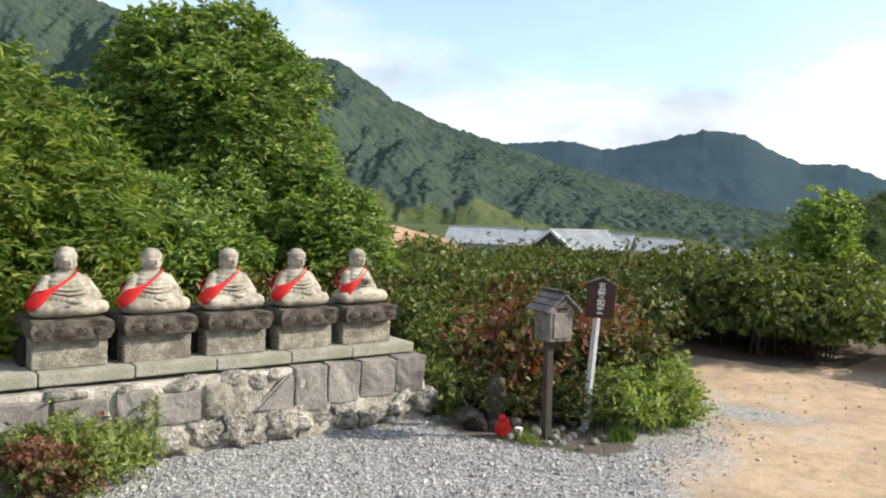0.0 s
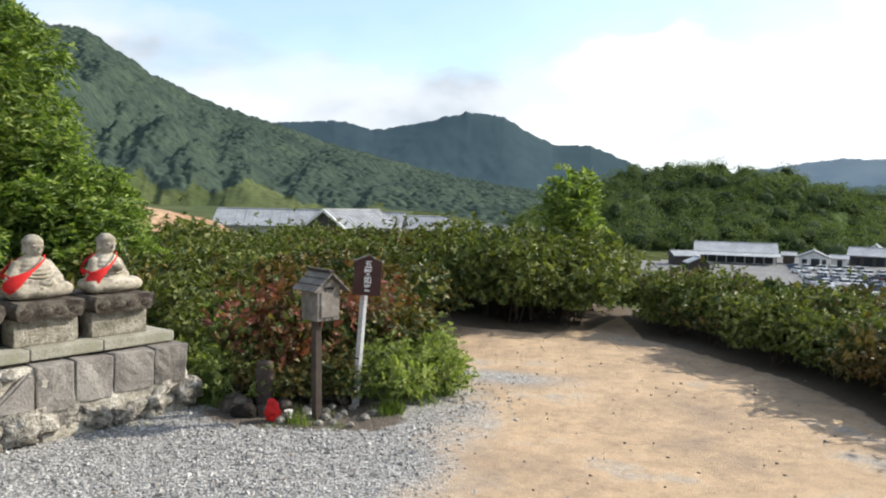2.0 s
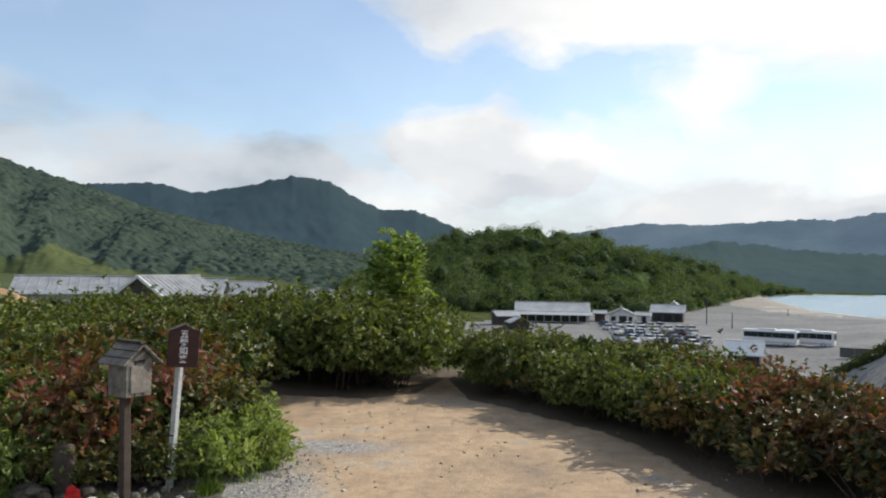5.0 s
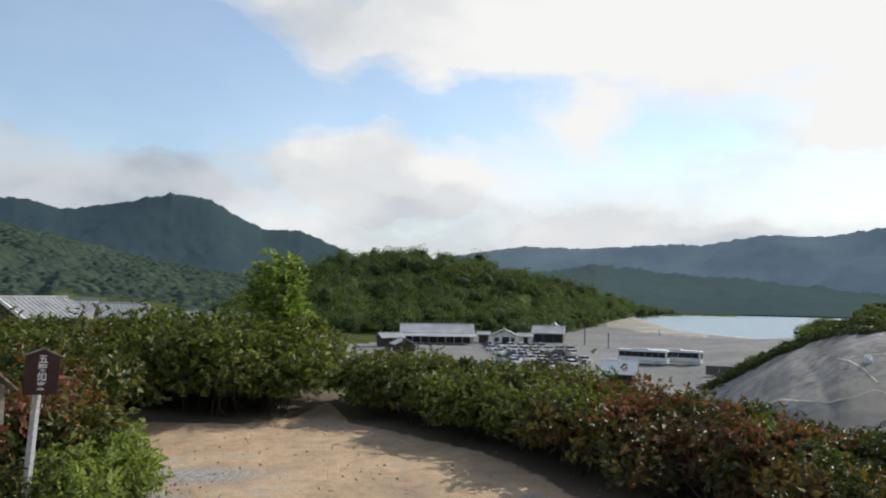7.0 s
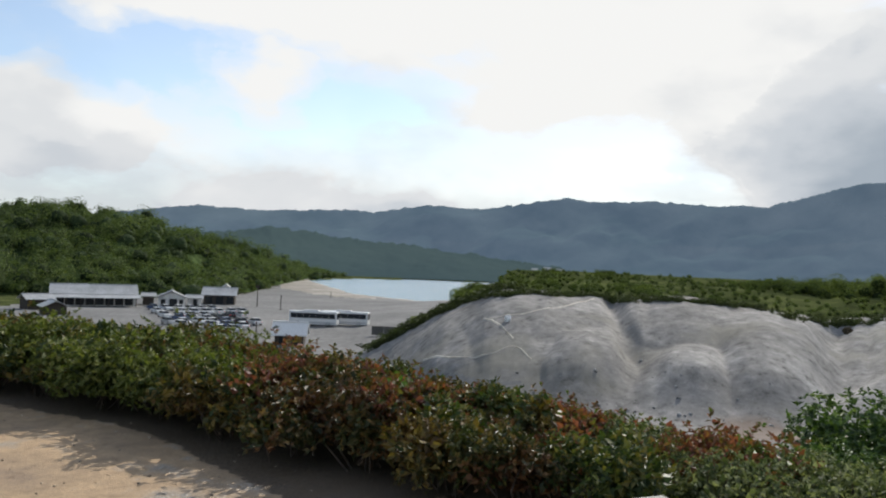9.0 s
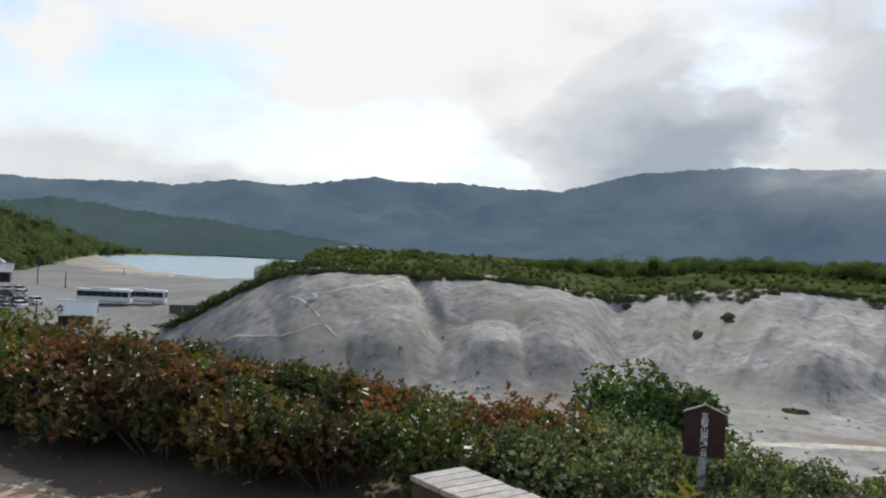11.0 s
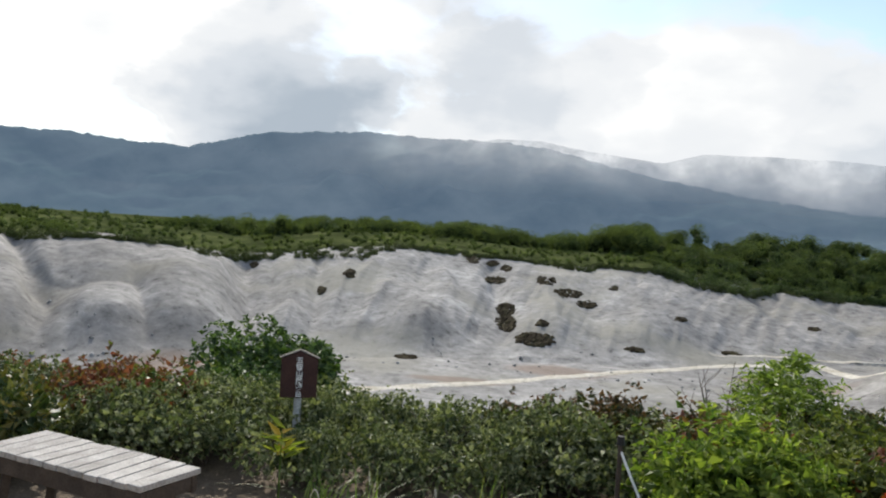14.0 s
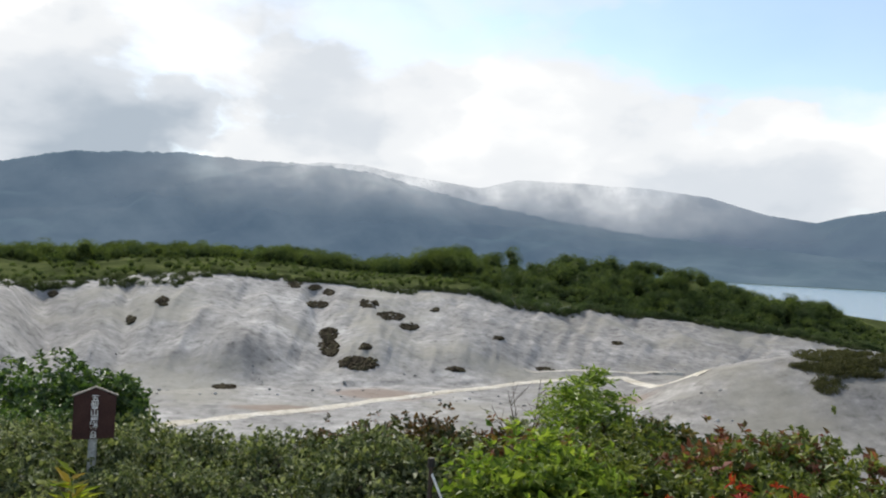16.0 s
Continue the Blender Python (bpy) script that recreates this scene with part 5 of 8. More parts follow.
def retaining_wall():
    wall = thing("retaining_wall", "rubble and block stone retaining wall with a concrete coping", "wall", WALL)
    r = np.random.default_rng(11)
    body = box((3.9, 1.02, 0.62), (-2.05, 0.520, 0.22), 0.02)
    bmesh.ops.subdivide_edges(body, edges=body.edges[:], cuts=22, use_grid_fill=True)
    for v in body.verts:
        v.co += Vector((0, 0.05, 0)) * noise.noise(v.co * 6) + Vector((0, 0.02, 0)) * noise.noise(v.co * 17) + Vector((0, 0.05 * v.co.z - 0.012, 0))
    part("mortar_bed", body, MAT["mortar"], wall, "pale crumbling mortar", smooth=True)
    blocks = [(0.13, 0.42, 0.25, 0.54), (0.43, 0.76, 0.24, 0.53), (0.78, 1.06, 0.23, 0.53), (1.08, 1.35, 0.21, 0.53), (2.10, 2.40, 0.24, 0.44),
              (2.42, 2.66, 0.21, 0.48), (2.72, 3.05, 0.22, 0.46), (3.08, 3.42, 0.22, 0.48), (3.45, 3.80, 0.22, 0.47)]
    for k, (s0, s1, z0, z1) in enumerate(blocks):
        b = rough_block((s1 - s0 + 0.006, 0.2, z1 - z0 + 0.02), k * 3.3)
        part("stone", b, MAT["block"], wall, m=pose(-(s0 + s1) / 2, 0.088 + r.normal() * 0.006, (z0 + z1) / 2, r.normal() * 1, r.normal() * 2, r.normal() * 1.5), smooth=False)
    wedge = prism([(-1.72, 0.235), (-1.37, 0.225), (-1.365, 0.50), (-1.42, 0.505)], 0.16)
    bmesh.ops.bevel(wedge, geom=wedge.edges[:], offset=0.02, segments=2, affect="EDGES")
    part("stone", wedge, MAT["block"], wall, "slanting wedge of grey stone", m=pose(0, 0.06, 0))
    big = lump((0.33, 0.2, 0.25), rough=0.12, freq=8, level=4, square=0.85, seed=41)
    part("stone", big, MAT["pier"], wall, "pale rounded stone", m=pose(-1.91, 0.08, 0.36), smooth=True)
    for k, (s, z, w, h) in enumerate([(1.66, 0.46, 0.2, 0.14), (1.52, 0.50, 0.14, 0.09), (1.83, 0.50, 0.26, 0.10), (2.22, 0.49, 0.3, 0.10), (2.6, 0.5, 0.2, 0.08), (3.0, 0.5, 0.3, 0.09)]):
        part("cobble", lump((w, 0.17, h), rough=0.3, freq=11, level=3, square=0.2, seed=60 + k), MAT["rubble"], wall, m=pose(-s, 0.07, z, 0, r.normal() * 8, 0), smooth=True)
    s = -0.02
    k = 0
    while s < 3.5:
        w = r.uniform(0.19, 0.42)
        h = r.uniform(0.13, 0.23)
        rock = lump((w * 1.08, 0.26, h * 1.2), rough=0.5, freq=14, level=3, square=0.55, seed=100 + k * 2.1)
        part("rock", rock, MAT["rubble"], wall, m=pose(-(s + w / 2), 0.075 + r.normal() * 0.02, 0.02 + h / 2 + r.uniform(0, 0.04), r.normal() * 8, r.normal() * 14, r.normal() * 12), smooth=True)
        if r.random() < 0.55:
            small = lump((r.uniform(0.07, 0.13), 0.12, r.uniform(0.05, 0.1)), rough=0.4, freq=14, level=2, seed=300 + k)
            part("rock", small, MAT["rubble"], wall, m=pose(-(s + w), 0.02, r.uniform(0.02, 0.2), 0, r.normal() * 20, 0), smooth=True)
        s += w * 0.93
        k += 1
    # the wall's return at its open end
    for k in range(5):
        rock = lump((0.2, r.uniform(0.2, 0.34), r.uniform(0.16, 0.28)), rough=0.35, freq=8, level=3, square=0.3, seed=400 + k)
        part("rock", rock, MAT["rubble"], wall, m=pose(-0.10 + r.normal() * 0.02, 0.2 + 0.18 * k, 0.12 + 0.16 * (k % 2), 0, 0, r.normal() * 15), smooth=True)
    lengths = [0.62, 0.55, 0.60, 0.58, 0.60, 0.62]
    x = 0.17
    for w in lengths:
        slab = box((w - 0.008, 0.84, 0.085), (0, 0, 0), 0.012, segments=2)
        part("coping_slab", slab, MAT["concrete"], wall, "stained concrete slab", m=pose(-(x + w / 2), 0.52 + r.normal() * 0.004, 0.602 + r.normal() * 0.002))
        x += w


retaining_wall()


def pedestal(k, s):
    ob = thing("statue_pedestal", "stone pier under a dark weathered slab with carved petals", "pedestal", WALL @ pose(-s, 0.42, 0.644), "pedestals on the terrace wall")
    r = np.random.default_rng(500 + k)
    b = box((0.47, 0.42, 0.196), (0, 0, 0.098), 0.012, segments=2)
    bmesh.ops.subdivide_edges(b, edges=b.edges[:], cuts=3, use_grid_fill=True)
    for v in b.verts:
        v.co += v.co.normalized() * 0.006 * noise.noise(v.co * 14 + Vector((k, 0, 0)))
    part("pier", b, MAT["pier"], ob, "pale lichened stone pier")
    # block coloured near black to paint the shade of the gap
    part("back_block", box((0.56, 0.16, 0.19), (0, 0.04, 0.096), 0.01), MAT["near_black"], ob, "block set back between the piers, gap shade put into its colour")
    prof = [(-0.30, 0.0), (-0.315, 0.02), (-0.335, 0.07), (-0.33, 0.105), (-0.31, 0.125), (0.31, 0.125), (0.33, 0.105), (0.335, 0.07), (0.315, 0.02), (0.30, 0.0)]
    prof = [(p[0] * 0.77, p[1]) for p in prof]
    slab = prism(prof, 0.60)
    for v in slab.verts:
        v.co.y *= 0.90 + 0.9 * v.co.z if v.co.z < 0.1 else 1.0
    bmesh.ops.subdivide_edges(slab, edges=[e for e in slab.edges if e.calc_length() > 0.15], cuts=9, use_grid_fill=True)
    for v in slab.verts:
        v.co += Vector((1, 1, 0.6)) * 0.010 * noise.noise(v.co * 12 + Vector((k * 3, 0, 0)))
    slab_ob = part("slab", slab, MAT["slab"], ob, "dark weathered slab", m=pose(0, 0.0, 0.197))
    for j in range(4):
        part("petal", lump((0.115, 0.018, 0.075), rough=0.12, freq=9, level=2, seed=k * 7 + j), MAT["slab"], slab_ob, m=pose(-0.177 + 0.118 * j, -0.281, 0.056, 14, 0, r.normal() * 4), smooth=True)
    for j in range(3):
        part("petal", lump((0.018, 0.115, 0.075), rough=0.12, freq=9, level=2, seed=k * 9 + j), MAT["slab"], slab_ob, m=pose(-0.250, -0.16 + 0.15 * j, 0.058), smooth=True)


def seated_statue(k, s, slim=False):
    bm = bmesh.new()
    sd = k * 5.7
    wide = 0.86 if slim else 1.0
    # crossed legs
    lump((0.50, 0.34, 0.15), (0, -0.01, 0.068), 0.06, 5, 3, 0.15, sd, bm)
    for side in (-1, 1):
        lump((0.21, 0.18, 0.125), (side * 0.155, -0.06, 0.068), 0.07, 6, 3, 0.12, sd + side, bm)
    # trunk, narrowing to the neck in even steps
    for z, w, t in ((0.11, 0.38, 0.25), (0.15, 0.355, 0.235), (0.19, 0.33, 0.22), (0.225, 0.305, 0.205), (0.255, 0.275, 0.19), (0.280, 0.225, 0.165), (0.300, 0.155, 0.135)):
        lump((w * wide, t, 0.085), (0, 0.03, z), 0.03, 5, 3, 0.12, sd, bm)
    for side in (-1, 1):
        up_arm = Vector((side * 0.120 * wide, 0.03, 0.250))
        elbow = Vector((side * (0.15 if slim else 0.188), 0.0, 0.135))
        palm = Vector((side * 0.02, -0.10, 0.215)) if slim else Vector((side * 0.035, -0.135, 0.125))
        for a, b, r0, r1 in ((up_arm, elbow, 0.046, 0.048), (elbow, palm, 0.042, 0.026)):
            for t in np.linspace(0, 1, 7):
                rr = r0 + (r1 - r0) * t
                lump((rr * 2, rr * 2, rr * 2), a.lerp(b, t), 0.03, 5, 2, 0, sd, bm)
    lump((0.09, 0.06, 0.04), (0, -0.135, 0.215) if slim else (0, -0.15, 0.122), 0.05, 5, 2, 0, sd, bm)
    # neck, egg-shaped head, cap of hair
    lump((0.085, 0.085, 0.09), (0, 0.03, 0.318), 0.0, 5, 2, 0, sd, bm)
    lump((0.128, 0.138, 0.165), (0, 0.012, 0.388), 0.01, 5, 3, 0.05, sd, bm)
    lump((0.144, 0.152, 0.10), (0, 0.022, 0.428), 0.03, 10, 3, 0.08, sd, bm)
    lump((0.105, 0.11, 0.05), (0, 0.024, 0.463 if k != 0 else 0.47), 0.03, 9, 3, 0, sd, bm)
    lump((0.018, 0.026, 0.045), (0, -0.058, 0.384), 0.0, 5, 2, 0, sd, bm)
    lump((0.04, 0.016, 0.010), (0, -0.054, 0.350), 0.0, 5, 2, 0, sd, bm)
    for side in (-1, 1):
        lump((0.018, 0.036, 0.08), (side * 0.068, 0.03, 0.375), 0.0, 5, 2, 0, sd, bm)
        lump((0.045, 0.018, 0.012), (side * 0.030, -0.050, 0.402), 0.0, 5, 2, 0, sd, bm)
    # folds of the robe across the chest and lap
    for j, z in enumerate((0.150, 0.178, 0.206, 0.234)):
        for x in np.linspace(-0.09, 0.09, 7):
            lump((0.045, 0.03, 0.012), (x * wide, -0.085 - 0.02 * (0.24 - z) / 0.09 + 0.05 * (x / 0.12) ** 2 + (0.0 if j < 2 else 0.012 * (j - 1)), z - 0.012 * math.cos(x * 14)), 0.05, 9, 2, 0, sd, bm)
    for side in (-1, 1):
        for t in np.linspace(0, 1, 6):
            lump((0.04, 0.03, 0.012), (side * (0.05 + 0.15 * t), -0.165 + 0.05 * t, 0.095 - 0.03 * t), 0.05, 9, 2, 0, sd, bm)
    me = bpy.data.meshes.new("stone_statue")
    bm.to_mesh(me)
    bm.free()
    me.materials.append(MAT["statue"])
    ob = new("stone_statue", me)
    ob.matrix_world = WALL @ pose(-s, 0.40, 0.964, 0, 0, 8)
    ob.scale = (1.0, 1.0, 0.965)
    solid = ob.modifiers.new("one body", "REMESH")
    solid.mode, solid.voxel_size, solid.use_smooth_shade = "VOXEL", 0.0055, True
    soft = ob.modifiers.new("worn", "SMOOTH")
    soft.factor, soft.iterations = 0.5, 2
    tagged(ob, ("pale stone figure seated cross-legged with joined palms" if slim else "pale weathered stone figure seated cross-legged on a pedestal"), "statue", "seated statues on the terrace")
    # the cloth over one shoulder
    way_pts = [(0.066, 0.045, 0.318, 0.008), (0.052, -0.035, 0.312, 0.009), (0.015, -0.088, 0.288, 0.011), (-0.045, -0.112, 0.250, 0.013), (-0.105, -0.128, 0.213, 0.020),
               (-0.165, -0.132, 0.180, 0.045), (-0.215, -0.112, 0.145, 0.085), (-0.250, -0.09, 0.105, 0.090), (-0.272, -0.075, 0.07, 0.06)]
    back_pts = [(0.066, 0.045, 0.318, 0.018), (0.02, 0.13, 0.300, 0.02), (-0.08, 0.155, 0.245, 0.025), (-0.19, 0.10, 0.18, 0.035), (-0.215, -0.04, 0.140, 0.05)]
    cloth = bmesh.new()
    for pts in (way_pts, back_pts):
        rows = []
        n = len(pts)
        for i, (x, y, z, w) in enumerate(pts):
            nx, ny, nz, _ = pts[min(i + 1, n - 1)]
            px, py, pz, _ = pts[max(i - 1, 0)]
            run = Vector((nx - px, ny - py, nz - pz)).normalized()
            out = Vector((x, y - 0.03, 0)).normalized()
            side = run.cross(out).normalized()
            row = []
            for j in range(5):
                f = j / 4 - 0.5
                q = Vector((x * wide if slim else x, y, z)) + side * w * f * 1.1 + out * ((0.004 + 0.10 * w) * math.sin(j * 2.9 + i * 1.7 + k) + 0.005)
                row.append(cloth.verts.new(q))
            rows.append(row)
        for a, b in zip(rows, rows[1:]):
            for j in range(4):
                cloth.faces.new((a[j], a[j + 1], b[j + 1], b[j]))
    bmesh.ops.recalc_face_normals(cloth, faces=cloth.faces[:])
    me = bpy.data.meshes.new("cloth_sash")
    cloth.to_mesh(me)
    cloth.free()
    me.materials.append(MAT["red"])
    me.polygons.foreach_set("use_smooth", np.full(len(me.polygons), True))
    sash = new("cloth_sash", me)
    sash.matrix_world = WALL @ pose(-s, 0.40, 0.968, 0, 0, 8)
    thick = sash.modifiers.new("cloth", "SOLIDIFY")
    thick.thickness, thick.offset = 0.003, 1
    tagged(sash, "bright red cloth sash tied over one shoulder of a statue", "sash", "red sashes on the statues")


for number, place in enumerate((2.895, 2.32, 1.735, 1.155, 0.575)):
    pedestal(number, place + 0.01)
    seated_statue(number, place, number == 4)


# ---------------------------------------------------------------- signs, offering box
def lettering(name, text, size, parent, m, gap):
    """White upright writing, one letter under another."""
    for k, letter in enumerate(text):
        curve = bpy.data.curves.new(name, "FONT")
        curve.body, curve.size, curve.align_x, curve.align_y, curve.extrude = letter, size, "CENTER", "CENTER", 0.0012
        curve.offset = 0.001
        curve.materials.append(MAT["white"])
        ob = new(name, curve)
        ob.parent = parent
        ob.matrix_basis = m @ pose(0, 0, -gap * k, 90, 0, 0)


def name_sign(label, m, wide, high, base, text, size, gap, post, post_label, post_mat, lean=0.0):
    ob = thing("wooden_sign", label, "sign", m)
    prof = [(-wide / 2, 0), (wide / 2, 0), (wide / 2, high * 0.84), (0, high), (-wide / 2, high * 0.84)]
    b = prism(prof, 0.03)
    bmesh.ops.bevel(b, geom=b.edges[:], offset=0.003, segments=1, affect="EDGES")
    tilt = pose(0, 0, base, 0, lean, 0)
    board = part("board", b, MAT["sign_brown"], ob, "dark brown painted board", tilt)
    for side in (-1, 1):
        ln = math.hypot(wide / 2, high * 0.16)
        strip = box((ln + 0.02, 0.046, 0.007), (0, 0, 0), 0.002)
        ang = math.degrees(math.atan2(high * 0.16, wide / 2))
        part("cap_strip", strip, MAT["old_wood"], board, "worn pale wooden edging", pose(side * (wide / 4 + 0.003), 0, high * 0.92 + 0.008, 0, side * ang, 0))
    lettering("writing", text, size, board, pose(0, -0.0175, high * 0.86 - size * 0.42), gap)
    part("post", post, post_mat, ob, post_label)
    return ob


post_1 = rod((-0.085, 0.035, -0.25), (0.0, 0.035, 1.20), 0.031, 0.031, 4)
sign_1 = name_sign("brown wooden sign with white writing on a leaning post", pose(-1.42, 6.40, 0.0, 0, 0, 20), 0.235, 0.335, 0.945, "五智如来", 0.068, 0.066, post_1,
                   "pale weathered square post", MAT["pale_metal"], 3.0)
for h in (0.14, 0.40):
    part("band", rod((-0.079 + h * 0.058, 0.035, h), (-0.078 + h * 0.058, 0.035, h + 0.012), 0.034, 0.034, 4), MAT["dark_wood"], sign_1.children[1], "dark strap")
post_2 = rod((0, 0.04, -0.75), (0, 0.04, 0.62), 0.028, 0.028, 12)
name_sign("dark brown wooden sign with white writing above the hedge", pose(5.651, 1.936, 0.02, 0, 0, -67), 0.265, 0.342, 0.435, "五智山展望台", 0.052, 0.049, post_2, "grey steel post",
          MAT["pale_metal"], 0.0)


def offering_box():
    ob = thing("offering_box", "weathered wooden offering box with a gabled roof on a post", "box", pose(-1.685, 5.94, 0, 0, 0, 50))
    part("post", box((0.062, 0.062, 1.15), (0.0, 0.03, 0.275), 0.006), MAT["dark_wood"], ob, "dark damp square post", pose(0, 0, 0, 0, -1.2, 0))
    house = prism([(-0.105, 0.80), (0.105, 0.80), (0.105, 1.06), (0, 1.155), (-0.105, 1.06)], 0.22)
    bmesh.ops.bevel(house, geom=house.edges[:], offset=0.004, segments=1, affect="EDGES")
    case = part("case", house, MAT["old_wood"], ob, "grey board case")
    for x in (-0.035, 0.035):
        part("batten", box((0.006, 0.006, 0.24), (x, -0.112, 0.925)), MAT["dark_wood"], case)
    part("slot", box((0.085, 0.012, 0.018), (0, -0.1115, 1.055), 0.003), MAT["slate"], case, "black coin slot")
    part("frame", box((0.15, 0.014, 0.2), (0, -0.1125, 0.925), 0.004), MAT["old_wood"], case, "paler front board")
    for side in (-1, 1):
        for row in range(3):
            f = (row + 0.5) / 3
            x, z = side * 0.165 * f, 1.17 - 0.145 * f
            part("roof_board", box((0.062, 0.32, 0.014), (x, 0, z + 0.006), 0.002, Euler((0, side * radians(41), 0)).to_matrix()), MAT["old_wood"], case)
    part("ridge_cap", box((0.05, 0.30, 0.022), (0, 0, 1.19), 0.005), MAT["dark_wood"], case, "dark ridge board")


offering_box()


def small_shrine():
    me_b = lump((0.15, 0.13, 0.42), (0, 0, 0.18), 0.08, 9, 3, 0.7, 3.0)
    lump((0.13, 0.11, 0.10), (0, 0, 0.37), 0.08, 9, 3, 0.6, 5.0, me_b)
    me = bpy.data.meshes.new("small_statue")
    me_b.to_mesh(me)
    me_b.free()
    # dark stone, with the figure's shade painted into the colour as well
    me.materials.append(MAT["dark_wood"])
    me.polygons.foreach_set("use_smooth", np.full(len(me.polygons), True))
    ob = tagged(new("small_statue", me), "small dark stone figure with shade put into its colour", "statue")
    ob.matrix_world = pose(-2.22, 6.2, -0.03)
    bib_b = lump((0.125, 0.10, 0.16), (0, 0, 0.075), 0.24, 26, 4, 0.0, 9.0)
    lump((0.075, 0.06, 0.08), (-0.01, -0.01, 0.15), 0.25, 30, 3, 0.0, 2.0, bib_b)
    me = bpy.data.meshes.new("red_bib")
    bib_b.to_mesh(me)
    bib_b.free()
    me.materials.append(MAT["red"])
    me.polygons.foreach_set("use_smooth", np.full(len(me.polygons), True))
    cloth = tagged(new("red_bib", me), "crumpled bright red cloth at the foot of a small figure", "cloth")
    cloth.matrix_world = pose(-2.03, 5.84, -0.01, 0, 0, 20)
    scarf = tagged(new("red_scarf", bpy.data.meshes.new("red_scarf")), "faded red scarf round a small stone figure", "cloth")
    sc = lump((0.145, 0.125, 0.045), (0, 0, 0), 0.2, 12, 3, 0.1, 4.0)
    sc.to_mesh(scarf.data)
    sc.free()
    scarf.data.materials.append(MAT["red"])
    scarf.matrix_world = pose(-2.22, 6.2, 0.24)
    for k, (x, y, w, h) in enumerate(((-2.42, 6.08, 0.26, 0.18), (-2.30, 5.93, 0.20, 0.13), (-2.14, 6.0, 0.16, 0.11), (-2.52, 6.25, 0.24, 0.22), (-2.05, 6.18, 0.18, 0.12))):
        b = lump((w, w * 0.8, h), (0, 0, 0), 0.35, 11, 3, 0.25, 50 + k)
        me = bpy.data.meshes.new("dark_rock")
        b.to_mesh(me)
        b.free()
        me.materials.append(MAT["near_black"] if k % 2 else MAT["slab"])
        st = tagged(new("dark_rock", me), "dark rock at the foot of the small figure", "rock", "rocks round the small figure")
        st.matrix_world = pose(x, y, float(land(np.array(x), np.array(y))) + h * 0.25)
    r = np.random.default_rng(31)
    for k in range(26):
        x, y = -1.55 + r.normal() * 0.35, 6.1 + r.normal() * 0.22
        b = lump((r.uniform(0.03, 0.09),) * 3, (0, 0, 0), 0.25, 14, 2, 0.1, k)
        me = bpy.data.meshes.new("loose_stone")
        b.to_mesh(me)
        b.free()
        me.materials.append(MAT["rubble"])
        st = tagged(new("loose_stone", me), "loose pale stone lying at the foot of the sign", "stone", "loose stones by the sign")
        st.matrix_world = pose(x, y, float(land(np.array(x), np.array(y))) + 0.008)
    cup = thing("tea_cup", "small white cup set down as an offering", "cup", pose(-1.93, 5.93, 0.0))
    bowl = rod((0, 0, 0), (0, 0, 0.06), 0.026, 0.034, 16)
    part("bowl", bowl, MAT["white"], cup)
    part("foot_ring", rod((0, 0, -0.008), (0, 0, 0.006), 0.018, 0.02, 16), MAT["white"], cup)


small_shrine()


def bench():
    ob = thing("bench", "low wooden bench with bleached cross planks", "bench", pose(3.87, 2.363, float(land(np.array(3.87), np.array(2.36))), 0, 0, 76.5))
    n, long = 12, 1.15
    ob.scale = (1, 1, 1.08)
    r = np.random.default_rng(77)
    for k in range(n):
        w = long / n
        part("plank", box((w - 0.007, 0.40 + r.uniform(-0.008, 0.008), 0.028), (0, 0, 0), 0.003), MAT["bench_top"], ob, m=pose(-long / 2 + (k + 0.5) * w, r.normal() * 0.003, 0.406, r.normal() * 0.5, r.normal() * 0.4, 0))
    for side in (-1, 1):
        part("rail", box((long - 0.02, 0.035, 0.085), (0, side * 0.17, 0.347), 0.004), MAT["dark_wood"], ob, "brown stained rail")
        part("end_rail", box((0.03, 0.30, 0.07), (side * (long / 2 - 0.03), 0, 0.352), 0.004), MAT["dark_wood"], ob)
        for end in (-1, 1):
            foot = Vector((end * (long / 2 - 0.10), side * 0.155, -0.04))
            head = Vector((end * (long / 2 - 0.16), side * 0.145, 0.36))
            part("leg", rod(foot, head, 0.032, 0.032, 4), MAT["dark_wood"], ob)


bench()


def rope_peg():
    ob = thing("rope_post", "short dark iron peg with a slack pale rope", "post", pose(*at(-91.6, 4.62), -0.16))
    part("peg", rod((0, 0, 0), (0, 0, 0.74), 0.016, 0.014, 10), MAT["dark_wood"], ob)
    part("cap", rod((0, 0, 0.73), (0, 0, 0.78), 0.024, 0.02, 10), MAT["slate"], ob, "black cap")
    b = bmesh.new()
    last = Vector((0, 0, 0.70))
    tip = Vector((-0.38, -0.34, 0.12))
    for k in range(1, 9):
        t = k / 8
        p = Vector((0, 0, 0.70)).lerp(tip, t) - Vector((0, 0, 0.03 * math.sin(math.pi * t)))
        rod(last, p, 0.008, 0.008, 6, b)
        last = p
    part("rope", b, MAT["white"], ob, "pale slack rope")


rope_peg()

# ---------------------------------------------------------------- buildings and vehicles below
MAT["tin"] = grained("pale_metal_roof", [(0.30, 0.305, 0.30), (0.40, 0.405, 0.40), (0.50, 0.505, 0.50)], 0.3, 3.0, 0.45, 0.1, 0.02, 0.2, 0.5)
MAT["grey_tile"] = grained("grey_roof_tile", [(0.17, 0.18, 0.19), (0.26, 0.27, 0.28), (0.33, 0.34, 0.35)], 0.6, 5.0, 0.6, 0.3, 0.03, 0.0, 0.5)
MAT["plaster"] = plain("white_plaster", (0.66, 0.65, 0.62), 0.85, scale=0.8)
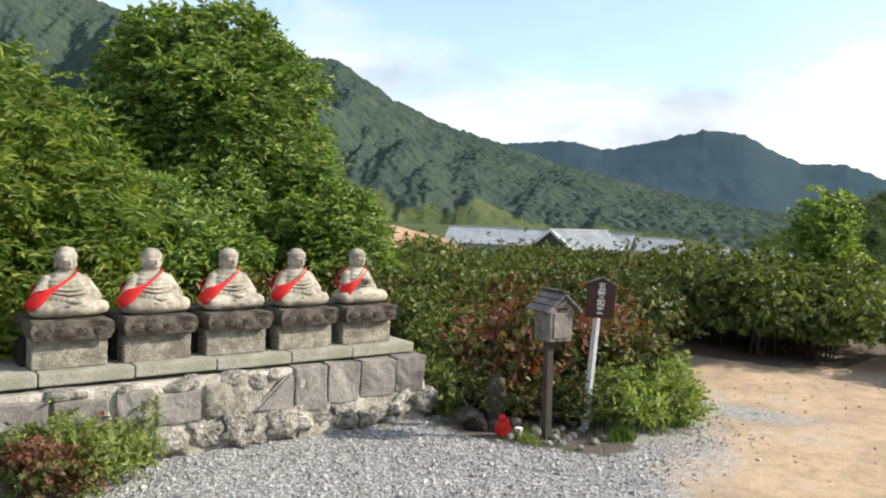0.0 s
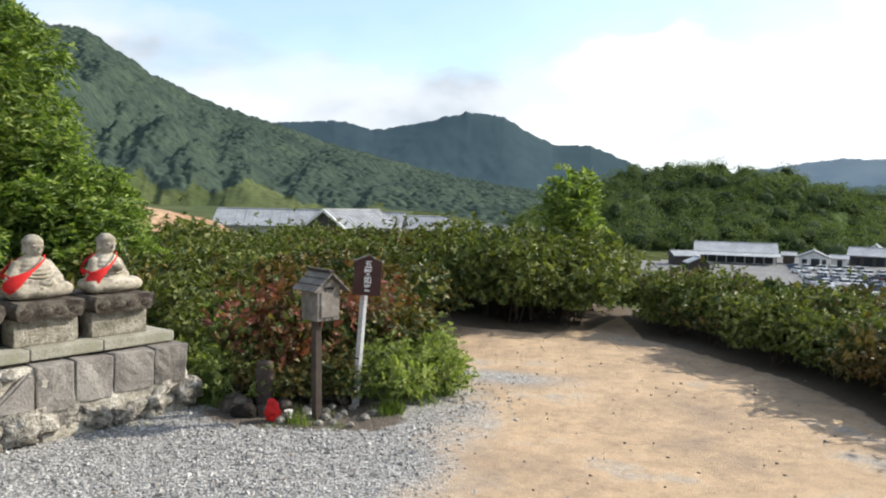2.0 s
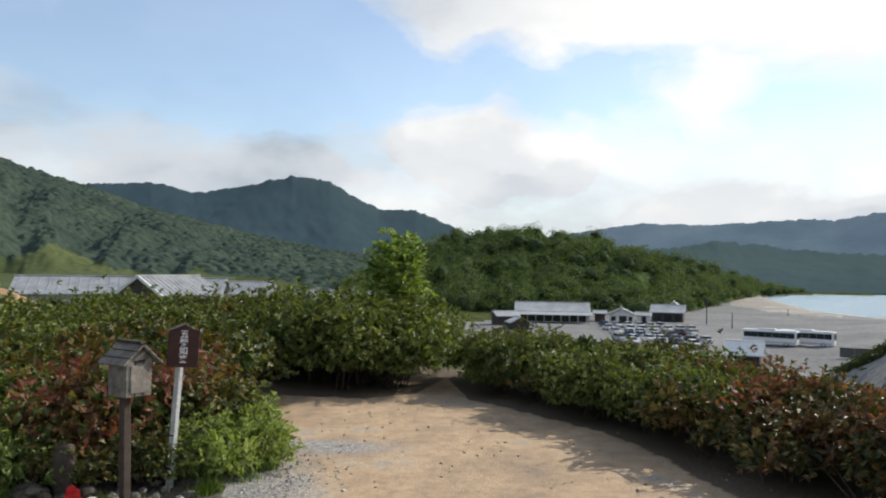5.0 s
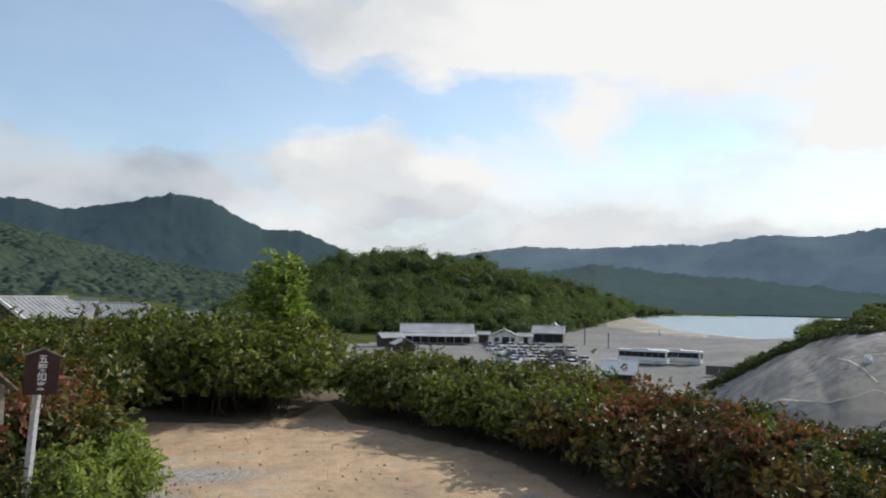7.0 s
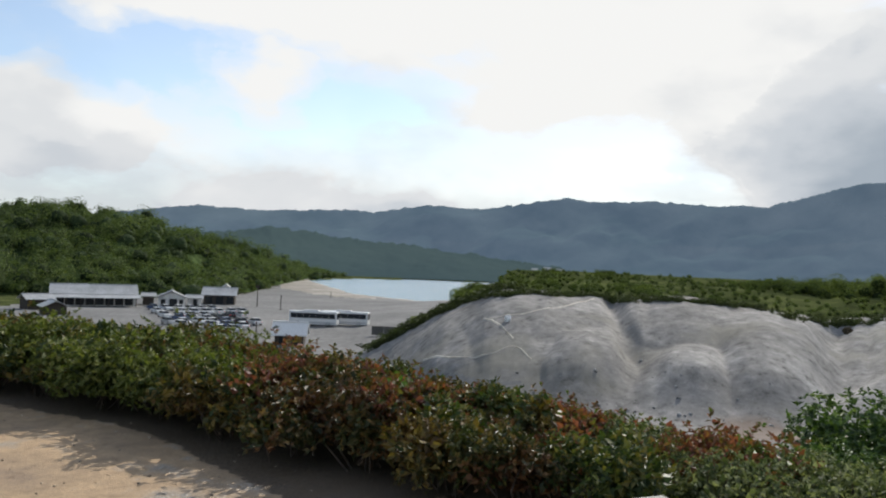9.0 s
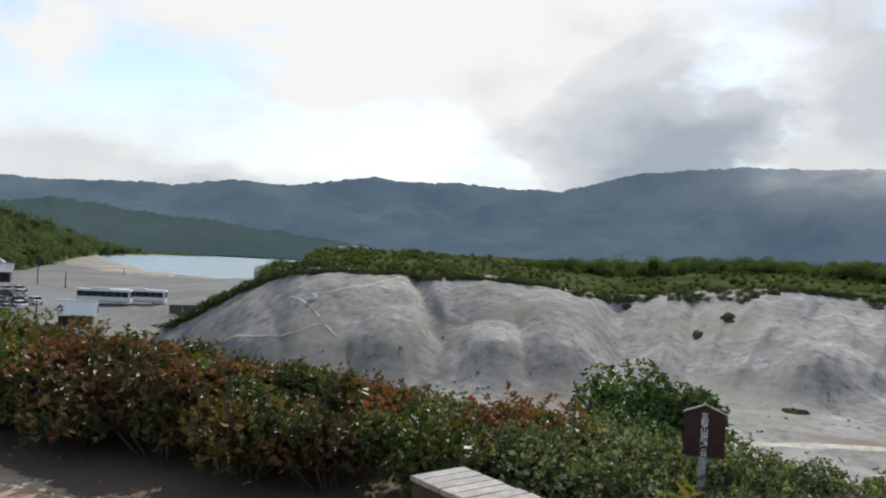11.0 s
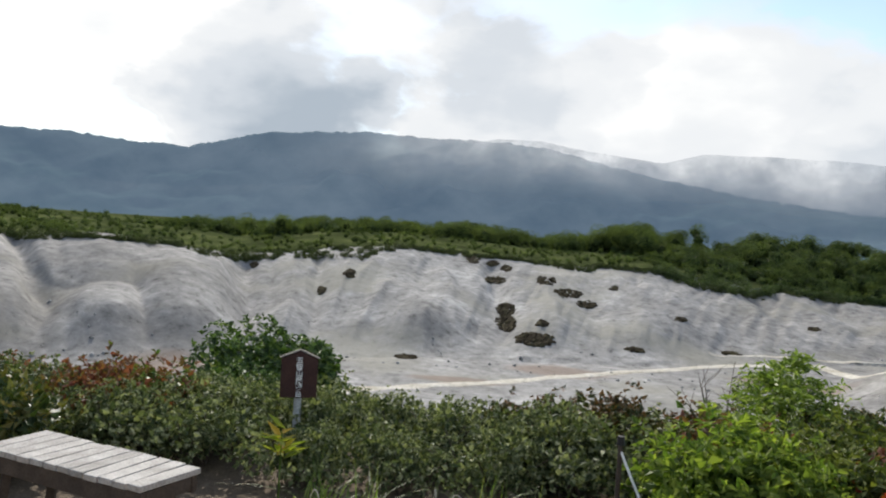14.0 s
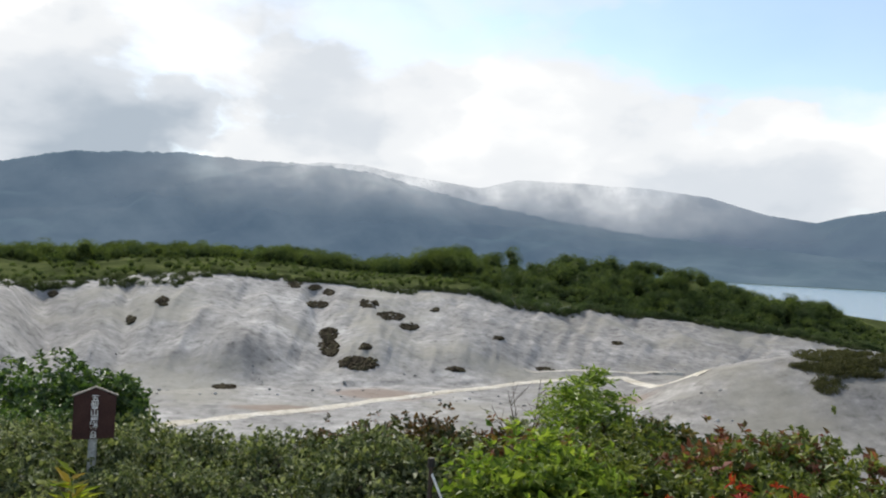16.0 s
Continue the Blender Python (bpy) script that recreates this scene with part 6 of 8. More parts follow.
MAT["timber"] = plain("dark_timber", (0.05, 0.04, 0.032), 0.8, scale=2.0)
MAT["glass"] = plain("dark_glass", (0.02, 0.025, 0.03), 0.12, 0.0, 0.25, scale=2.0, relief=0.0)
MAT["tyre"] = plain("tyre_rubber", (0.025, 0.025, 0.025), 0.85)
MAT["chrome"] = plain("wheel_alloy", (0.55, 0.55, 0.56), 0.35, 0.7)
MAT["lamp_glass"] = plain("lamp_glass", (0.7, 0.7, 0.68), 0.2)
PAINTS = {"white": plain("white_car_paint", (0.75, 0.75, 0.74), 0.25, vary=0.02), "silver": plain("silver_car_paint", (0.45, 0.46, 0.47), 0.3, 0.4, vary=0.03),
          "black": plain("black_car_paint", (0.025, 0.026, 0.03), 0.2, vary=0.05), "blue": plain("blue_car_paint", (0.05, 0.09, 0.2), 0.25, vary=0.05)}


def gable_house(name, label, category, turn, far, wide, deep, wall_h, roof_h, roof_mat, wall_mat, z=None, spin=0.0, eave=0.6, ridge_along="x", openings=(), group=""):
    """A plain building that faces the camera with its long side (ridge along x) or its gable (ridge along y)."""
    x, y = at(turn, far)
    z = float(land(np.array(x), np.array(y))) if z is None else z
    ob = thing(name, label, category, pose(x, y, z - 0.1, 0, 0, turn + spin), group)
    body = part("walls", box((wide, deep, wall_h), (0, 0, wall_h / 2), 0.03), wall_mat, ob)
    if ridge_along == "x":
        half, run = deep / 2 + eave, wide + 2 * eave
        slope = [(-half, wall_h - 0.1), (0, wall_h + roof_h), (half, wall_h - 0.1)]
        for side in (0, 1):
            a, b = (slope[0], slope[1]) if side == 0 else (slope[1], slope[2])
            part("roof", prism([a, b, (b[0], b[1] + 0.18), (a[0], a[1] + 0.18)], run, axis="x"), roof_mat, ob)
        tri = prism([(-deep / 2, wall_h - 0.02), (deep / 2, wall_h - 0.02), (0, wall_h + roof_h * 0.9)], wide * 0.985, axis="x")
    else:
        half, run = wide / 2 + eave, deep + 2 * eave
        slope = [(-half, wall_h - 0.1), (0, wall_h + roof_h), (half, wall_h - 0.1)]
        for side in (0, 1):
            a, b = (slope[0], slope[1]) if side == 0 else (slope[1], slope[2])
            part("roof", prism([a, b, (b[0], b[1] + 0.18), (a[0], a[1] + 0.18)], run), roof_mat, ob)
        tri = prism([(-wide / 2, wall_h - 0.02), (wide / 2, wall_h - 0.02), (0, wall_h + roof_h * 0.9)], deep * 0.985)
    part("gable", tri, wall_mat, ob)
    cap = box((run, 0.4, 0.3), (0, 0, wall_h + roof_h + 0.16), 0.06) if ridge_along == "x" else box((0.4, run, 0.3), (0, 0, wall_h + roof_h + 0.16), 0.06)
    part("ridge_cap", cap, roof_mat, ob)
    for kind, ox, oz, ow, oh in openings:
        hole = part(kind, box((ow, 0.16, oh), (ox, -deep / 2 - 0.03, oz + oh / 2), 0.02), MAT["timber"], ob, "dark timber " + kind)
        part("pane", box((ow - 0.2, 0.04, oh - 0.2), (ox, -deep / 2 - 0.12, oz + oh / 2)), MAT["glass"], hole)
    return ob


# souvenir shop with a long two-tier roof
shop = gable_house("shop_building", "long low shop with a pale two-tier metal roof", "building", -13.8, 222, 19.6, 9, 3.0, 2.2, MAT["tin"], MAT["plaster"], spin=2,
                   openings=[("window", -8 + 2.3 * k, 0.3, 2.0, 2.2) for k in range(8)])
part("porch_roof", prism([(-4.5, 2.9), (-8.4, 2.2), (-8.4, 2.35), (-4.5, 3.05)], 21.5, axis="x"), MAT["tin"], shop, "pale lower roof")
for k in range(7):
    part("porch_post", box((0.18, 0.18, 2.3), (-9.6 + 3.2 * k, -8.1, 1.15)), MAT["timber"], shop)
gable_house("small_house", "small white house with a grey gabled roof", "house", -18.7, 222, 6.6, 6, 2.5, 1.6, MAT["grey_tile"], MAT["plaster"], ridge_along="y",
            openings=[("door", 0.4, 0.1, 2.0, 2.1), ("window", -2.1, 0.8, 1.2, 1.2), ("window", 2.4, 0.8, 1.0, 1.2)])
gable_house("small_house", "small grey store beside the car park", "house", -20.2, 226, 3.6, 4, 2.2, 0.7, MAT["tin"], MAT["plaster"], openings=[("door", 0.2, 0.1, 1.2, 1.9)])
gable_house("rest_house", "rest house with a pale roof and dark open front", "building", -21.9, 236, 8.6, 8, 2.8, 1.9, MAT["tin"], MAT["timber"], spin=-4,
            openings=[("window", -2.8, 0.4, 2.2, 2.0), ("door", 0.2, 0.1, 2.2, 2.3), ("window", 3.0, 0.4, 2.0, 2.0)])
gable_house("rest_house", "pale gable roof behind the rest house", "building", -22.3, 247, 5.4, 7, 3.2, 2.1, MAT["tin"], MAT["plaster"], ridge_along="y")
gable_house("small_house", "low brown shed beside the shop", "house", -17.2, 226, 2.8, 4, 2.4, 0.6, MAT["tin"], MAT["timber"])
gable_house("kiosk", "toll kiosk with a steep white roof", "kiosk", -26.9, 131, 4.6, 3.8, 1.75, 1.8, MAT["white"], MAT["timber"], spin=-6,
            openings=[("window", 0.6, 0.7, 1.6, 0.8), ("door", -1.3, 0.1, 0.8, 1.5)])
gable_house("open_shelter", "low shelter with a pale sloping roof beside the shop", "building", -10.4, 205, 5.5, 5, 2.4, 1.0, MAT["tin"], MAT["timber"], spin=20)
gable_house("small_house", "small house with a pale ridge roof behind the shrubs", "house", -11.4, 188, 4.4, 4, 1.8, 1.2, MAT["tin"], MAT["timber"], ridge_along="y", spin=15)

# temple roofs in front of the mountain
TEMPLE = "temple halls"


def tiled_hall(turn, far, wide, deep, top_tilt, roof_h, label, ridge_along="x", spin=0.0):
    top = EYE + far * math.tan(radians(top_tilt))
    x, y = at(turn, far)
    low = float(land(np.array(x), np.array(y)))
    wall_h = top - low - roof_h - 0.3
    ob = gable_house("temple_hall", label, "temple", turn, far, wide, deep, wall_h, roof_h, MAT["grey_tile"], MAT["plaster"], low, spin, 1.2, ridge_along,
                     [("window", (k - 1) * wide * 0.28, wall_h - 2.2, wide * 0.16, 1.5) for k in range(3)], TEMPLE)
    for side in (-1, 1):
        if ridge_along == "y":
            half = wide / 2 + 1.2
            board = prism([(side * half, wall_h - 0.15), (0, wall_h + roof_h - 0.05), (0, wall_h + roof_h + 0.30), (side * half, wall_h + 0.2)], 0.25)
            part("bargeboard", board, MAT["plaster"], ob, "white gable edge", pose(0, -deep / 2 - 1.25, 0))
    if ridge_along == "y":
        part("gable_panel", prism([(-wide / 2 - 0.6, wall_h), (wide / 2 + 0.6, wall_h), (0, wall_h + roof_h * 0.95)], 0.2), MAT["timber"], ob, "dark timber gable", pose(0, -deep / 2 - 0.9, 0))
    ribs = 14
    for k in range(ribs):
        f = (k + 0.5) / ribs - 0.5
        if ridge_along == "x":
            half = deep / 2 + 1.2
            part("tile_rib", rod((f * (wide + 2.2), -half, wall_h + 0.1), (f * (wide + 2.2), 0, wall_h + roof_h + 0.2), 0.05, 0.05, 6), MAT["grey_tile"], ob)
        else:
            half = wide / 2 + 1.2
            for side in (-1, 1):
                part("tile_rib", rod((side * half, f * (deep + 2.2), wall_h + 0.1), (0, f * (deep + 2.2), wall_h + roof_h + 0.2), 0.05, 0.05, 6), MAT["grey_tile"], ob)
    return ob


tiled_hall(18.6, 108, 13.5, 9, -0.72, 1.9, "long temple hall under a silver-grey tiled roof", "x", -4)
tiled_hall(13.3, 92, 4.4, 8, -0.62, 2.1, "temple gate with a tiled gable facing the clearing", "y", -38)
tiled_hall(11.4, 104, 4.6, 8, -0.80, 1.7, "temple hall with a grey tiled hip beside the gate", "x", -8)
tiled_hall(8.0, 112, 4.5, 7, -1.0, 1.5, "small temple hall with a grey tiled roof", "x", 10)
tiled_hall(5.4, 92, 5.0, 6, -1.45, 1.3, "low grey tiled roof half hidden by the hedge", "x", -6)
tiled_hall(0.4, 96, 4.5, 6, -1.55, 1.2, "low grey tiled roof half hidden by the hedge", "x", 8)


def car(paint):
    ob = thing("parked_car", paint + " car parked on the gravel", "car", group="cars in the car park")
    low = [(-2.1, 0.32), (2.1, 0.32), (2.18, 0.55), (2.05, 0.84), (1.15, 0.93), (-1.85, 0.98), (-2.16, 0.80), (-2.18, 0.5)]
    b = prism(low, 1.68)
    bmesh.ops.bevel(b, geom=[e for e in b.edges], offset=0.06, segments=2, affect="EDGES")
    body = part("body", b, PAINTS[paint], ob, smooth=False)
    top = prism([(-1.75, 0.95), (1.1, 0.92), (0.35, 1.42), (-1.25, 1.46)], 1.46)
    for v in top.verts:
        if v.co.z > 1.2:
            v.co.y *= 0.82
    part("cabin", top, MAT["glass"], ob, "dark glazed cabin")
    part("roof", box((1.65, 1.2, 0.06), (-0.42, 0, 1.46), 0.02), PAINTS[paint], ob)
    for x in (-1.3, 1.32):
        for side in (-1, 1):
            wheel = part("wheel", rod((x, side * 0.66, 0.32), (x, side * 0.86, 0.32), 0.32, 0.32, 14), MAT["tyre"], ob, "black tyre")
            part("rim", rod((x, side * 0.85, 0.32), (x, side * 0.875, 0.32), 0.19, 0.19, 10), MAT["chrome"], wheel)
    for side in (-1, 1):
        part("headlight", box((0.08, 0.36, 0.14), (2.10, side * 0.58, 0.70), 0.02), MAT["lamp_glass"], body)
        part("tail_light", box((0.06, 0.26, 0.16), (-2.15, side * 0.62, 0.74), 0.02), MAT["red"], body)
    return ob


protos = {p: car(p) for p in PAINTS}
r_cars = np.random.default_rng(5)
first_use = dict(protos)
for far, a0, a1 in ((150, -21.6, -24.4), (157, -19.2, -24.6), (165, -18.6, -24.4), (174, -18.9, -24.6), (184, -18.0, -24.2), (195, -17.6, -23.6), (206, -17.5, -22.0)):
    turn = a0 - r_cars.uniform(0, 0.4)
    while turn > a1:
        if r_cars.random() < 0.82:
            paint = r_cars.choice(["white", "white", "white", "white", "white", "silver", "silver", "black", "blue"])
            x, y = at(turn, far + r_cars.normal() * 0.4)
            m = pose(x, y, float(land(np.array(x), np.array(y))) + 0.02, 0, 0, turn - 90 + 24 + r_cars.choice([0, 180]) + r_cars.normal() * 2)
            if paint in first_use:
                first_use.pop(paint).matrix_basis = m
            else:
                copy_thing(protos[paint], m)
        turn -= math.degrees(2.75 / far)


def coach(turn, far, spin):
    x, y = at(turn, far)
    ob = thing("parked_coach", "white coach with a dark window band parked on the gravel", "bus", pose(x, y, float(land(np.array(x), np.array(y))), 0, 0, turn + spin), "coaches in the car park")
    body = part("body", box((10.2, 2.45, 2.75), (0, 0, 1.72), 0.16, segments=3), PAINTS["white"], ob)
    for side in (-1, 1):
        for k in range(7):
            part("window", box((1.33, 0.05, 1.05), (-4.1 + 1.36 * k, side * 1.225, 2.15), 0.03), MAT["glass"], body)
        part("skirt", box((9.6, 0.04, 0.28), (0, side * 1.23, 0.75), 0.01), PAINTS["silver"], body, "silver stripe")
        for x in (-3.1, 3.2):
            wheel = part("wheel", rod((x, side * 0.95, 0.48), (x, side * 1.24, 0.48), 0.48, 0.48, 16), MAT["tyre"], ob)
            part("rim", rod((x, side * 1.23, 0.48), (x, side * 1.255, 0.48), 0.27, 0.27, 12), MAT["chrome"], wheel)
    for end in (-1, 1):
        part("windscreen", box((0.06, 2.1, 1.2), (end * 5.1, 0, 2.1), 0.02), MAT["glass"], body)
        for side in (-1, 1):
            part("headlight" if end > 0 else "tail_light", box((0.06, 0.4, 0.2), (end * 5.1, side * 0.85, 0.85), 0.02), MAT["lamp_glass"], body)
    part("roof_unit", box((3.2, 1.7, 0.22), (-0.5, 0, 3.18), 0.08), PAINTS["silver"], body)


coach(-28.5, 168, -14)
coach(-30.75, 172, -14)

for turn, far, tall, head in ((-24.45, 228, 5.6, True), (-26.1, 215, 4.0, False), (-24.5, 150, 2.0, False), (-29.6, 300, 2.0, False)):
    x, y = at(turn, far)
    ob = thing("lamp_post" if head else "marker_post", "dark post standing in the car park", "post", pose(x, y, float(land(np.array(x), np.array(y))), 0, 0, turn), "posts in the car park")
    part("pole", rod((0, 0, 0), (0, 0, tall), 0.14, 0.1, 8), MAT["timber"], ob)
    part("board" if head else "cap", box((1.1, 0.2, 0.9) if head else (0.3, 0.3, 0.12), (0, 0, tall), 0.03), MAT["timber"], ob)

# ---------------------------------------------------------------- trees
def compound_spray(r, p, d, length, pairs, leaf):
    """Feather leaves: a bent stalk with leaflets on both sides; returns arrays for leaves()."""
    n = len(p)
    t = np.linspace(0.25, 1.0, pairs)
    side = np.cross(d, np.array([0, 0, 1.0]) + r.normal(size=(n, 3)) * 0.25)
    side /= np.linalg.norm(side, axis=1, keepdims=True) + 1e-9
    up = np.cross(side, d)
    places, axes, normals, size = [], [], [], []
    for k in t:
        c = p + d * (length * k)[:, None] - np.array([0, 0, 1.0]) * (length * 0.45 * k * k)[:, None]
        for s in (-1, 1):
            places.append(c)
            axes.append(side * s + d * 0.55 - np.array([0, 0, 0.25]) + r.normal(size=(n, 3)) * 0.38)
            normals.append(up + r.normal(size=(n, 3)) * 0.6)
            size.append(np.full(n, leaf) * (1.05 - 0.45 * abs(k - 0.55)) * r.uniform(0.8, 1.2, n))
    return np.concatenate(places), np.concatenate(axes), np.concatenate(normals), np.concatenate(size)


def tree(name, label, x, y, tall, crown, seed, mat, sprays, length=0.42, pairs=5, leaf=0.14, lobes=26, trunk=0.11, low=0.25, slim=0.36, lobe=(0.13, 0.2), shell=0.15):
    """A tapered trunk with limbs; each limb carries a cloud of feather leaves."""
    r = np.random.default_rng(seed)
    z = float(land(np.array(x), np.array(y)))
    ob = thing(name, label, "tree", pose(x, y, z - 0.1))
    b = bmesh.new()
    fork = Vector((r.normal() * 0.1, r.normal() * 0.1, tall * low))
    rod((0, 0, -0.2), fork, trunk, trunk * 0.72, 9, b)
    tips = []
    for k in range(lobes):
        ang = k * 2.399 + r.normal() * 0.3
        up = 1 - (k + 0.5) / lobes
        rad = math.sqrt(max(0.02, 1 - (1.75 * up - 0.82) ** 2)) * r.uniform(0.55, 1.0)
        tip = Vector((math.cos(ang) * rad * crown[0] / 2, math.sin(ang) * rad * crown[1] / 2, tall * (low + (0.97 - low) * up)))
        mid = fork.lerp(tip, 0.5) + Vector((r.normal(), r.normal(), 0.6 * abs(r.normal()))) * 0.14 * tall * 0.3
        rod(fork, mid, trunk * 0.42, trunk * 0.24, 6, b)
        rod(mid, tip, trunk * 0.24, trunk * 0.06, 5, b)
        tips.append((mid.lerp(tip, 0.75), tip))
    part("trunk", b, MAT["bark"], ob, "grey-brown bark")
    pos, out = [], []
    per = sprays // lobes
    for mid, tip in tips:
        c = np.array(tip)
        rad = np.array([crown[0], crown[1], tall * 0.55]) * r.uniform(*lobe)
        d = r.normal(size=(per, 3))
        d /= np.linalg.norm(d, axis=1, keepdims=True)
        k = r.uniform(shell, 1, per) ** 0.5
        pos.append(c + d * rad * k[:, None])
        way_out = c - np.array([0, 0, tall * 0.5])
        way_out = way_out / (np.linalg.norm(way_out) + 1e-6)
        out.append(d * 0.8 + way_out * 0.5 + np.array([0, 0, 0.15]))
    pos, out = np.concatenate(pos), np.concatenate(out)
    out /= np.linalg.norm(out, axis=1, keepdims=True)
    ln = length * r.uniform(0.7, 1.25, len(pos))
    p, a, n, size = compound_spray(r, pos, out, ln, pairs, leaf)
    v, f = leaves(p, a, n, size, size * slim)
    me = mesh_of(name + "_crown", v, f, [mat])
    part("crown", me, mat, ob)
    return ob


tree("walnut_tree", "tall green tree with feathery compound leaves behind the statues", *at(41.2, 11.2), 4.25, (3.2, 3.2), 901, G["tree"], 9000, 0.30, 5, 0.125, 44, 0.12, 0.16, 0.36, (0.10, 0.16), 0.4)
tree("walnut_tree", "low spreading green tree with feathery leaves", *at(33.0, 10.2), 2.0, (1.9, 2.0), 902, G["tree"], 2800, 0.30, 5, 0.11, 22, 0.07, 0.15, 0.36, (0.11, 0.17), 0.4)
tree("sumac_tree", "bright green young tree with long feathery leaves", *at(56.5, 7.4), 2.6, (2.3, 2.3), 903, G["lime"], 2200, 0.66, 9, 0.12, 22, 0.06, 0.2, 0.30, (0.10, 0.16), 0.3)
tree("walnut_tree", "green tree filling the bank behind the terrace", *at(47, 9.0), 2.0, (3.2, 2.4), 904, G["tree"], 3600, 0.30, 5, 0.115, 26, 0.07, 0.12, 0.36, (0.10, 0.16), 0.4)
tree("walnut_tree", "tall green tree at the edge of the bank", *at(63, 11.5), 3.6, (3.0, 3.0), 905, G["tree"], 2600, 0.5, 5, 0.17, 30, 0.12, 0.15)
tree("young_tree", "slender young tree with fresh green leaves in the hedge", *at(-2.5, 12.6), 2.30, (0.68, 0.68), 906, G["young"], 330, 0.20, 3, 0.13, 17, 0.022, 0.60, 0.46)
tree("sapling", "feathery green sapling beyond the hedge", *at(-102.6, 6.8), 1.14, (0.66, 0.66), 907, G["young"], 520, 0.26, 6, 0.07, 14, 0.02, 0.3, 0.3)
dark_bush = shrub_kind("broadleaf_bush", "rounded dark green bush with broad leaves on the slope", G["dark"], (1.15, 1.1, 1.75), "bushes on the slope", 301, n=30000, leaf=(0.046, 0.027), lobes=30, whorl=0.9, sprigs=0.0, inner=9000)
note_height(dark_bush)
hedge_run([dark_bush], [(-66.9, 17.6, -0.88), (-65.0, 14.2, -1.05)], 0.0)
lime_bush = shrub_kind("lime_shrub", "bright lime green shrub in the hedge", G["lime"], (0.8, 0.8, 0.75), "bright shrubs in the hedge", 302, n=1700, leaf=(0.06, 0.026), lobes=10, sprigs=0.35, inner=500)
for turn, far, k in ((-99.0, 4.75, 1.1), (-102.5, 4.7, 1.0), (-97.5, 4.5, 0.75), (24.0, 8.2, 0.9), (20.0, 7.6, 0.6)):
    plant(lime_bush, *at(turn, far), k)
scarlet = shrub_kind("scarlet_shrub", "small shrub with scarlet autumn leaves", G["scarlet"], (0.5, 0.5, 0.6), "bright shrubs in the hedge", 303, n=420, leaf=(0.045, 0.02), lobes=8, inner=10)
for turn, far, k in ((-113.5, 4.45, 1.35), (-112.0, 4.3, 1.0), (-115.5, 4.4, 1.3), (-105.5, 5.1, 0.95), (-109.0, 4.3, 0.8), (-110.5, 4.5, 1.1)):
    plant(scarlet, *at(turn, far), k)

# shrubs about the sign, the wall's end and the near left corner
weed_kind = shrub_kind("leafy_weeds", "low mound of light green leafy weeds", G["weeds"], (1.0, 1.0, 0.7), "weeds by the sign", 330, n=2600, leaf=(0.062, 0.022), lobes=16, sprigs=0.3, inner=700)
note_height(weed_kind)
for kind, x, y, k in ((red_kinds[0], -2.25, 7.15, 1.15), (red_kinds[1], -1.95, 7.0, 1.05), (red_kinds[0], -2.0, 7.5, 1.2), (hedge_kinds[1], -1.6, 7.3, 0.9),
                      (weed_kind, -1.15, 6.75, 0.95), (weed_kind, -1.02, 7.0, 0.75), (weed_kind, -2.3, 6.5, 0.7), (weed_kind, -2.85, 6.75, 0.9), (weed_kind, -1.28, 7.05, 0.95), (weed_kind, -1.12, 7.3, 0.62), (weed_kind, -1.4, 6.72, 0.6), (weed_kind, -1.2, 7.45, 0.85),
                      (green_kinds[0], -1.5, 8.1, 0.8), (olive_kinds[2], -1.5, 7.7, 0.75), (green_kinds[0], -3.0, 7.3, 0.75), (green_kinds[1], -2.75, 6.9, 0.5), (green_kinds[0], -3.3, 8.1, 1.0),
                      (green_kinds[1], -2.6, 8.3, 0.95), (weed_kind, -2.62, 6.55, 0.75), (hedge_kinds[0], -2.45, 6.72, 0.6), (hedge_kinds[2], -2.05, 6.62, 0.58), (hedge_kinds[1], -2.38, 6.45, 0.42), (hedge_kinds[3], -1.72, 6.58, 0.5),
                      (olive_kinds[1], -1.6, 6.75, 0.62), (hedge_kinds[1], -2.2, 9.2, 1.15), (green_kinds[0], 0.45, 11.5, 1.15), (green_kinds[1], 0.05, 11.9, 1.0), (hedge_kinds[2], -3.2, 9.4, 1.2), (hedge_kinds[3], -1.9, 10.3, 1.1),
                      (hedge_kinds[1], -2.9, 10.6, 1.2), (hedge_kinds[2], -4.4, 8.6, 1.3), (hedge_kinds[0], -5.0, 7.6, 1.2), (hedge_kinds[3], -5.4, 6.6, 1.2), (hedge_kinds[1], -5.9, 5.6, 1.2), (hedge_kinds[2], -6.2, 4.6, 1.2),
                      (weed_kind, -3.9, 3.45, 0.75), (red_kinds[0], -3.95, 3.05, 0.55), (weed_kind, -4.45, 3.2, 0.8), (red_kinds[1], -4.45, 3.75, 0.6), (weed_kind, -4.15, 3.75, 0.7)):
    plant(kind, x, y, k)


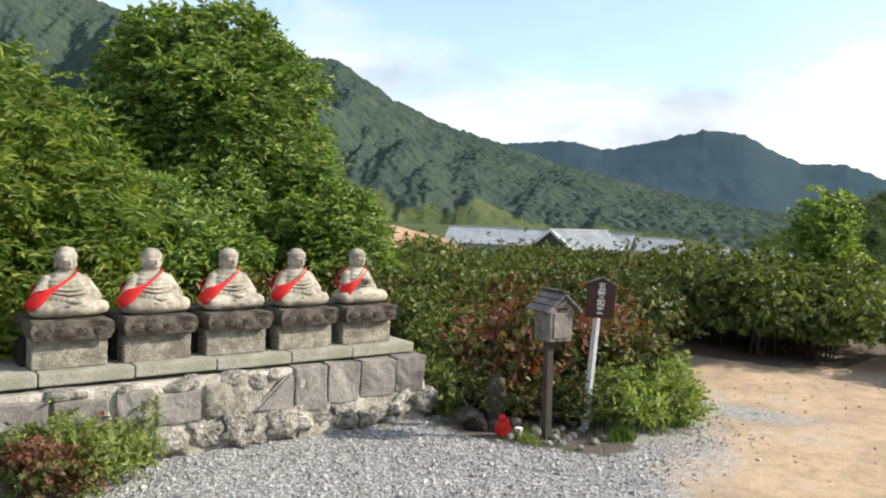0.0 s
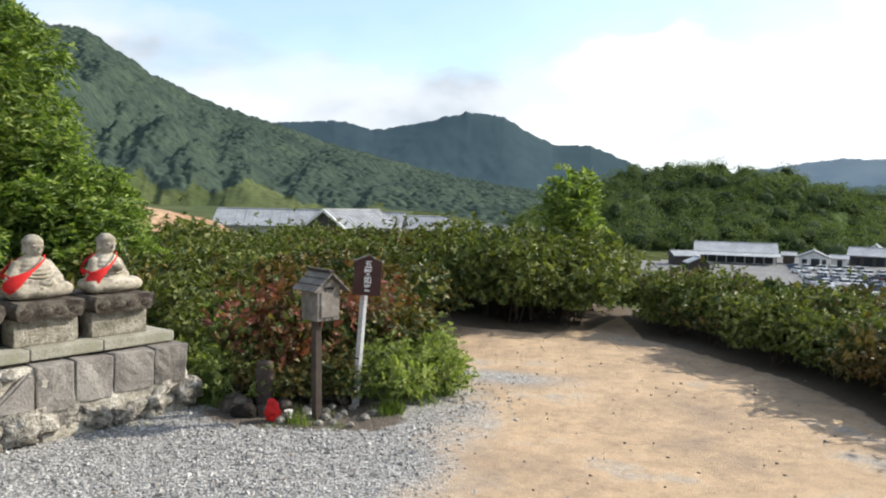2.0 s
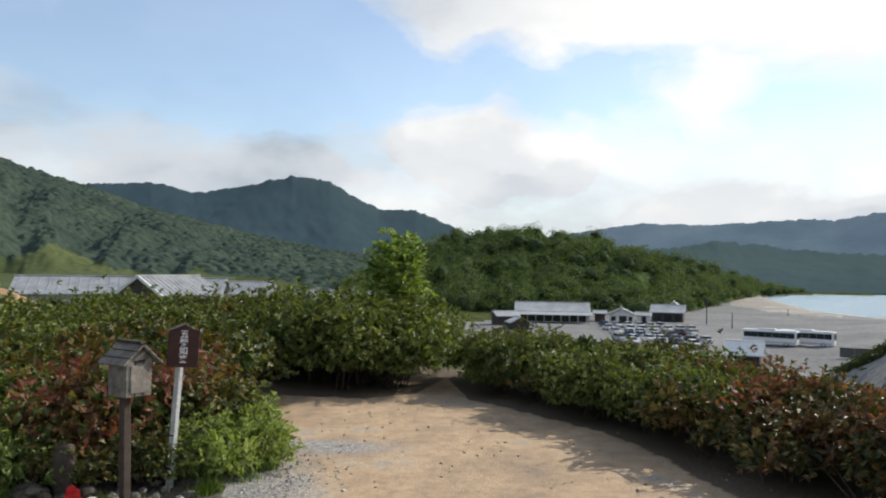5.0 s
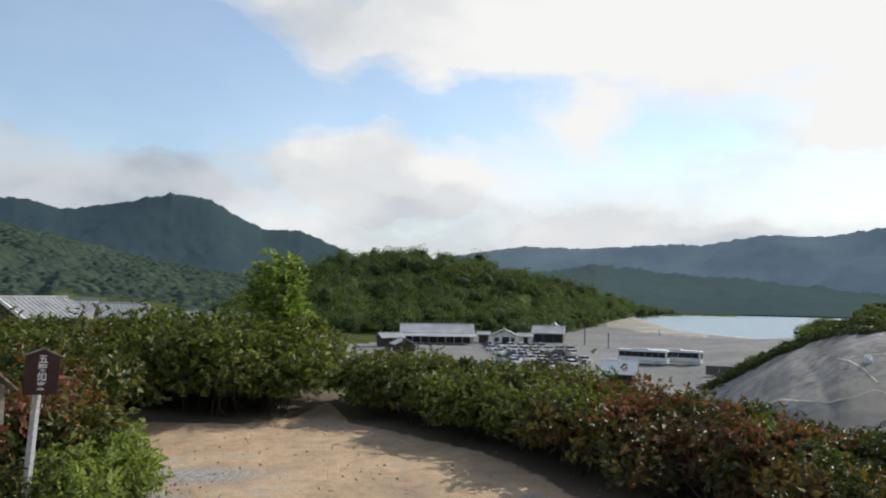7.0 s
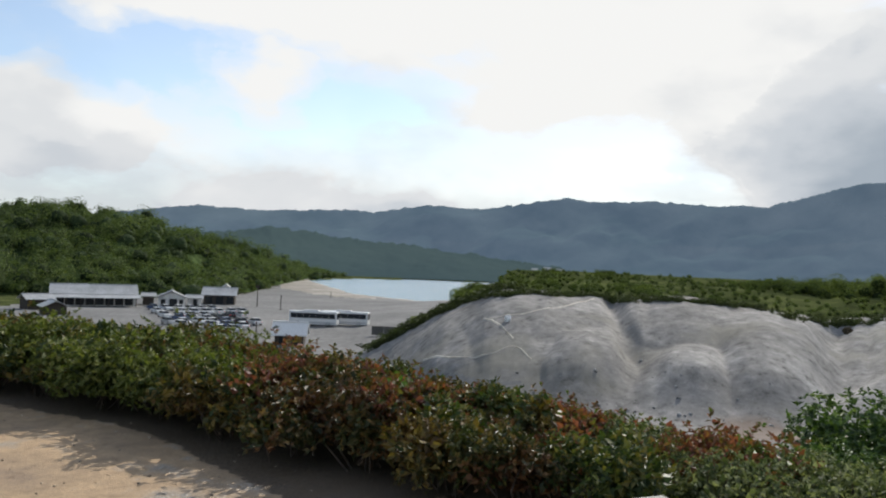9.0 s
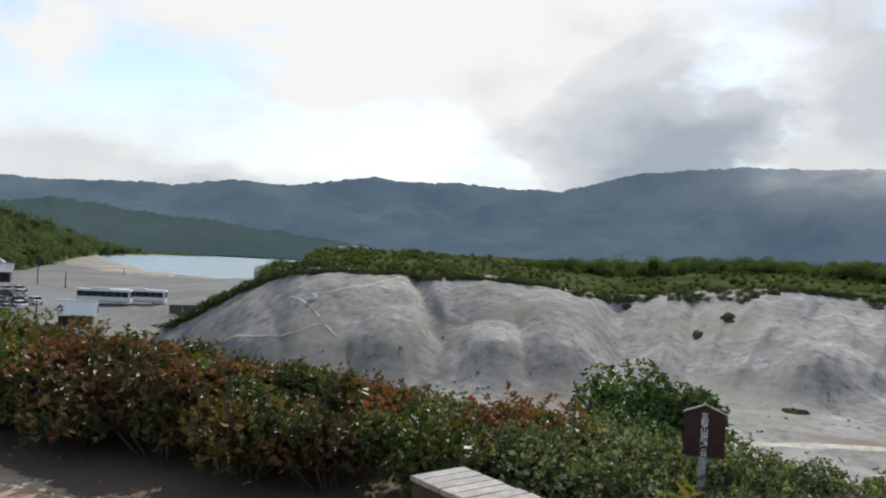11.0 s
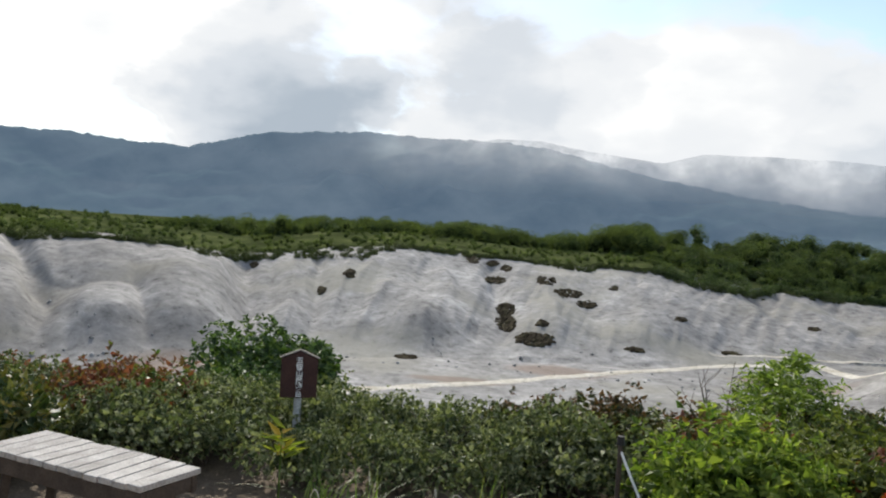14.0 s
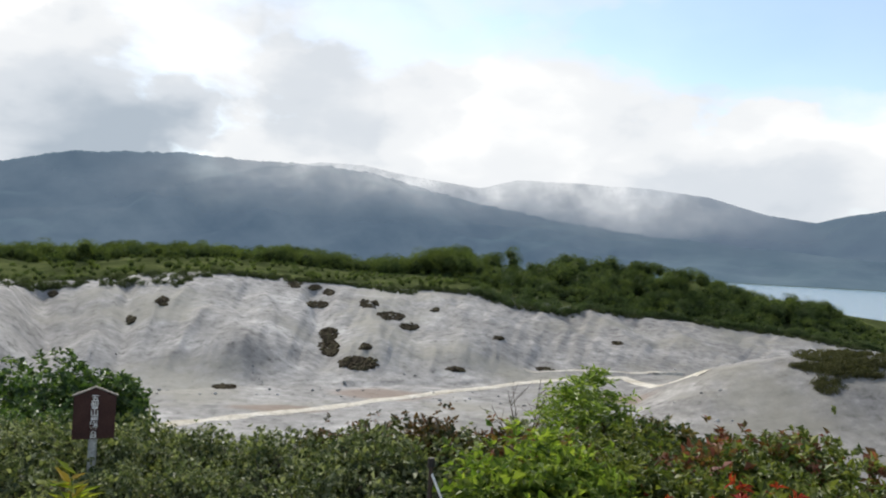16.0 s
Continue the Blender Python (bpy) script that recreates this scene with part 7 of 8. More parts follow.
def grass_clump(name, label, x, y, n, tall, seed, mat, arch=0.5):
    r = np.random.default_rng(seed)
    z = float(land(np.array(x), np.array(y)))
    verts, faces = [], []
    for k in range(n):
        ang, lean = r.uniform(0, 2 * math.pi), r.uniform(0.05, arch)
        foot = np.array([r.normal() * 0.05, r.normal() * 0.05, -0.02])
        h, w = tall * r.uniform(0.5, 1.1), r.uniform(0.003, 0.006)
        run = np.array([math.cos(ang), math.sin(ang), 0])
        side = np.array([-math.sin(ang), math.cos(ang), 0])
        base = len(verts)
        for j in range(5):
            t = j / 4
            c = foot + run * lean * h * t * t * 1.4 + np.array([0, 0, h * (t - 0.45 * lean * t * t * 1.6)])
            ww = w * (1 - t * 0.92)
            verts += [c - side * ww, c + side * ww]
        for j in range(4):
            q = base + 2 * j
            faces.append((q, q + 1, q + 3, q + 2))
    ob = tagged(new(name, mesh_of(name, verts, faces, [mat])), label, "grass", "grass tufts", "stuff")
    ob.matrix_world = pose(x, y, z)


for k, (x, y, n, tall) in enumerate(((-1.16, 6.28, 160, 0.2), (-1.22, 6.22, 90, 0.15), (-1.86, 5.84, 90, 0.17), (-1.75, 5.78, 60, 0.12), (-1.2, 8.6, 120, 0.5), (-0.95, 8.1, 90, 0.4), (-1.5, 9.0, 120, 0.5),
                                     (-2.95, 5.5, 40, 0.07), (-3.1, 5.15, 30, 0.05), (-2.85, 6.9, 120, 0.4), (4.62, 1.36, 60, 0.5), (4.57, 1.05, 40, 0.55), (4.7, 0.38, 70, 0.5), (4.65, 0.0, 60, 0.45), (4.65, -0.8, 50, 0.5),
                                     (-1.62, 6.02, 40, 0.09), (-0.8, 7.0, 60, 0.16), (-2.72, 6.62, 110, 0.42), (-2.5, 6.42, 90, 0.34), (-2.9, 6.75, 90, 0.45), (-1.5, 5.75, 40, 0.07), (-2.0, 5.72, 40, 0.06),
                                     (-0.78, 6.95, 50, 0.34), (-0.72, 7.3, 60, 0.36), (-0.9, 6.6, 40, 0.24), (-2.78, 6.25, 130, 0.36), (-2.55, 6.15, 90, 0.28))):
    grass_clump("grass_tuft", "tuft of green grass blades growing from the ground", x, y, n, tall, 700 + k, G["grass"] if k > 3 else G["lime"], 0.6 if x < 3 else 1.0)

# broad yellow-green weed before the second sign
weed = thing("broad_leaf_weed", "yellow-green weed with long broad leaves before the hedge", "plant", pose(*at(-68.2, 4.75), 0.0))
r_w = np.random.default_rng(44)
n = 22
ang = r_w.uniform(0, 2 * np.pi, n)
d = np.stack([np.cos(ang), np.sin(ang), r_w.uniform(0.0, 0.9, n)], -1)
p0 = np.stack([0 * ang, 0 * ang, r_w.uniform(0.26, 0.46, n)], -1) + r_w.normal(size=(n, 3)) * 0.015
vv, ff = leaves(p0, d, np.tile([0, 0, 1.0], (n, 1)) + d * 0.2, np.full(n, 0.16) * r_w.uniform(0.7, 1.2, n), np.full(n, 0.045))
G["weed"] = leafy("weed_leaf", [(0.0, (0.13, 0.17, 0.02)), (0.6, (0.25, 0.26, 0.035)), (1.0, (0.38, 0.24, 0.04))], 0.45, 0.4, 0.4)
part("foliage", mesh_of("weed_leaves", vv, ff, [G["weed"]]), None, weed)
part("stem", rod((0, 0, -0.05), (0, 0, 0.46), 0.008, 0.004, 6), G["grass"], weed)

# ---------------------------------------------------------------- woods and scrub, too many to count
MAT["crowns"] = grained("tree_crown", [(0.022, 0.034, 0.016), (0.042, 0.062, 0.026), (0.070, 0.095, 0.04)], 0.35, 1.6, 0.9, 1.0, 0.6, spec=0.1, island=0.35)


def crown_template(level, seed):
    b = lump((1, 1, 0.85), (0, 0, 0), 0.34, 4.0, level, 0.0, seed)
    b.verts.ensure_lookup_table()
    v = np.array([q.co for q in b.verts])
    f = np.array([[q.index for q in face.verts] for face in b.faces])
    b.free()
    return v, f


def wood(name, label, places, sizes, level, mat, seed):
    r = np.random.default_rng(seed)
    kinds = [crown_template(level, seed + k * 3.7) for k in range(7)]
    verts, faces, base = [], [], 0
    for p, s in zip(places, sizes):
        v, f = kinds[int(r.integers(7))]
        ang = r.uniform(0, 6.28)
        c, q = math.cos(ang), math.sin(ang)
        w = v * s * np.array([1, 1, r.uniform(0.85, 1.25)])
        w = np.stack([w[:, 0] * c - w[:, 1] * q, w[:, 0] * q + w[:, 1] * c, w[:, 2]], -1) + p
        verts.append(w)
        faces.append(f + base)
        base += len(v)
    me = mesh_of(name, np.concatenate(verts), np.concatenate(faces), [mat], None, True)
    return tagged(new(name, me), label, "trees", kind="stuff")


def scrub_clump_mesh(name, label, places, sizes, seed, mat, k=90, leaf=0.26, shell=0.8, lobes=6):
    """Leafy scrub: each clump a heap of leaf tufts."""
    r = np.random.default_rng(seed)
    V, F, base = [], [], 0
    for p, s in zip(places, sizes):
        q, d = lumpy_cloud(r, k, (s * 1.5, s * 1.5, s * 1.15), lobes, shell)
        lie = np.cross(d, r.normal(size=(k, 3)))
        v, f = leaves(q + p, lie + d * 0.35 * r.normal(size=(k, 1)), d + r.normal(size=(k, 3)) * 0.3, s * leaf * r.uniform(0.6, 1.3, k), np.full(k, s * leaf * 0.75))
        V.append(v)
        F.append(f + base)
        base += len(v)
    return tagged(new(name, mesh_of(name, np.concatenate(V), np.concatenate(F), [mat])), label, "scrub", kind="stuff")


def leafy_domes(name, label, tops, radii, seed, mat, leaf=0.17, count=0):
    """Rounded bushes: each a dome of lobes closely set with outward leaves."""
    r = np.random.default_rng(seed)
    V, F, base = [], [], 0
    for p, s in zip(tops, radii):
        lobes = int(r.integers(5, 9))
        c = r.normal(size=(lobes, 3))
        c *= s * np.array([0.62, 0.62, 0.42]) * (r.uniform(0.5, 1.0, (lobes, 1)) / np.linalg.norm(c, axis=1, keepdims=True))
        c[0] = 0
        size = s * r.uniform(0.38, 0.60, lobes)
        k = count or int(60 + 150 * s * s)
        which = r.integers(0, lobes, k)
        d = r.normal(size=(k, 3)) + np.array([0, 0, 0.35])
        d /= np.linalg.norm(d, axis=1, keepdims=True)
        q = c[which] + d * (size[which] * r.uniform(0.86, 1.03, k))[:, None]
        long = leaf * (0.6 + 0.4 * min(s, 1.5)) * r.uniform(0.6, 1.25, k)
        v, f = leaves(q + p - np.array([0, 0, 0.85 * s]), np.cross(d, r.normal(size=(k, 3))) + 0.25 * d, d + r.normal(size=(k, 3)) * 0.38, long, long * 0.8)
        V.append(v)
        F.append(f + base)
        base += len(v)
    return tagged(new(name, mesh_of(name, np.concatenate(V), np.concatenate(F), [mat])), label, "bushes", kind="stuff")


r_t = np.random.default_rng(55)
n = 820
a, s = r_t.uniform(-30.5, 1.5, n), r_t.uniform(0, 1.02, n) ** 0.9
crown_size = r_t.uniform(4.0, 9.5, n)
dd = along(HILL_NEAR, a) + 110 * s
zz = hill_height(a, s) + crown_size * r_t.uniform(-0.32, 0.22, n)
wood("hill_trees", "dense green broadleaf trees over the low hill", np.stack([-np.sin(np.radians(a)) * dd, np.cos(np.radians(a)) * dd, zz + 0.2 * crown_size], -1), crown_size * 0.66, 2, MAT["crowns"], 11)
hill_tops = np.stack([-np.sin(np.radians(a)) * dd, np.cos(np.radians(a)) * dd, zz + 0.92 * crown_size], -1)
dark_crown = r_t.random(n) < 0.38
leafy_domes("hill_foliage", "sunlit leafy crowns over the low hill", hill_tops[~dark_crown], 0.78 * crown_size[~dark_crown], 24, G["canopy"], 0.56, 330)
leafy_domes("hill_foliage", "darker leafy crowns over the low hill", hill_tops[dark_crown], 0.78 * crown_size[dark_crown], 26, G["ridge_mid"], 0.56, 330)


def on_land(turn, tilt, d0=48.0, d1=175.0):
    """The first place where a line of sight from the clearing meets the land across the valley."""
    far = np.arange(d0, d1, 0.25)
    x, y = at(turn, 0.0)
    x, y = x - np.sin(np.radians(turn)) * far, y + np.cos(np.radians(turn)) * far
    hit = np.nonzero(EYE + far * math.tan(radians(tilt)) <= land(x, y))[0]
    k = hit[0] if len(hit) else len(far) - 1
    return x[k], y[k], float(land(x[k], y[k]))


# bushes and low scrub along the top of the ridge: skyline of the growth and its ragged lower edge, as (bearing, tilt)
BUSH_TOP = [(-126, -4.4), (-120.6, -3.3), (-119.6, -2.2), (-118.2, -1.1), (-116.5, -0.65), (-114.9, -0.2), (-113.5, -0.25), (-111.5, 0.4), (-108.9, 0.85), (-106.4, 1.3), (-102.9, 1.5), (-98.4, 1.5),
            (-93.5, 1.35), (-90.5, 1.3), (-86.5, 0.9), (-83.2, 0.45), (-80, 0.95), (-76.4, 0.45), (-74.3, 0.75), (-71.7, 0.95), (-68.3, 0.6), (-63.4, 0.35), (-60.4, 0.3), (-58.5, -0.25),
            (-55, -0.15), (-52.3, -0.65), (-50.1, -0.4), (-48.5, -0.6), (-44.8, -0.35), (-43.4, -0.4), (-40, -1.0), (-38, -1.7)][::-1]
LIP = [(-126, -4.6), (-120, -4.1), (-117.5, -4.0), (-115.5, -3.65), (-112.4, -3.5), (-110.4, -3.4), (-108, -3.0), (-105.7, -3.15), (-102.9, -3.0), (-101.7, -2.7), (-100.8, -3.4), (-98.6, -3.2), (-96.2, -2.95),
       (-93.7, -2.2), (-89.6, -1.95), (-89, -2.4), (-86.3, -2.1), (-83.5, -1.75), (-80.2, -1.85), (-77.2, -1.6), (-75, -1.5), (-74.6, -2.0), (-73.3, -2.1), (-72.8, -2.6), (-71.2, -2.4), (-70.7, -1.8),
       (-70.4, -2.75), (-67.7, -2.6), (-67.2, -2.2), (-66.5, -2.85), (-63.6, -3.1), (-61, -2.75), (-58.8, -2.05), (-55.6, -1.85), (-50, -2.3), (-48.4, -1.9), (-46.3, -2.05), (-44, -1.9), (-40, -2.6)][::-1]


n = 2500
a = r_t.uniform(-122, -39, n)
thick = 1 - smooth(-97, -90, a)                                    # close woodland towards the lake, open scrub elsewhere
over = r_t.random(n) ** (1.15 - 0.15 * thick)
belt = (r_t.random(n) < 0.5) & (thick < 0.5) & (a < -57)              # taller bushes at the back of the plateau
over = np.where(belt, 0.62 + 0.38 * r_t.random(n), over)
keep = r_t.random(n) < np.where(thick > 0.5, 0.62, 1.0)
a, thick, over, belt = a[keep], thick[keep], over[keep], belt[keep]
dd = along(CREST_FAR, a) + 0.8 + over * (58 - 26 * thick)
px, py = -np.sin(np.radians(a)) * dd, np.cos(np.radians(a)) * dd
base = land(px, py)
low, high = along(LIP, a) + 0.15, along(BUSH_TOP, a)
group_ = np.clip(0.5 + 1.7 * fractal(a * 0.42, dd * 0.05, 67, 3, 0.6), 0, 1)
climb = np.where(belt, 0.66 + 0.42 * r_t.random(len(a)) ** 0.7, over ** (1.5 - 0.8 * thick))
crown = EYE + dd * np.tan(np.radians(low + (high - low) * climb)) - base
crown = crown * np.where(belt | (over > 0.8), 0.55 + 0.5 * group_ + 0.2 * thick * (1 - group_), 0.8 + 0.4 * group_) * r_t.uniform(0.82, 1.08, len(a))
crown = np.clip(crown, 0.55 + 0.5 * group_ + 0.7 * thick, 9.0)
wide = np.clip(crown * 0.62, 0.55, 2.3) * r_t.uniform(0.8, 1.3, len(a)) * np.where(belt, 1.25, 1.0)
tops = np.stack([px, py, base + crown], -1)
tone = r_t.random(len(a)) + 0.35 * (thick - 0.5) + 0.5 * (0.5 - group_) * (1 - thick)
# bush hearts in a darker green: inner shade put into their colour
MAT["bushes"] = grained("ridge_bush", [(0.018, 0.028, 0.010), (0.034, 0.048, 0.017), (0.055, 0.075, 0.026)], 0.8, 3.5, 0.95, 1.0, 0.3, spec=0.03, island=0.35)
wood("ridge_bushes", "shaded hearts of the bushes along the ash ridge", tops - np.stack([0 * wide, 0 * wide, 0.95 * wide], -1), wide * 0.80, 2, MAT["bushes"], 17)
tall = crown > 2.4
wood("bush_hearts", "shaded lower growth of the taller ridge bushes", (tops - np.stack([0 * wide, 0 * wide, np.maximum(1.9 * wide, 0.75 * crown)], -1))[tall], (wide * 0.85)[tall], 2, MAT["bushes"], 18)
for key, low_tone, high_tone, seed, label in (("crest", -1.0, 0.52, 27, "sunlit light green bushes along the ash ridge"), ("ridge_mid", 0.52, 0.78, 28, "round green bushes along the ash ridge"),
                                              ("bush", 0.78, 9.0, 29, "dark green rounded bushes along the ash ridge")):
    some = (tone >= low_tone) & (tone < high_tone)
    leafy_domes("bush_foliage", label, tops[some], wide[some], seed, G[key])
n = 260
a = r_t.uniform(-43.5, -32.5, n)
dd = along(CREST_FAR, a) + r_t.uniform(-4, 4, n)
px, py = -np.sin(np.radians(a)) * dd, np.cos(np.radians(a)) * dd
scrub_clump_mesh("flank_scrub", "dark scrub along the falling end of the ash ridge", np.stack([px, py, land(px, py) - 0.15], -1), r_t.uniform(0.6, 1.25, n), 26, G["turf"])
# the overhanging turf lip with its hanging tongues, dark cores inside it
n = 1150
ta = r_t.uniform(-121, -40, n)
upper, lower = along(CREST_TILT, ta) + 0.05, along(LIP, ta) - 0.05
spots = np.array([on_land(t, e, 60.0) for t, e in zip(ta, upper + (np.minimum(lower, upper - 0.12) - upper) * r_t.random(n) ** 0.8)])
spots = spots[np.hypot(spots[:, 0], spots[:, 1]) < along(CREST_FAR, bearing(spots[:, 0], spots[:, 1])) + 3]
lift = r_t.uniform(0.35, 0.85, len(spots))
# these cores take the darkened colour of the bush hearts
wood("turf_roots", "dark cores under the turf edge", spots - np.array([0, 0, 0.12]), lift * 0.75, 1, MAT["bushes"], 31)
leafy_domes("turf_lip", "dark overhanging turf at the top of the ash slope", spots + np.stack([0 * lift, 0 * lift, 0.85 * lift], -1), lift, 23, G["turf"], 0.2)
# the wood's lower edge, creeping down the slope towards the lake
n = 330
ta = r_t.uniform(-120.5, -93.5, n)
upper, lower = along(CREST_TILT, ta), along(LIP, ta) + 0.12
spots = np.array([on_land(t, e, 60.0) for t, e in zip(ta, upper + (np.minimum(lower, upper) - upper) * r_t.random(n) ** 0.7)])
lift = r_t.uniform(0.6, 1.35, n)
# hearts again coloured dark for the shade inside the leaves
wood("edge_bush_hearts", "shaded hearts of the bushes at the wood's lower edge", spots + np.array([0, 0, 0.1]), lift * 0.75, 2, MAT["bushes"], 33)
leafy_domes("edge_bushes", "dark green bushes at the lower edge of the wood", spots + np.stack([0 * lift, 0 * lift, 1.1 * lift], -1), lift, 34, G["bush"])
# dark mats of moss and heath on the slope: bearing, tilt, half width and half height in degrees
mats = [(-80.6, -2.0, 0.5, 0.3), (-82.0, -2.2, 0.45, 0.2), (-83.1, -2.5, 0.36, 0.22), (-82.3, -3.4, 0.8, 0.26), (-86.0, -3.2, 0.75, 0.3), (-87.6, -4.0, 1.0, 0.3), (-89.0, -4.7, 0.7, 0.25),
        (-83.2, -5.5, 0.7, 0.5), (-83.3, -6.5, 0.76, 0.6), (-85.5, -7.5, 1.35, 0.45), (-71.8, -3.6, 0.4, 0.32), (-69.8, -4.9, 0.27, 0.22), (-65.0, -3.3, 0.22, 0.16), (-86.0, -6.3, 0.4, 0.18),
        (-76.2, -9.4, 0.7, 0.12), (-90.8, -3.4, 0.3, 0.15), (-92.5, -7.6, 0.6, 0.15), (-95.5, -5.2, 0.3, 0.12), (-104, -5.0, 0.4, 0.12), (-99.0, -7.2, 0.6, 0.1)]
pts, sz = [], []
for turn, tilt, w, h in mats:
    for _ in range(int(36 + 420 * w * h)):
        ang, k = r_t.uniform(0, 6.28), r_t.uniform(0, 1) ** 0.5
        pts.append(on_land(turn + math.cos(ang) * k * w, tilt + math.sin(ang) * k * h))
        sz.append(r_t.uniform(0.22, 0.40))
pts = np.array(pts) - np.array([0, 0, 0.24])
MAT["heath"] = grained("heath_mat", [(0.026, 0.020, 0.013), (0.05, 0.040, 0.023), (0.085, 0.078, 0.04)], 1.2, 9.0, 0.95, 1.0, 0.1, spec=0.05, island=0.25)
wood("heath_mats", "dark mats of heath clinging to the ash slope", pts, np.array(sz) * 2.2, 2, MAT["heath"], 22)
# turf mound at the end of the valley
spots = []
for turn, tilt, w, h, n in ((-119.8, -4.75, 4.6, 0.5, 620), (-118.3, -5.6, 2.8, 0.35, 260), (-117.7, -6.6, 0.9, 0.6, 60)):
    for _ in range(n):
        ang, k = r_t.uniform(0, 6.28), r_t.uniform(0, 1) ** 0.5
        spots.append(on_land(turn + math.cos(ang) * k * w, tilt + math.sin(ang) * k * h))
leafy_domes("heath_mound", "olive brown heath over a pale mound at the end of the valley", np.array(spots) + np.array([0, 0, 0.34]), r_t.uniform(0.32, 0.55, len(spots)), 25, G["mound"], 0.13)

# a pale track along the valley floor
MAT["track"] = grained("pale_track", [(0.36, 0.32, 0.25), (0.50, 0.465, 0.39), (0.60, 0.575, 0.51)], 0.4, 3.0, 0.95, 0.4, 0.05, spec=0.15)
line = [on_land(t, e)[:2] for t, e in ((-70, -12.3), (-73.8, -11.8), (-79, -11.2), (-84.3, -10.55), (-88.7, -9.85), (-94, -8.92), (-99.2, -8.01), (-104.6, -7.34), (-110.0, -6.52))]
line = np.array(line)
tt = np.linspace(0, len(line) - 1, 120)
cx, cy = np.interp(tt, np.arange(len(line)), line[:, 0]), np.interp(tt, np.arange(len(line)), line[:, 1])
tx, ty = np.gradient(cx), np.gradient(cy)
tn = np.hypot(tx, ty)
rows = []
for off in np.linspace(-0.7, 0.7, 7):
    wx, wy = cx - ty / tn * off * (1 + 0.12 * np.sin(tt * 9)), cy + tx / tn * off * (1 + 0.12 * np.sin(tt * 9))
    rows.append(np.stack([wx, wy, land(wx, wy) + 0.06 - 0.05 * (abs(off) > 0.65)], -1))
grid = np.stack(rows, 1)
i, j = np.meshgrid(np.arange(119), np.arange(6), indexing="ij")
ff = np.stack([i * 7 + j, i * 7 + j + 1, (i + 1) * 7 + j + 1, (i + 1) * 7 + j], -1).reshape(-1, 4)
tagged(new("track", mesh_of("track", grid, ff, [MAT["track"]], None, True)), "pale trodden track along the valley floor", "track", kind="structure")

# small stones strewn over the sand and gravel
n = 420
qx, qy = r_t.uniform(-3.2, 3.4, n), r_t.uniform(2.6, 11.2, n)
ok = np.hypot(qx, qy) < along(HEDGE_FRONT, bearing(qx, qy)) - 0.1
ok &= (qx * 0.876 - qy * 0.481 + 2.77 * 0.876 + 6.14 * 0.481) > 0.1
qx, qy = qx[ok], qy[ok]
MAT["pebble"] = grained("pebble", [(0.22, 0.165, 0.115), (0.36, 0.285, 0.21), (0.52, 0.45, 0.37)], 20, 90, 0.9, 0.4, 0.004, spec=0.2, island=0.4)
wood("pebbles", "small loose pebbles strewn over the trodden ground", np.stack([qx, qy, land(qx, qy) + 0.003], -1), r_t.uniform(0.008, 0.03, len(qx)), 1, MAT["pebble"], 33)


# crushed stone heaped over the gravel, stone by stone
def gravel_bed(name, label, n, seed):
    r = np.random.default_rng(seed)
    x, y = r.uniform(-4.9, 0.5, n), r.uniform(2.4, 7.9, n)
    inside = (x * 0.876 - y * 0.481 + 2.77 * 0.876 + 6.14 * 0.481) > 0.02
    inside &= r.random(n) < 1 - smooth(-1.5, -0.2, x + 0.5 * fractal(x * 0.9, y * 0.9, 71, 3))
    inside &= (((x + 1.85) / 0.9) ** 4 + ((y - 6.2) / 0.5) ** 4 > 1) & (y < 7.6 + x * 0.2) & ((y < 6.4) | (x > -0.75))
    x, y = x[inside], y[inside]
    m = len(x)
    base = np.array([(1, 0, 0), (-1, 0, 0), (0, 1, 0), (0, -1, 0), (0, 0, 1), (0, 0, -1)], float)
    size = r.uniform(0.006, 0.016, m) * (1 + 0.6 * (r.random(m) < 0.12))
    v = base[None] * r.uniform(0.6, 1.25, (m, 6, 1)) + r.normal(size=(m, 6, 3)) * 0.22
    v[:, :, 2] *= 0.72
    ang = r.uniform(0, 6.283, m)
    c, q = np.cos(ang)[:, None], np.sin(ang)[:, None]
    v = np.stack([v[:, :, 0] * c - v[:, :, 1] * q, v[:, :, 0] * q + v[:, :, 1] * c, v[:, :, 2]], -1) * size[:, None, None]
    v += np.stack([x, y, land(x, y) + size * 0.25], -1)[:, None]
    f = np.array([(0, 2, 4), (2, 1, 4), (1, 3, 4), (3, 0, 4), (2, 0, 5), (1, 2, 5), (3, 1, 5), (0, 3, 5)])
    faces = (f[None] + 6 * np.arange(m)[:, None, None]).reshape(-1, 3)
    return tagged(new(name, mesh_of(name, v, faces, [MAT["crushed"]])), label, "gravel", kind="stuff")


MAT["crushed"] = grained("crushed_stone", [(0.22, 0.212, 0.195), (0.34, 0.33, 0.305), (0.46, 0.445, 0.415)], 6, 60, 0.9, 0.3, 0.004, spec=0.25, island=0.42)
gravel_bed("gravel", "loose crushed grey stone before the terrace", 30000, 73)


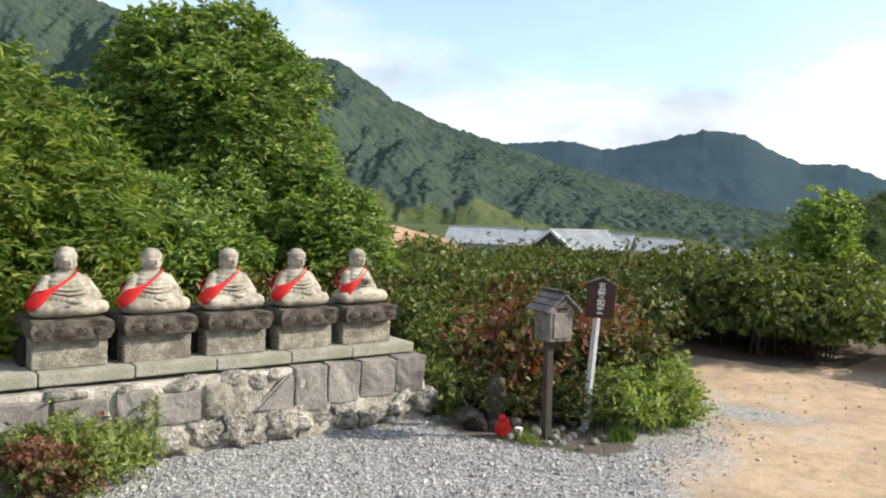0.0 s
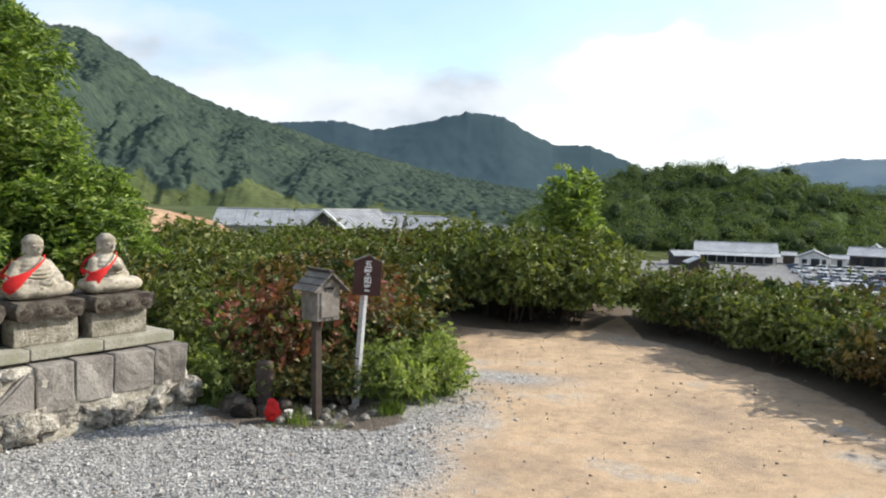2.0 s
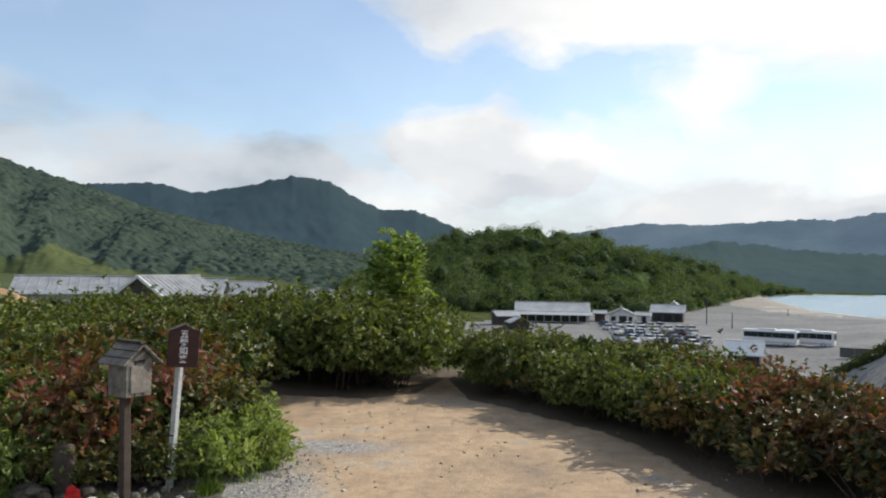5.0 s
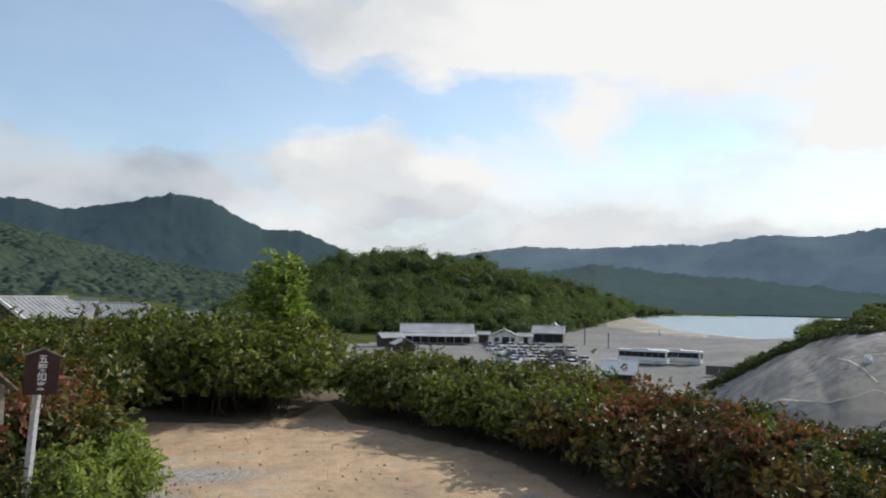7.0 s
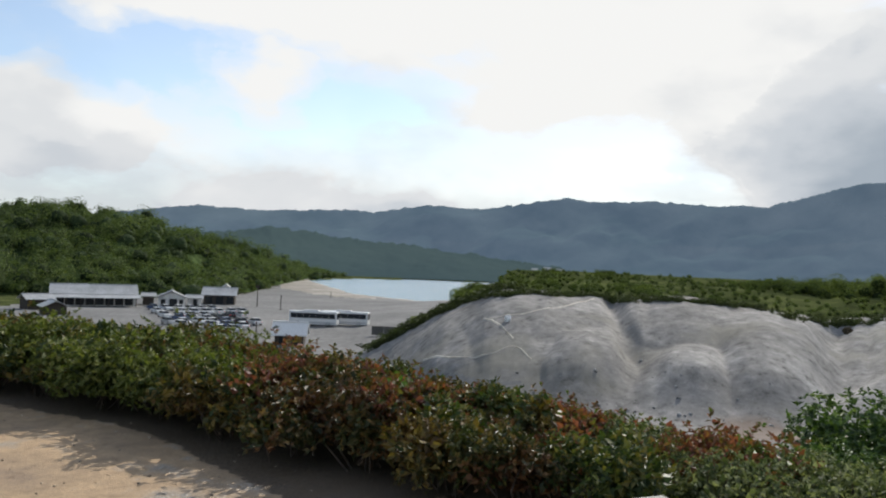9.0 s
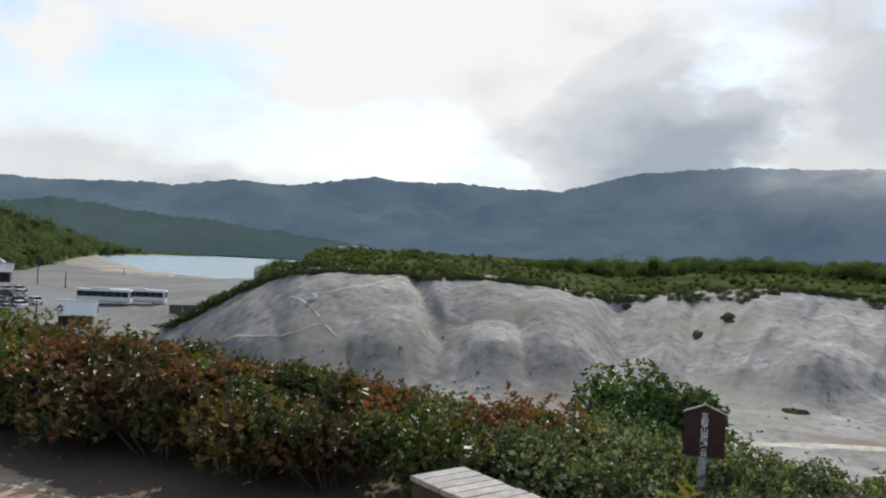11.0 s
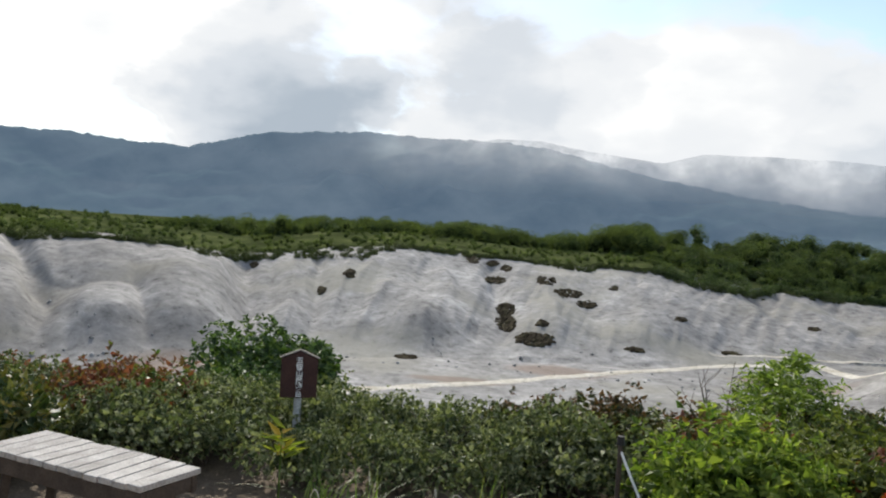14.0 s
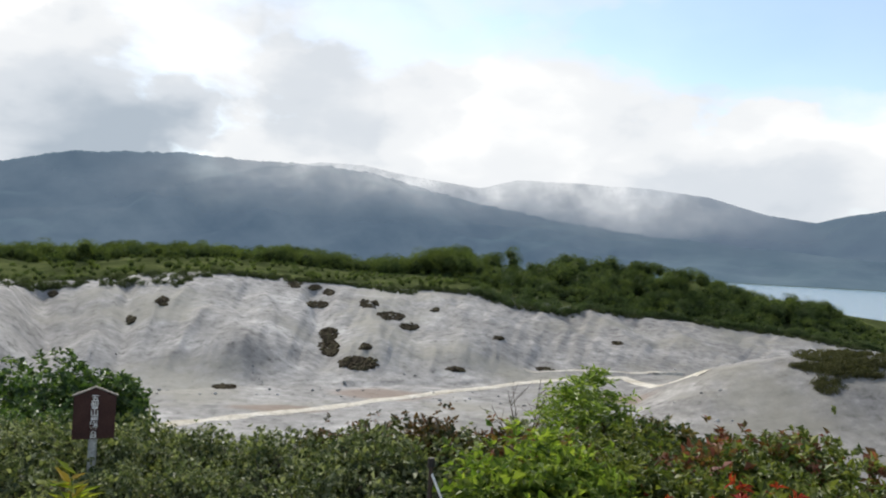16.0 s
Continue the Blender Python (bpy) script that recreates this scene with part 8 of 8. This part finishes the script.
# thin trodden trails up the ash slope
def trail(name, label, stops, wide):
    pts = np.array([on_land(t, e)[:2] for t, e in stops])
    tt = np.linspace(0, len(pts) - 1, 14 * len(pts))
    cx, cy = np.interp(tt, np.arange(len(pts)), pts[:, 0]), np.interp(tt, np.arange(len(pts)), pts[:, 1])
    k = np.ones(9) / 9
    cx[4:-4], cy[4:-4] = np.convolve(cx, k, "valid"), np.convolve(cy, k, "valid")
    tx, ty = np.gradient(cx), np.gradient(cy)
    tn = np.hypot(tx, ty) + 1e-6
    rows = []
    for off in np.linspace(-wide, wide, 4):
        jig = off * (1 + 0.5 * value_noise(tt * 2.3, tt * 0 + off, 5))
        wx, wy = cx - ty / tn * jig, cy + tx / tn * jig
        rows.append(np.stack([wx, wy, land(wx, wy) + (0.05 if abs(off) < wide * 0.9 else 0.0)], -1))
    m = len(tt)
    i, j = np.meshgrid(np.arange(m - 1), np.arange(3), indexing="ij")
    f = np.stack([i * 4 + j, i * 4 + j + 1, (i + 1) * 4 + j + 1, (i + 1) * 4 + j], -1).reshape(-1, 4)
    tagged(new(name, mesh_of(name, np.stack(rows, 1), f, [MAT["track"]], None, True)), label, "track", kind="structure")


trail("trail", "thin pale trail climbing the ash slope", ((-36.5, -7.1), (-39, -6.9), (-41.4, -6.47), (-42.85, -5.76), (-43.5, -5.97), (-44.3, -6.7)), 0.13)
trail("trail", "thin pale trail climbing the ash slope", ((-40.7, -3.94), (-42.18, -4.49), (-42.95, -5.27)), 0.12)
trail("trail", "thin pale trail climbing the ash slope", ((-41.0, -3.95), (-43.78, -3.47), (-46.59, -2.77), (-48.6, -2.1)), 0.11)
trail("trail", "thin pale trail climbing the ash slope", ((-108.5, -6.8), (-105, -7.0), (-101, -7.1), (-97.5, -7.3)), 0.35)
MAT["white_rock"] = grained("white_rock", [(0.55, 0.55, 0.54), (0.72, 0.72, 0.70), (0.8, 0.8, 0.78)], 1.5, 9, 0.9, 0.7, 0.05, spec=0.2)
x, y, z = on_land(-42.5, -4.05)
tagged(part("boulder", lump((0.75, 0.7, 0.8), (0, 0, 0), 0.5, 1.6, 3, 0.2, 4.0), MAT["white_rock"], None, "", pose(x, y, z + 0.22)), "rough white boulder on the ash slope", "boulder")
# loose rocks over the valley floor and the lower slope
n = 420
ra, rt = r_t.uniform(-112, -42, n), -9.9 + 3.6 * r_t.random(n) ** 3
spots = np.array([on_land(t, e) for t, e in zip(ra, rt)])
MAT["ash_rock"] = grained("ash_rock", [(0.16, 0.155, 0.145), (0.28, 0.275, 0.265), (0.42, 0.41, 0.39)], 2.0, 9, 0.95, 0.6, 0.05, spec=0.1, island=0.45)
wood("valley_rocks", "loose grey rocks strewn over the ash valley", spots, 0.09 + 0.34 * r_t.random(n) ** 4, 1, MAT["ash_rock"], 37)


# long dry grass stalks bowing over before the second sign
MAT["straw"] = plain("dry_straw", (0.46, 0.42, 0.32), 0.8, scale=20.0)


def stalks(name, label, x, y, arcs):
    ob = thing(name, label, "grass", pose(x, y, float(land(np.array(x), np.array(y)))), "dry stalks before the hedge")
    for turn, run, high in arcs:
        b = bmesh.new()
        last = Vector((0, 0, -0.03))
        for k in range(1, 11):
            t = k / 10
            p = Vector((math.cos(radians(turn)) * run * t, math.sin(radians(turn)) * run * t, high * math.sin(math.pi * min(1, t * 0.92 + 0.02)) ** 0.8))
            rod(last, p, 0.0045 * (1.15 - 0.6 * t), 0.0045 * (1.1 - 0.6 * t), 5, b)
            last = p
        part("stalk", b, MAT["straw"], ob)


stalks("dry_stalks", "pale dry grass stalks bowing over the ground", *at(-66.0, 4.15), ((-75, 0.36, 0.20), (-60, 0.30, 0.17), (100, 0.22, 0.22)))
stalks("dry_stalks", "pale dry grass stalks bowing over the ground", *at(-71.5, 4.2), ((-80, 0.24, 0.24), (-100, 0.34, 0.20), (60, 0.16, 0.28)))
stalks("dry_stalks", "pale dry grass stalks bowing over the ground", *at(-79.0, 4.25), ((-60, 0.20, 0.30), (-120, 0.25, 0.26), (20, 0.2, 0.3)))

# bare twigs beside the sapling
twig = thing("bare_bush", "small leafless bush of thin grey twigs", "shrub", pose(*at(-98.3, 7.3), float(land(*[np.array(q) for q in at(-98.3, 7.3)]))))
r_g = np.random.default_rng(91)
for k in range(9):
    b = bmesh.new()
    foot = Vector((r_g.normal() * 0.03, r_g.normal() * 0.03, -0.05))
    lean = Vector((r_g.normal() * 0.16, r_g.normal() * 0.16, 0))
    mid = foot + lean * 0.5 + Vector((0, 0, 0.6))
    tip = foot + lean * 1.4 + Vector((0, 0, r_g.uniform(0.95, 1.25)))
    rod(foot, mid, 0.008, 0.006, 5, b)
    rod(mid, tip, 0.006, 0.002, 5, b)
    for j in range(3):
        p = mid.lerp(tip, r_g.uniform(0.1, 0.8))
        rod(p, p + Vector((r_g.normal() * 0.12, r_g.normal() * 0.12, r_g.uniform(0.05, 0.2))), 0.004, 0.001, 4, b)
    part("twig", b, MAT["bark"], twig)

# low dark wall at the edge of the car park, with a white marker beside it
dark_wall = thing("low_wall", "low dark concrete wall at the edge of the car park", "wall", pose(*at(-34.0, 146), float(land(*[np.array(q) for q in at(-34.0, 146)])) - 0.1, 0, 0, -34))
MAT["old_concrete"] = plain("old_concrete", (0.12, 0.115, 0.105), 0.9, scale=0.8)
for k in range(1, 4):
    part("panel", box((2.2, 0.35, 1.5), (-4.6 + 2.25 * k, 0, 0.7), 0.04), MAT["old_concrete"], dark_wall)
    part("cap", box((2.22, 0.5, 0.14), (-4.6 + 2.25 * k, 0, 1.5), 0.03), MAT["old_concrete"], dark_wall)

# farm houses on the far shore
for turn, far, tilt, w in ((-45.2, 905, -0.02, 9.0), (-46.1, 910, -0.10, 7.0), (-44.3, 900, -0.12, 6.0)):
    hy = EYE + far * math.tan(radians(tilt))
    ob = gable_house("farm_house", "small white house among the far woods", "house", turn, far, w, 6, 4.0, 2.0, MAT["tin"], MAT["plaster"], z=hy - 5.5, group="houses on the far shore",
                     openings=[("window", -w * 0.2, 1.2, 1.4, 1.4), ("door", w * 0.2, 0.1, 1.3, 2.2)])
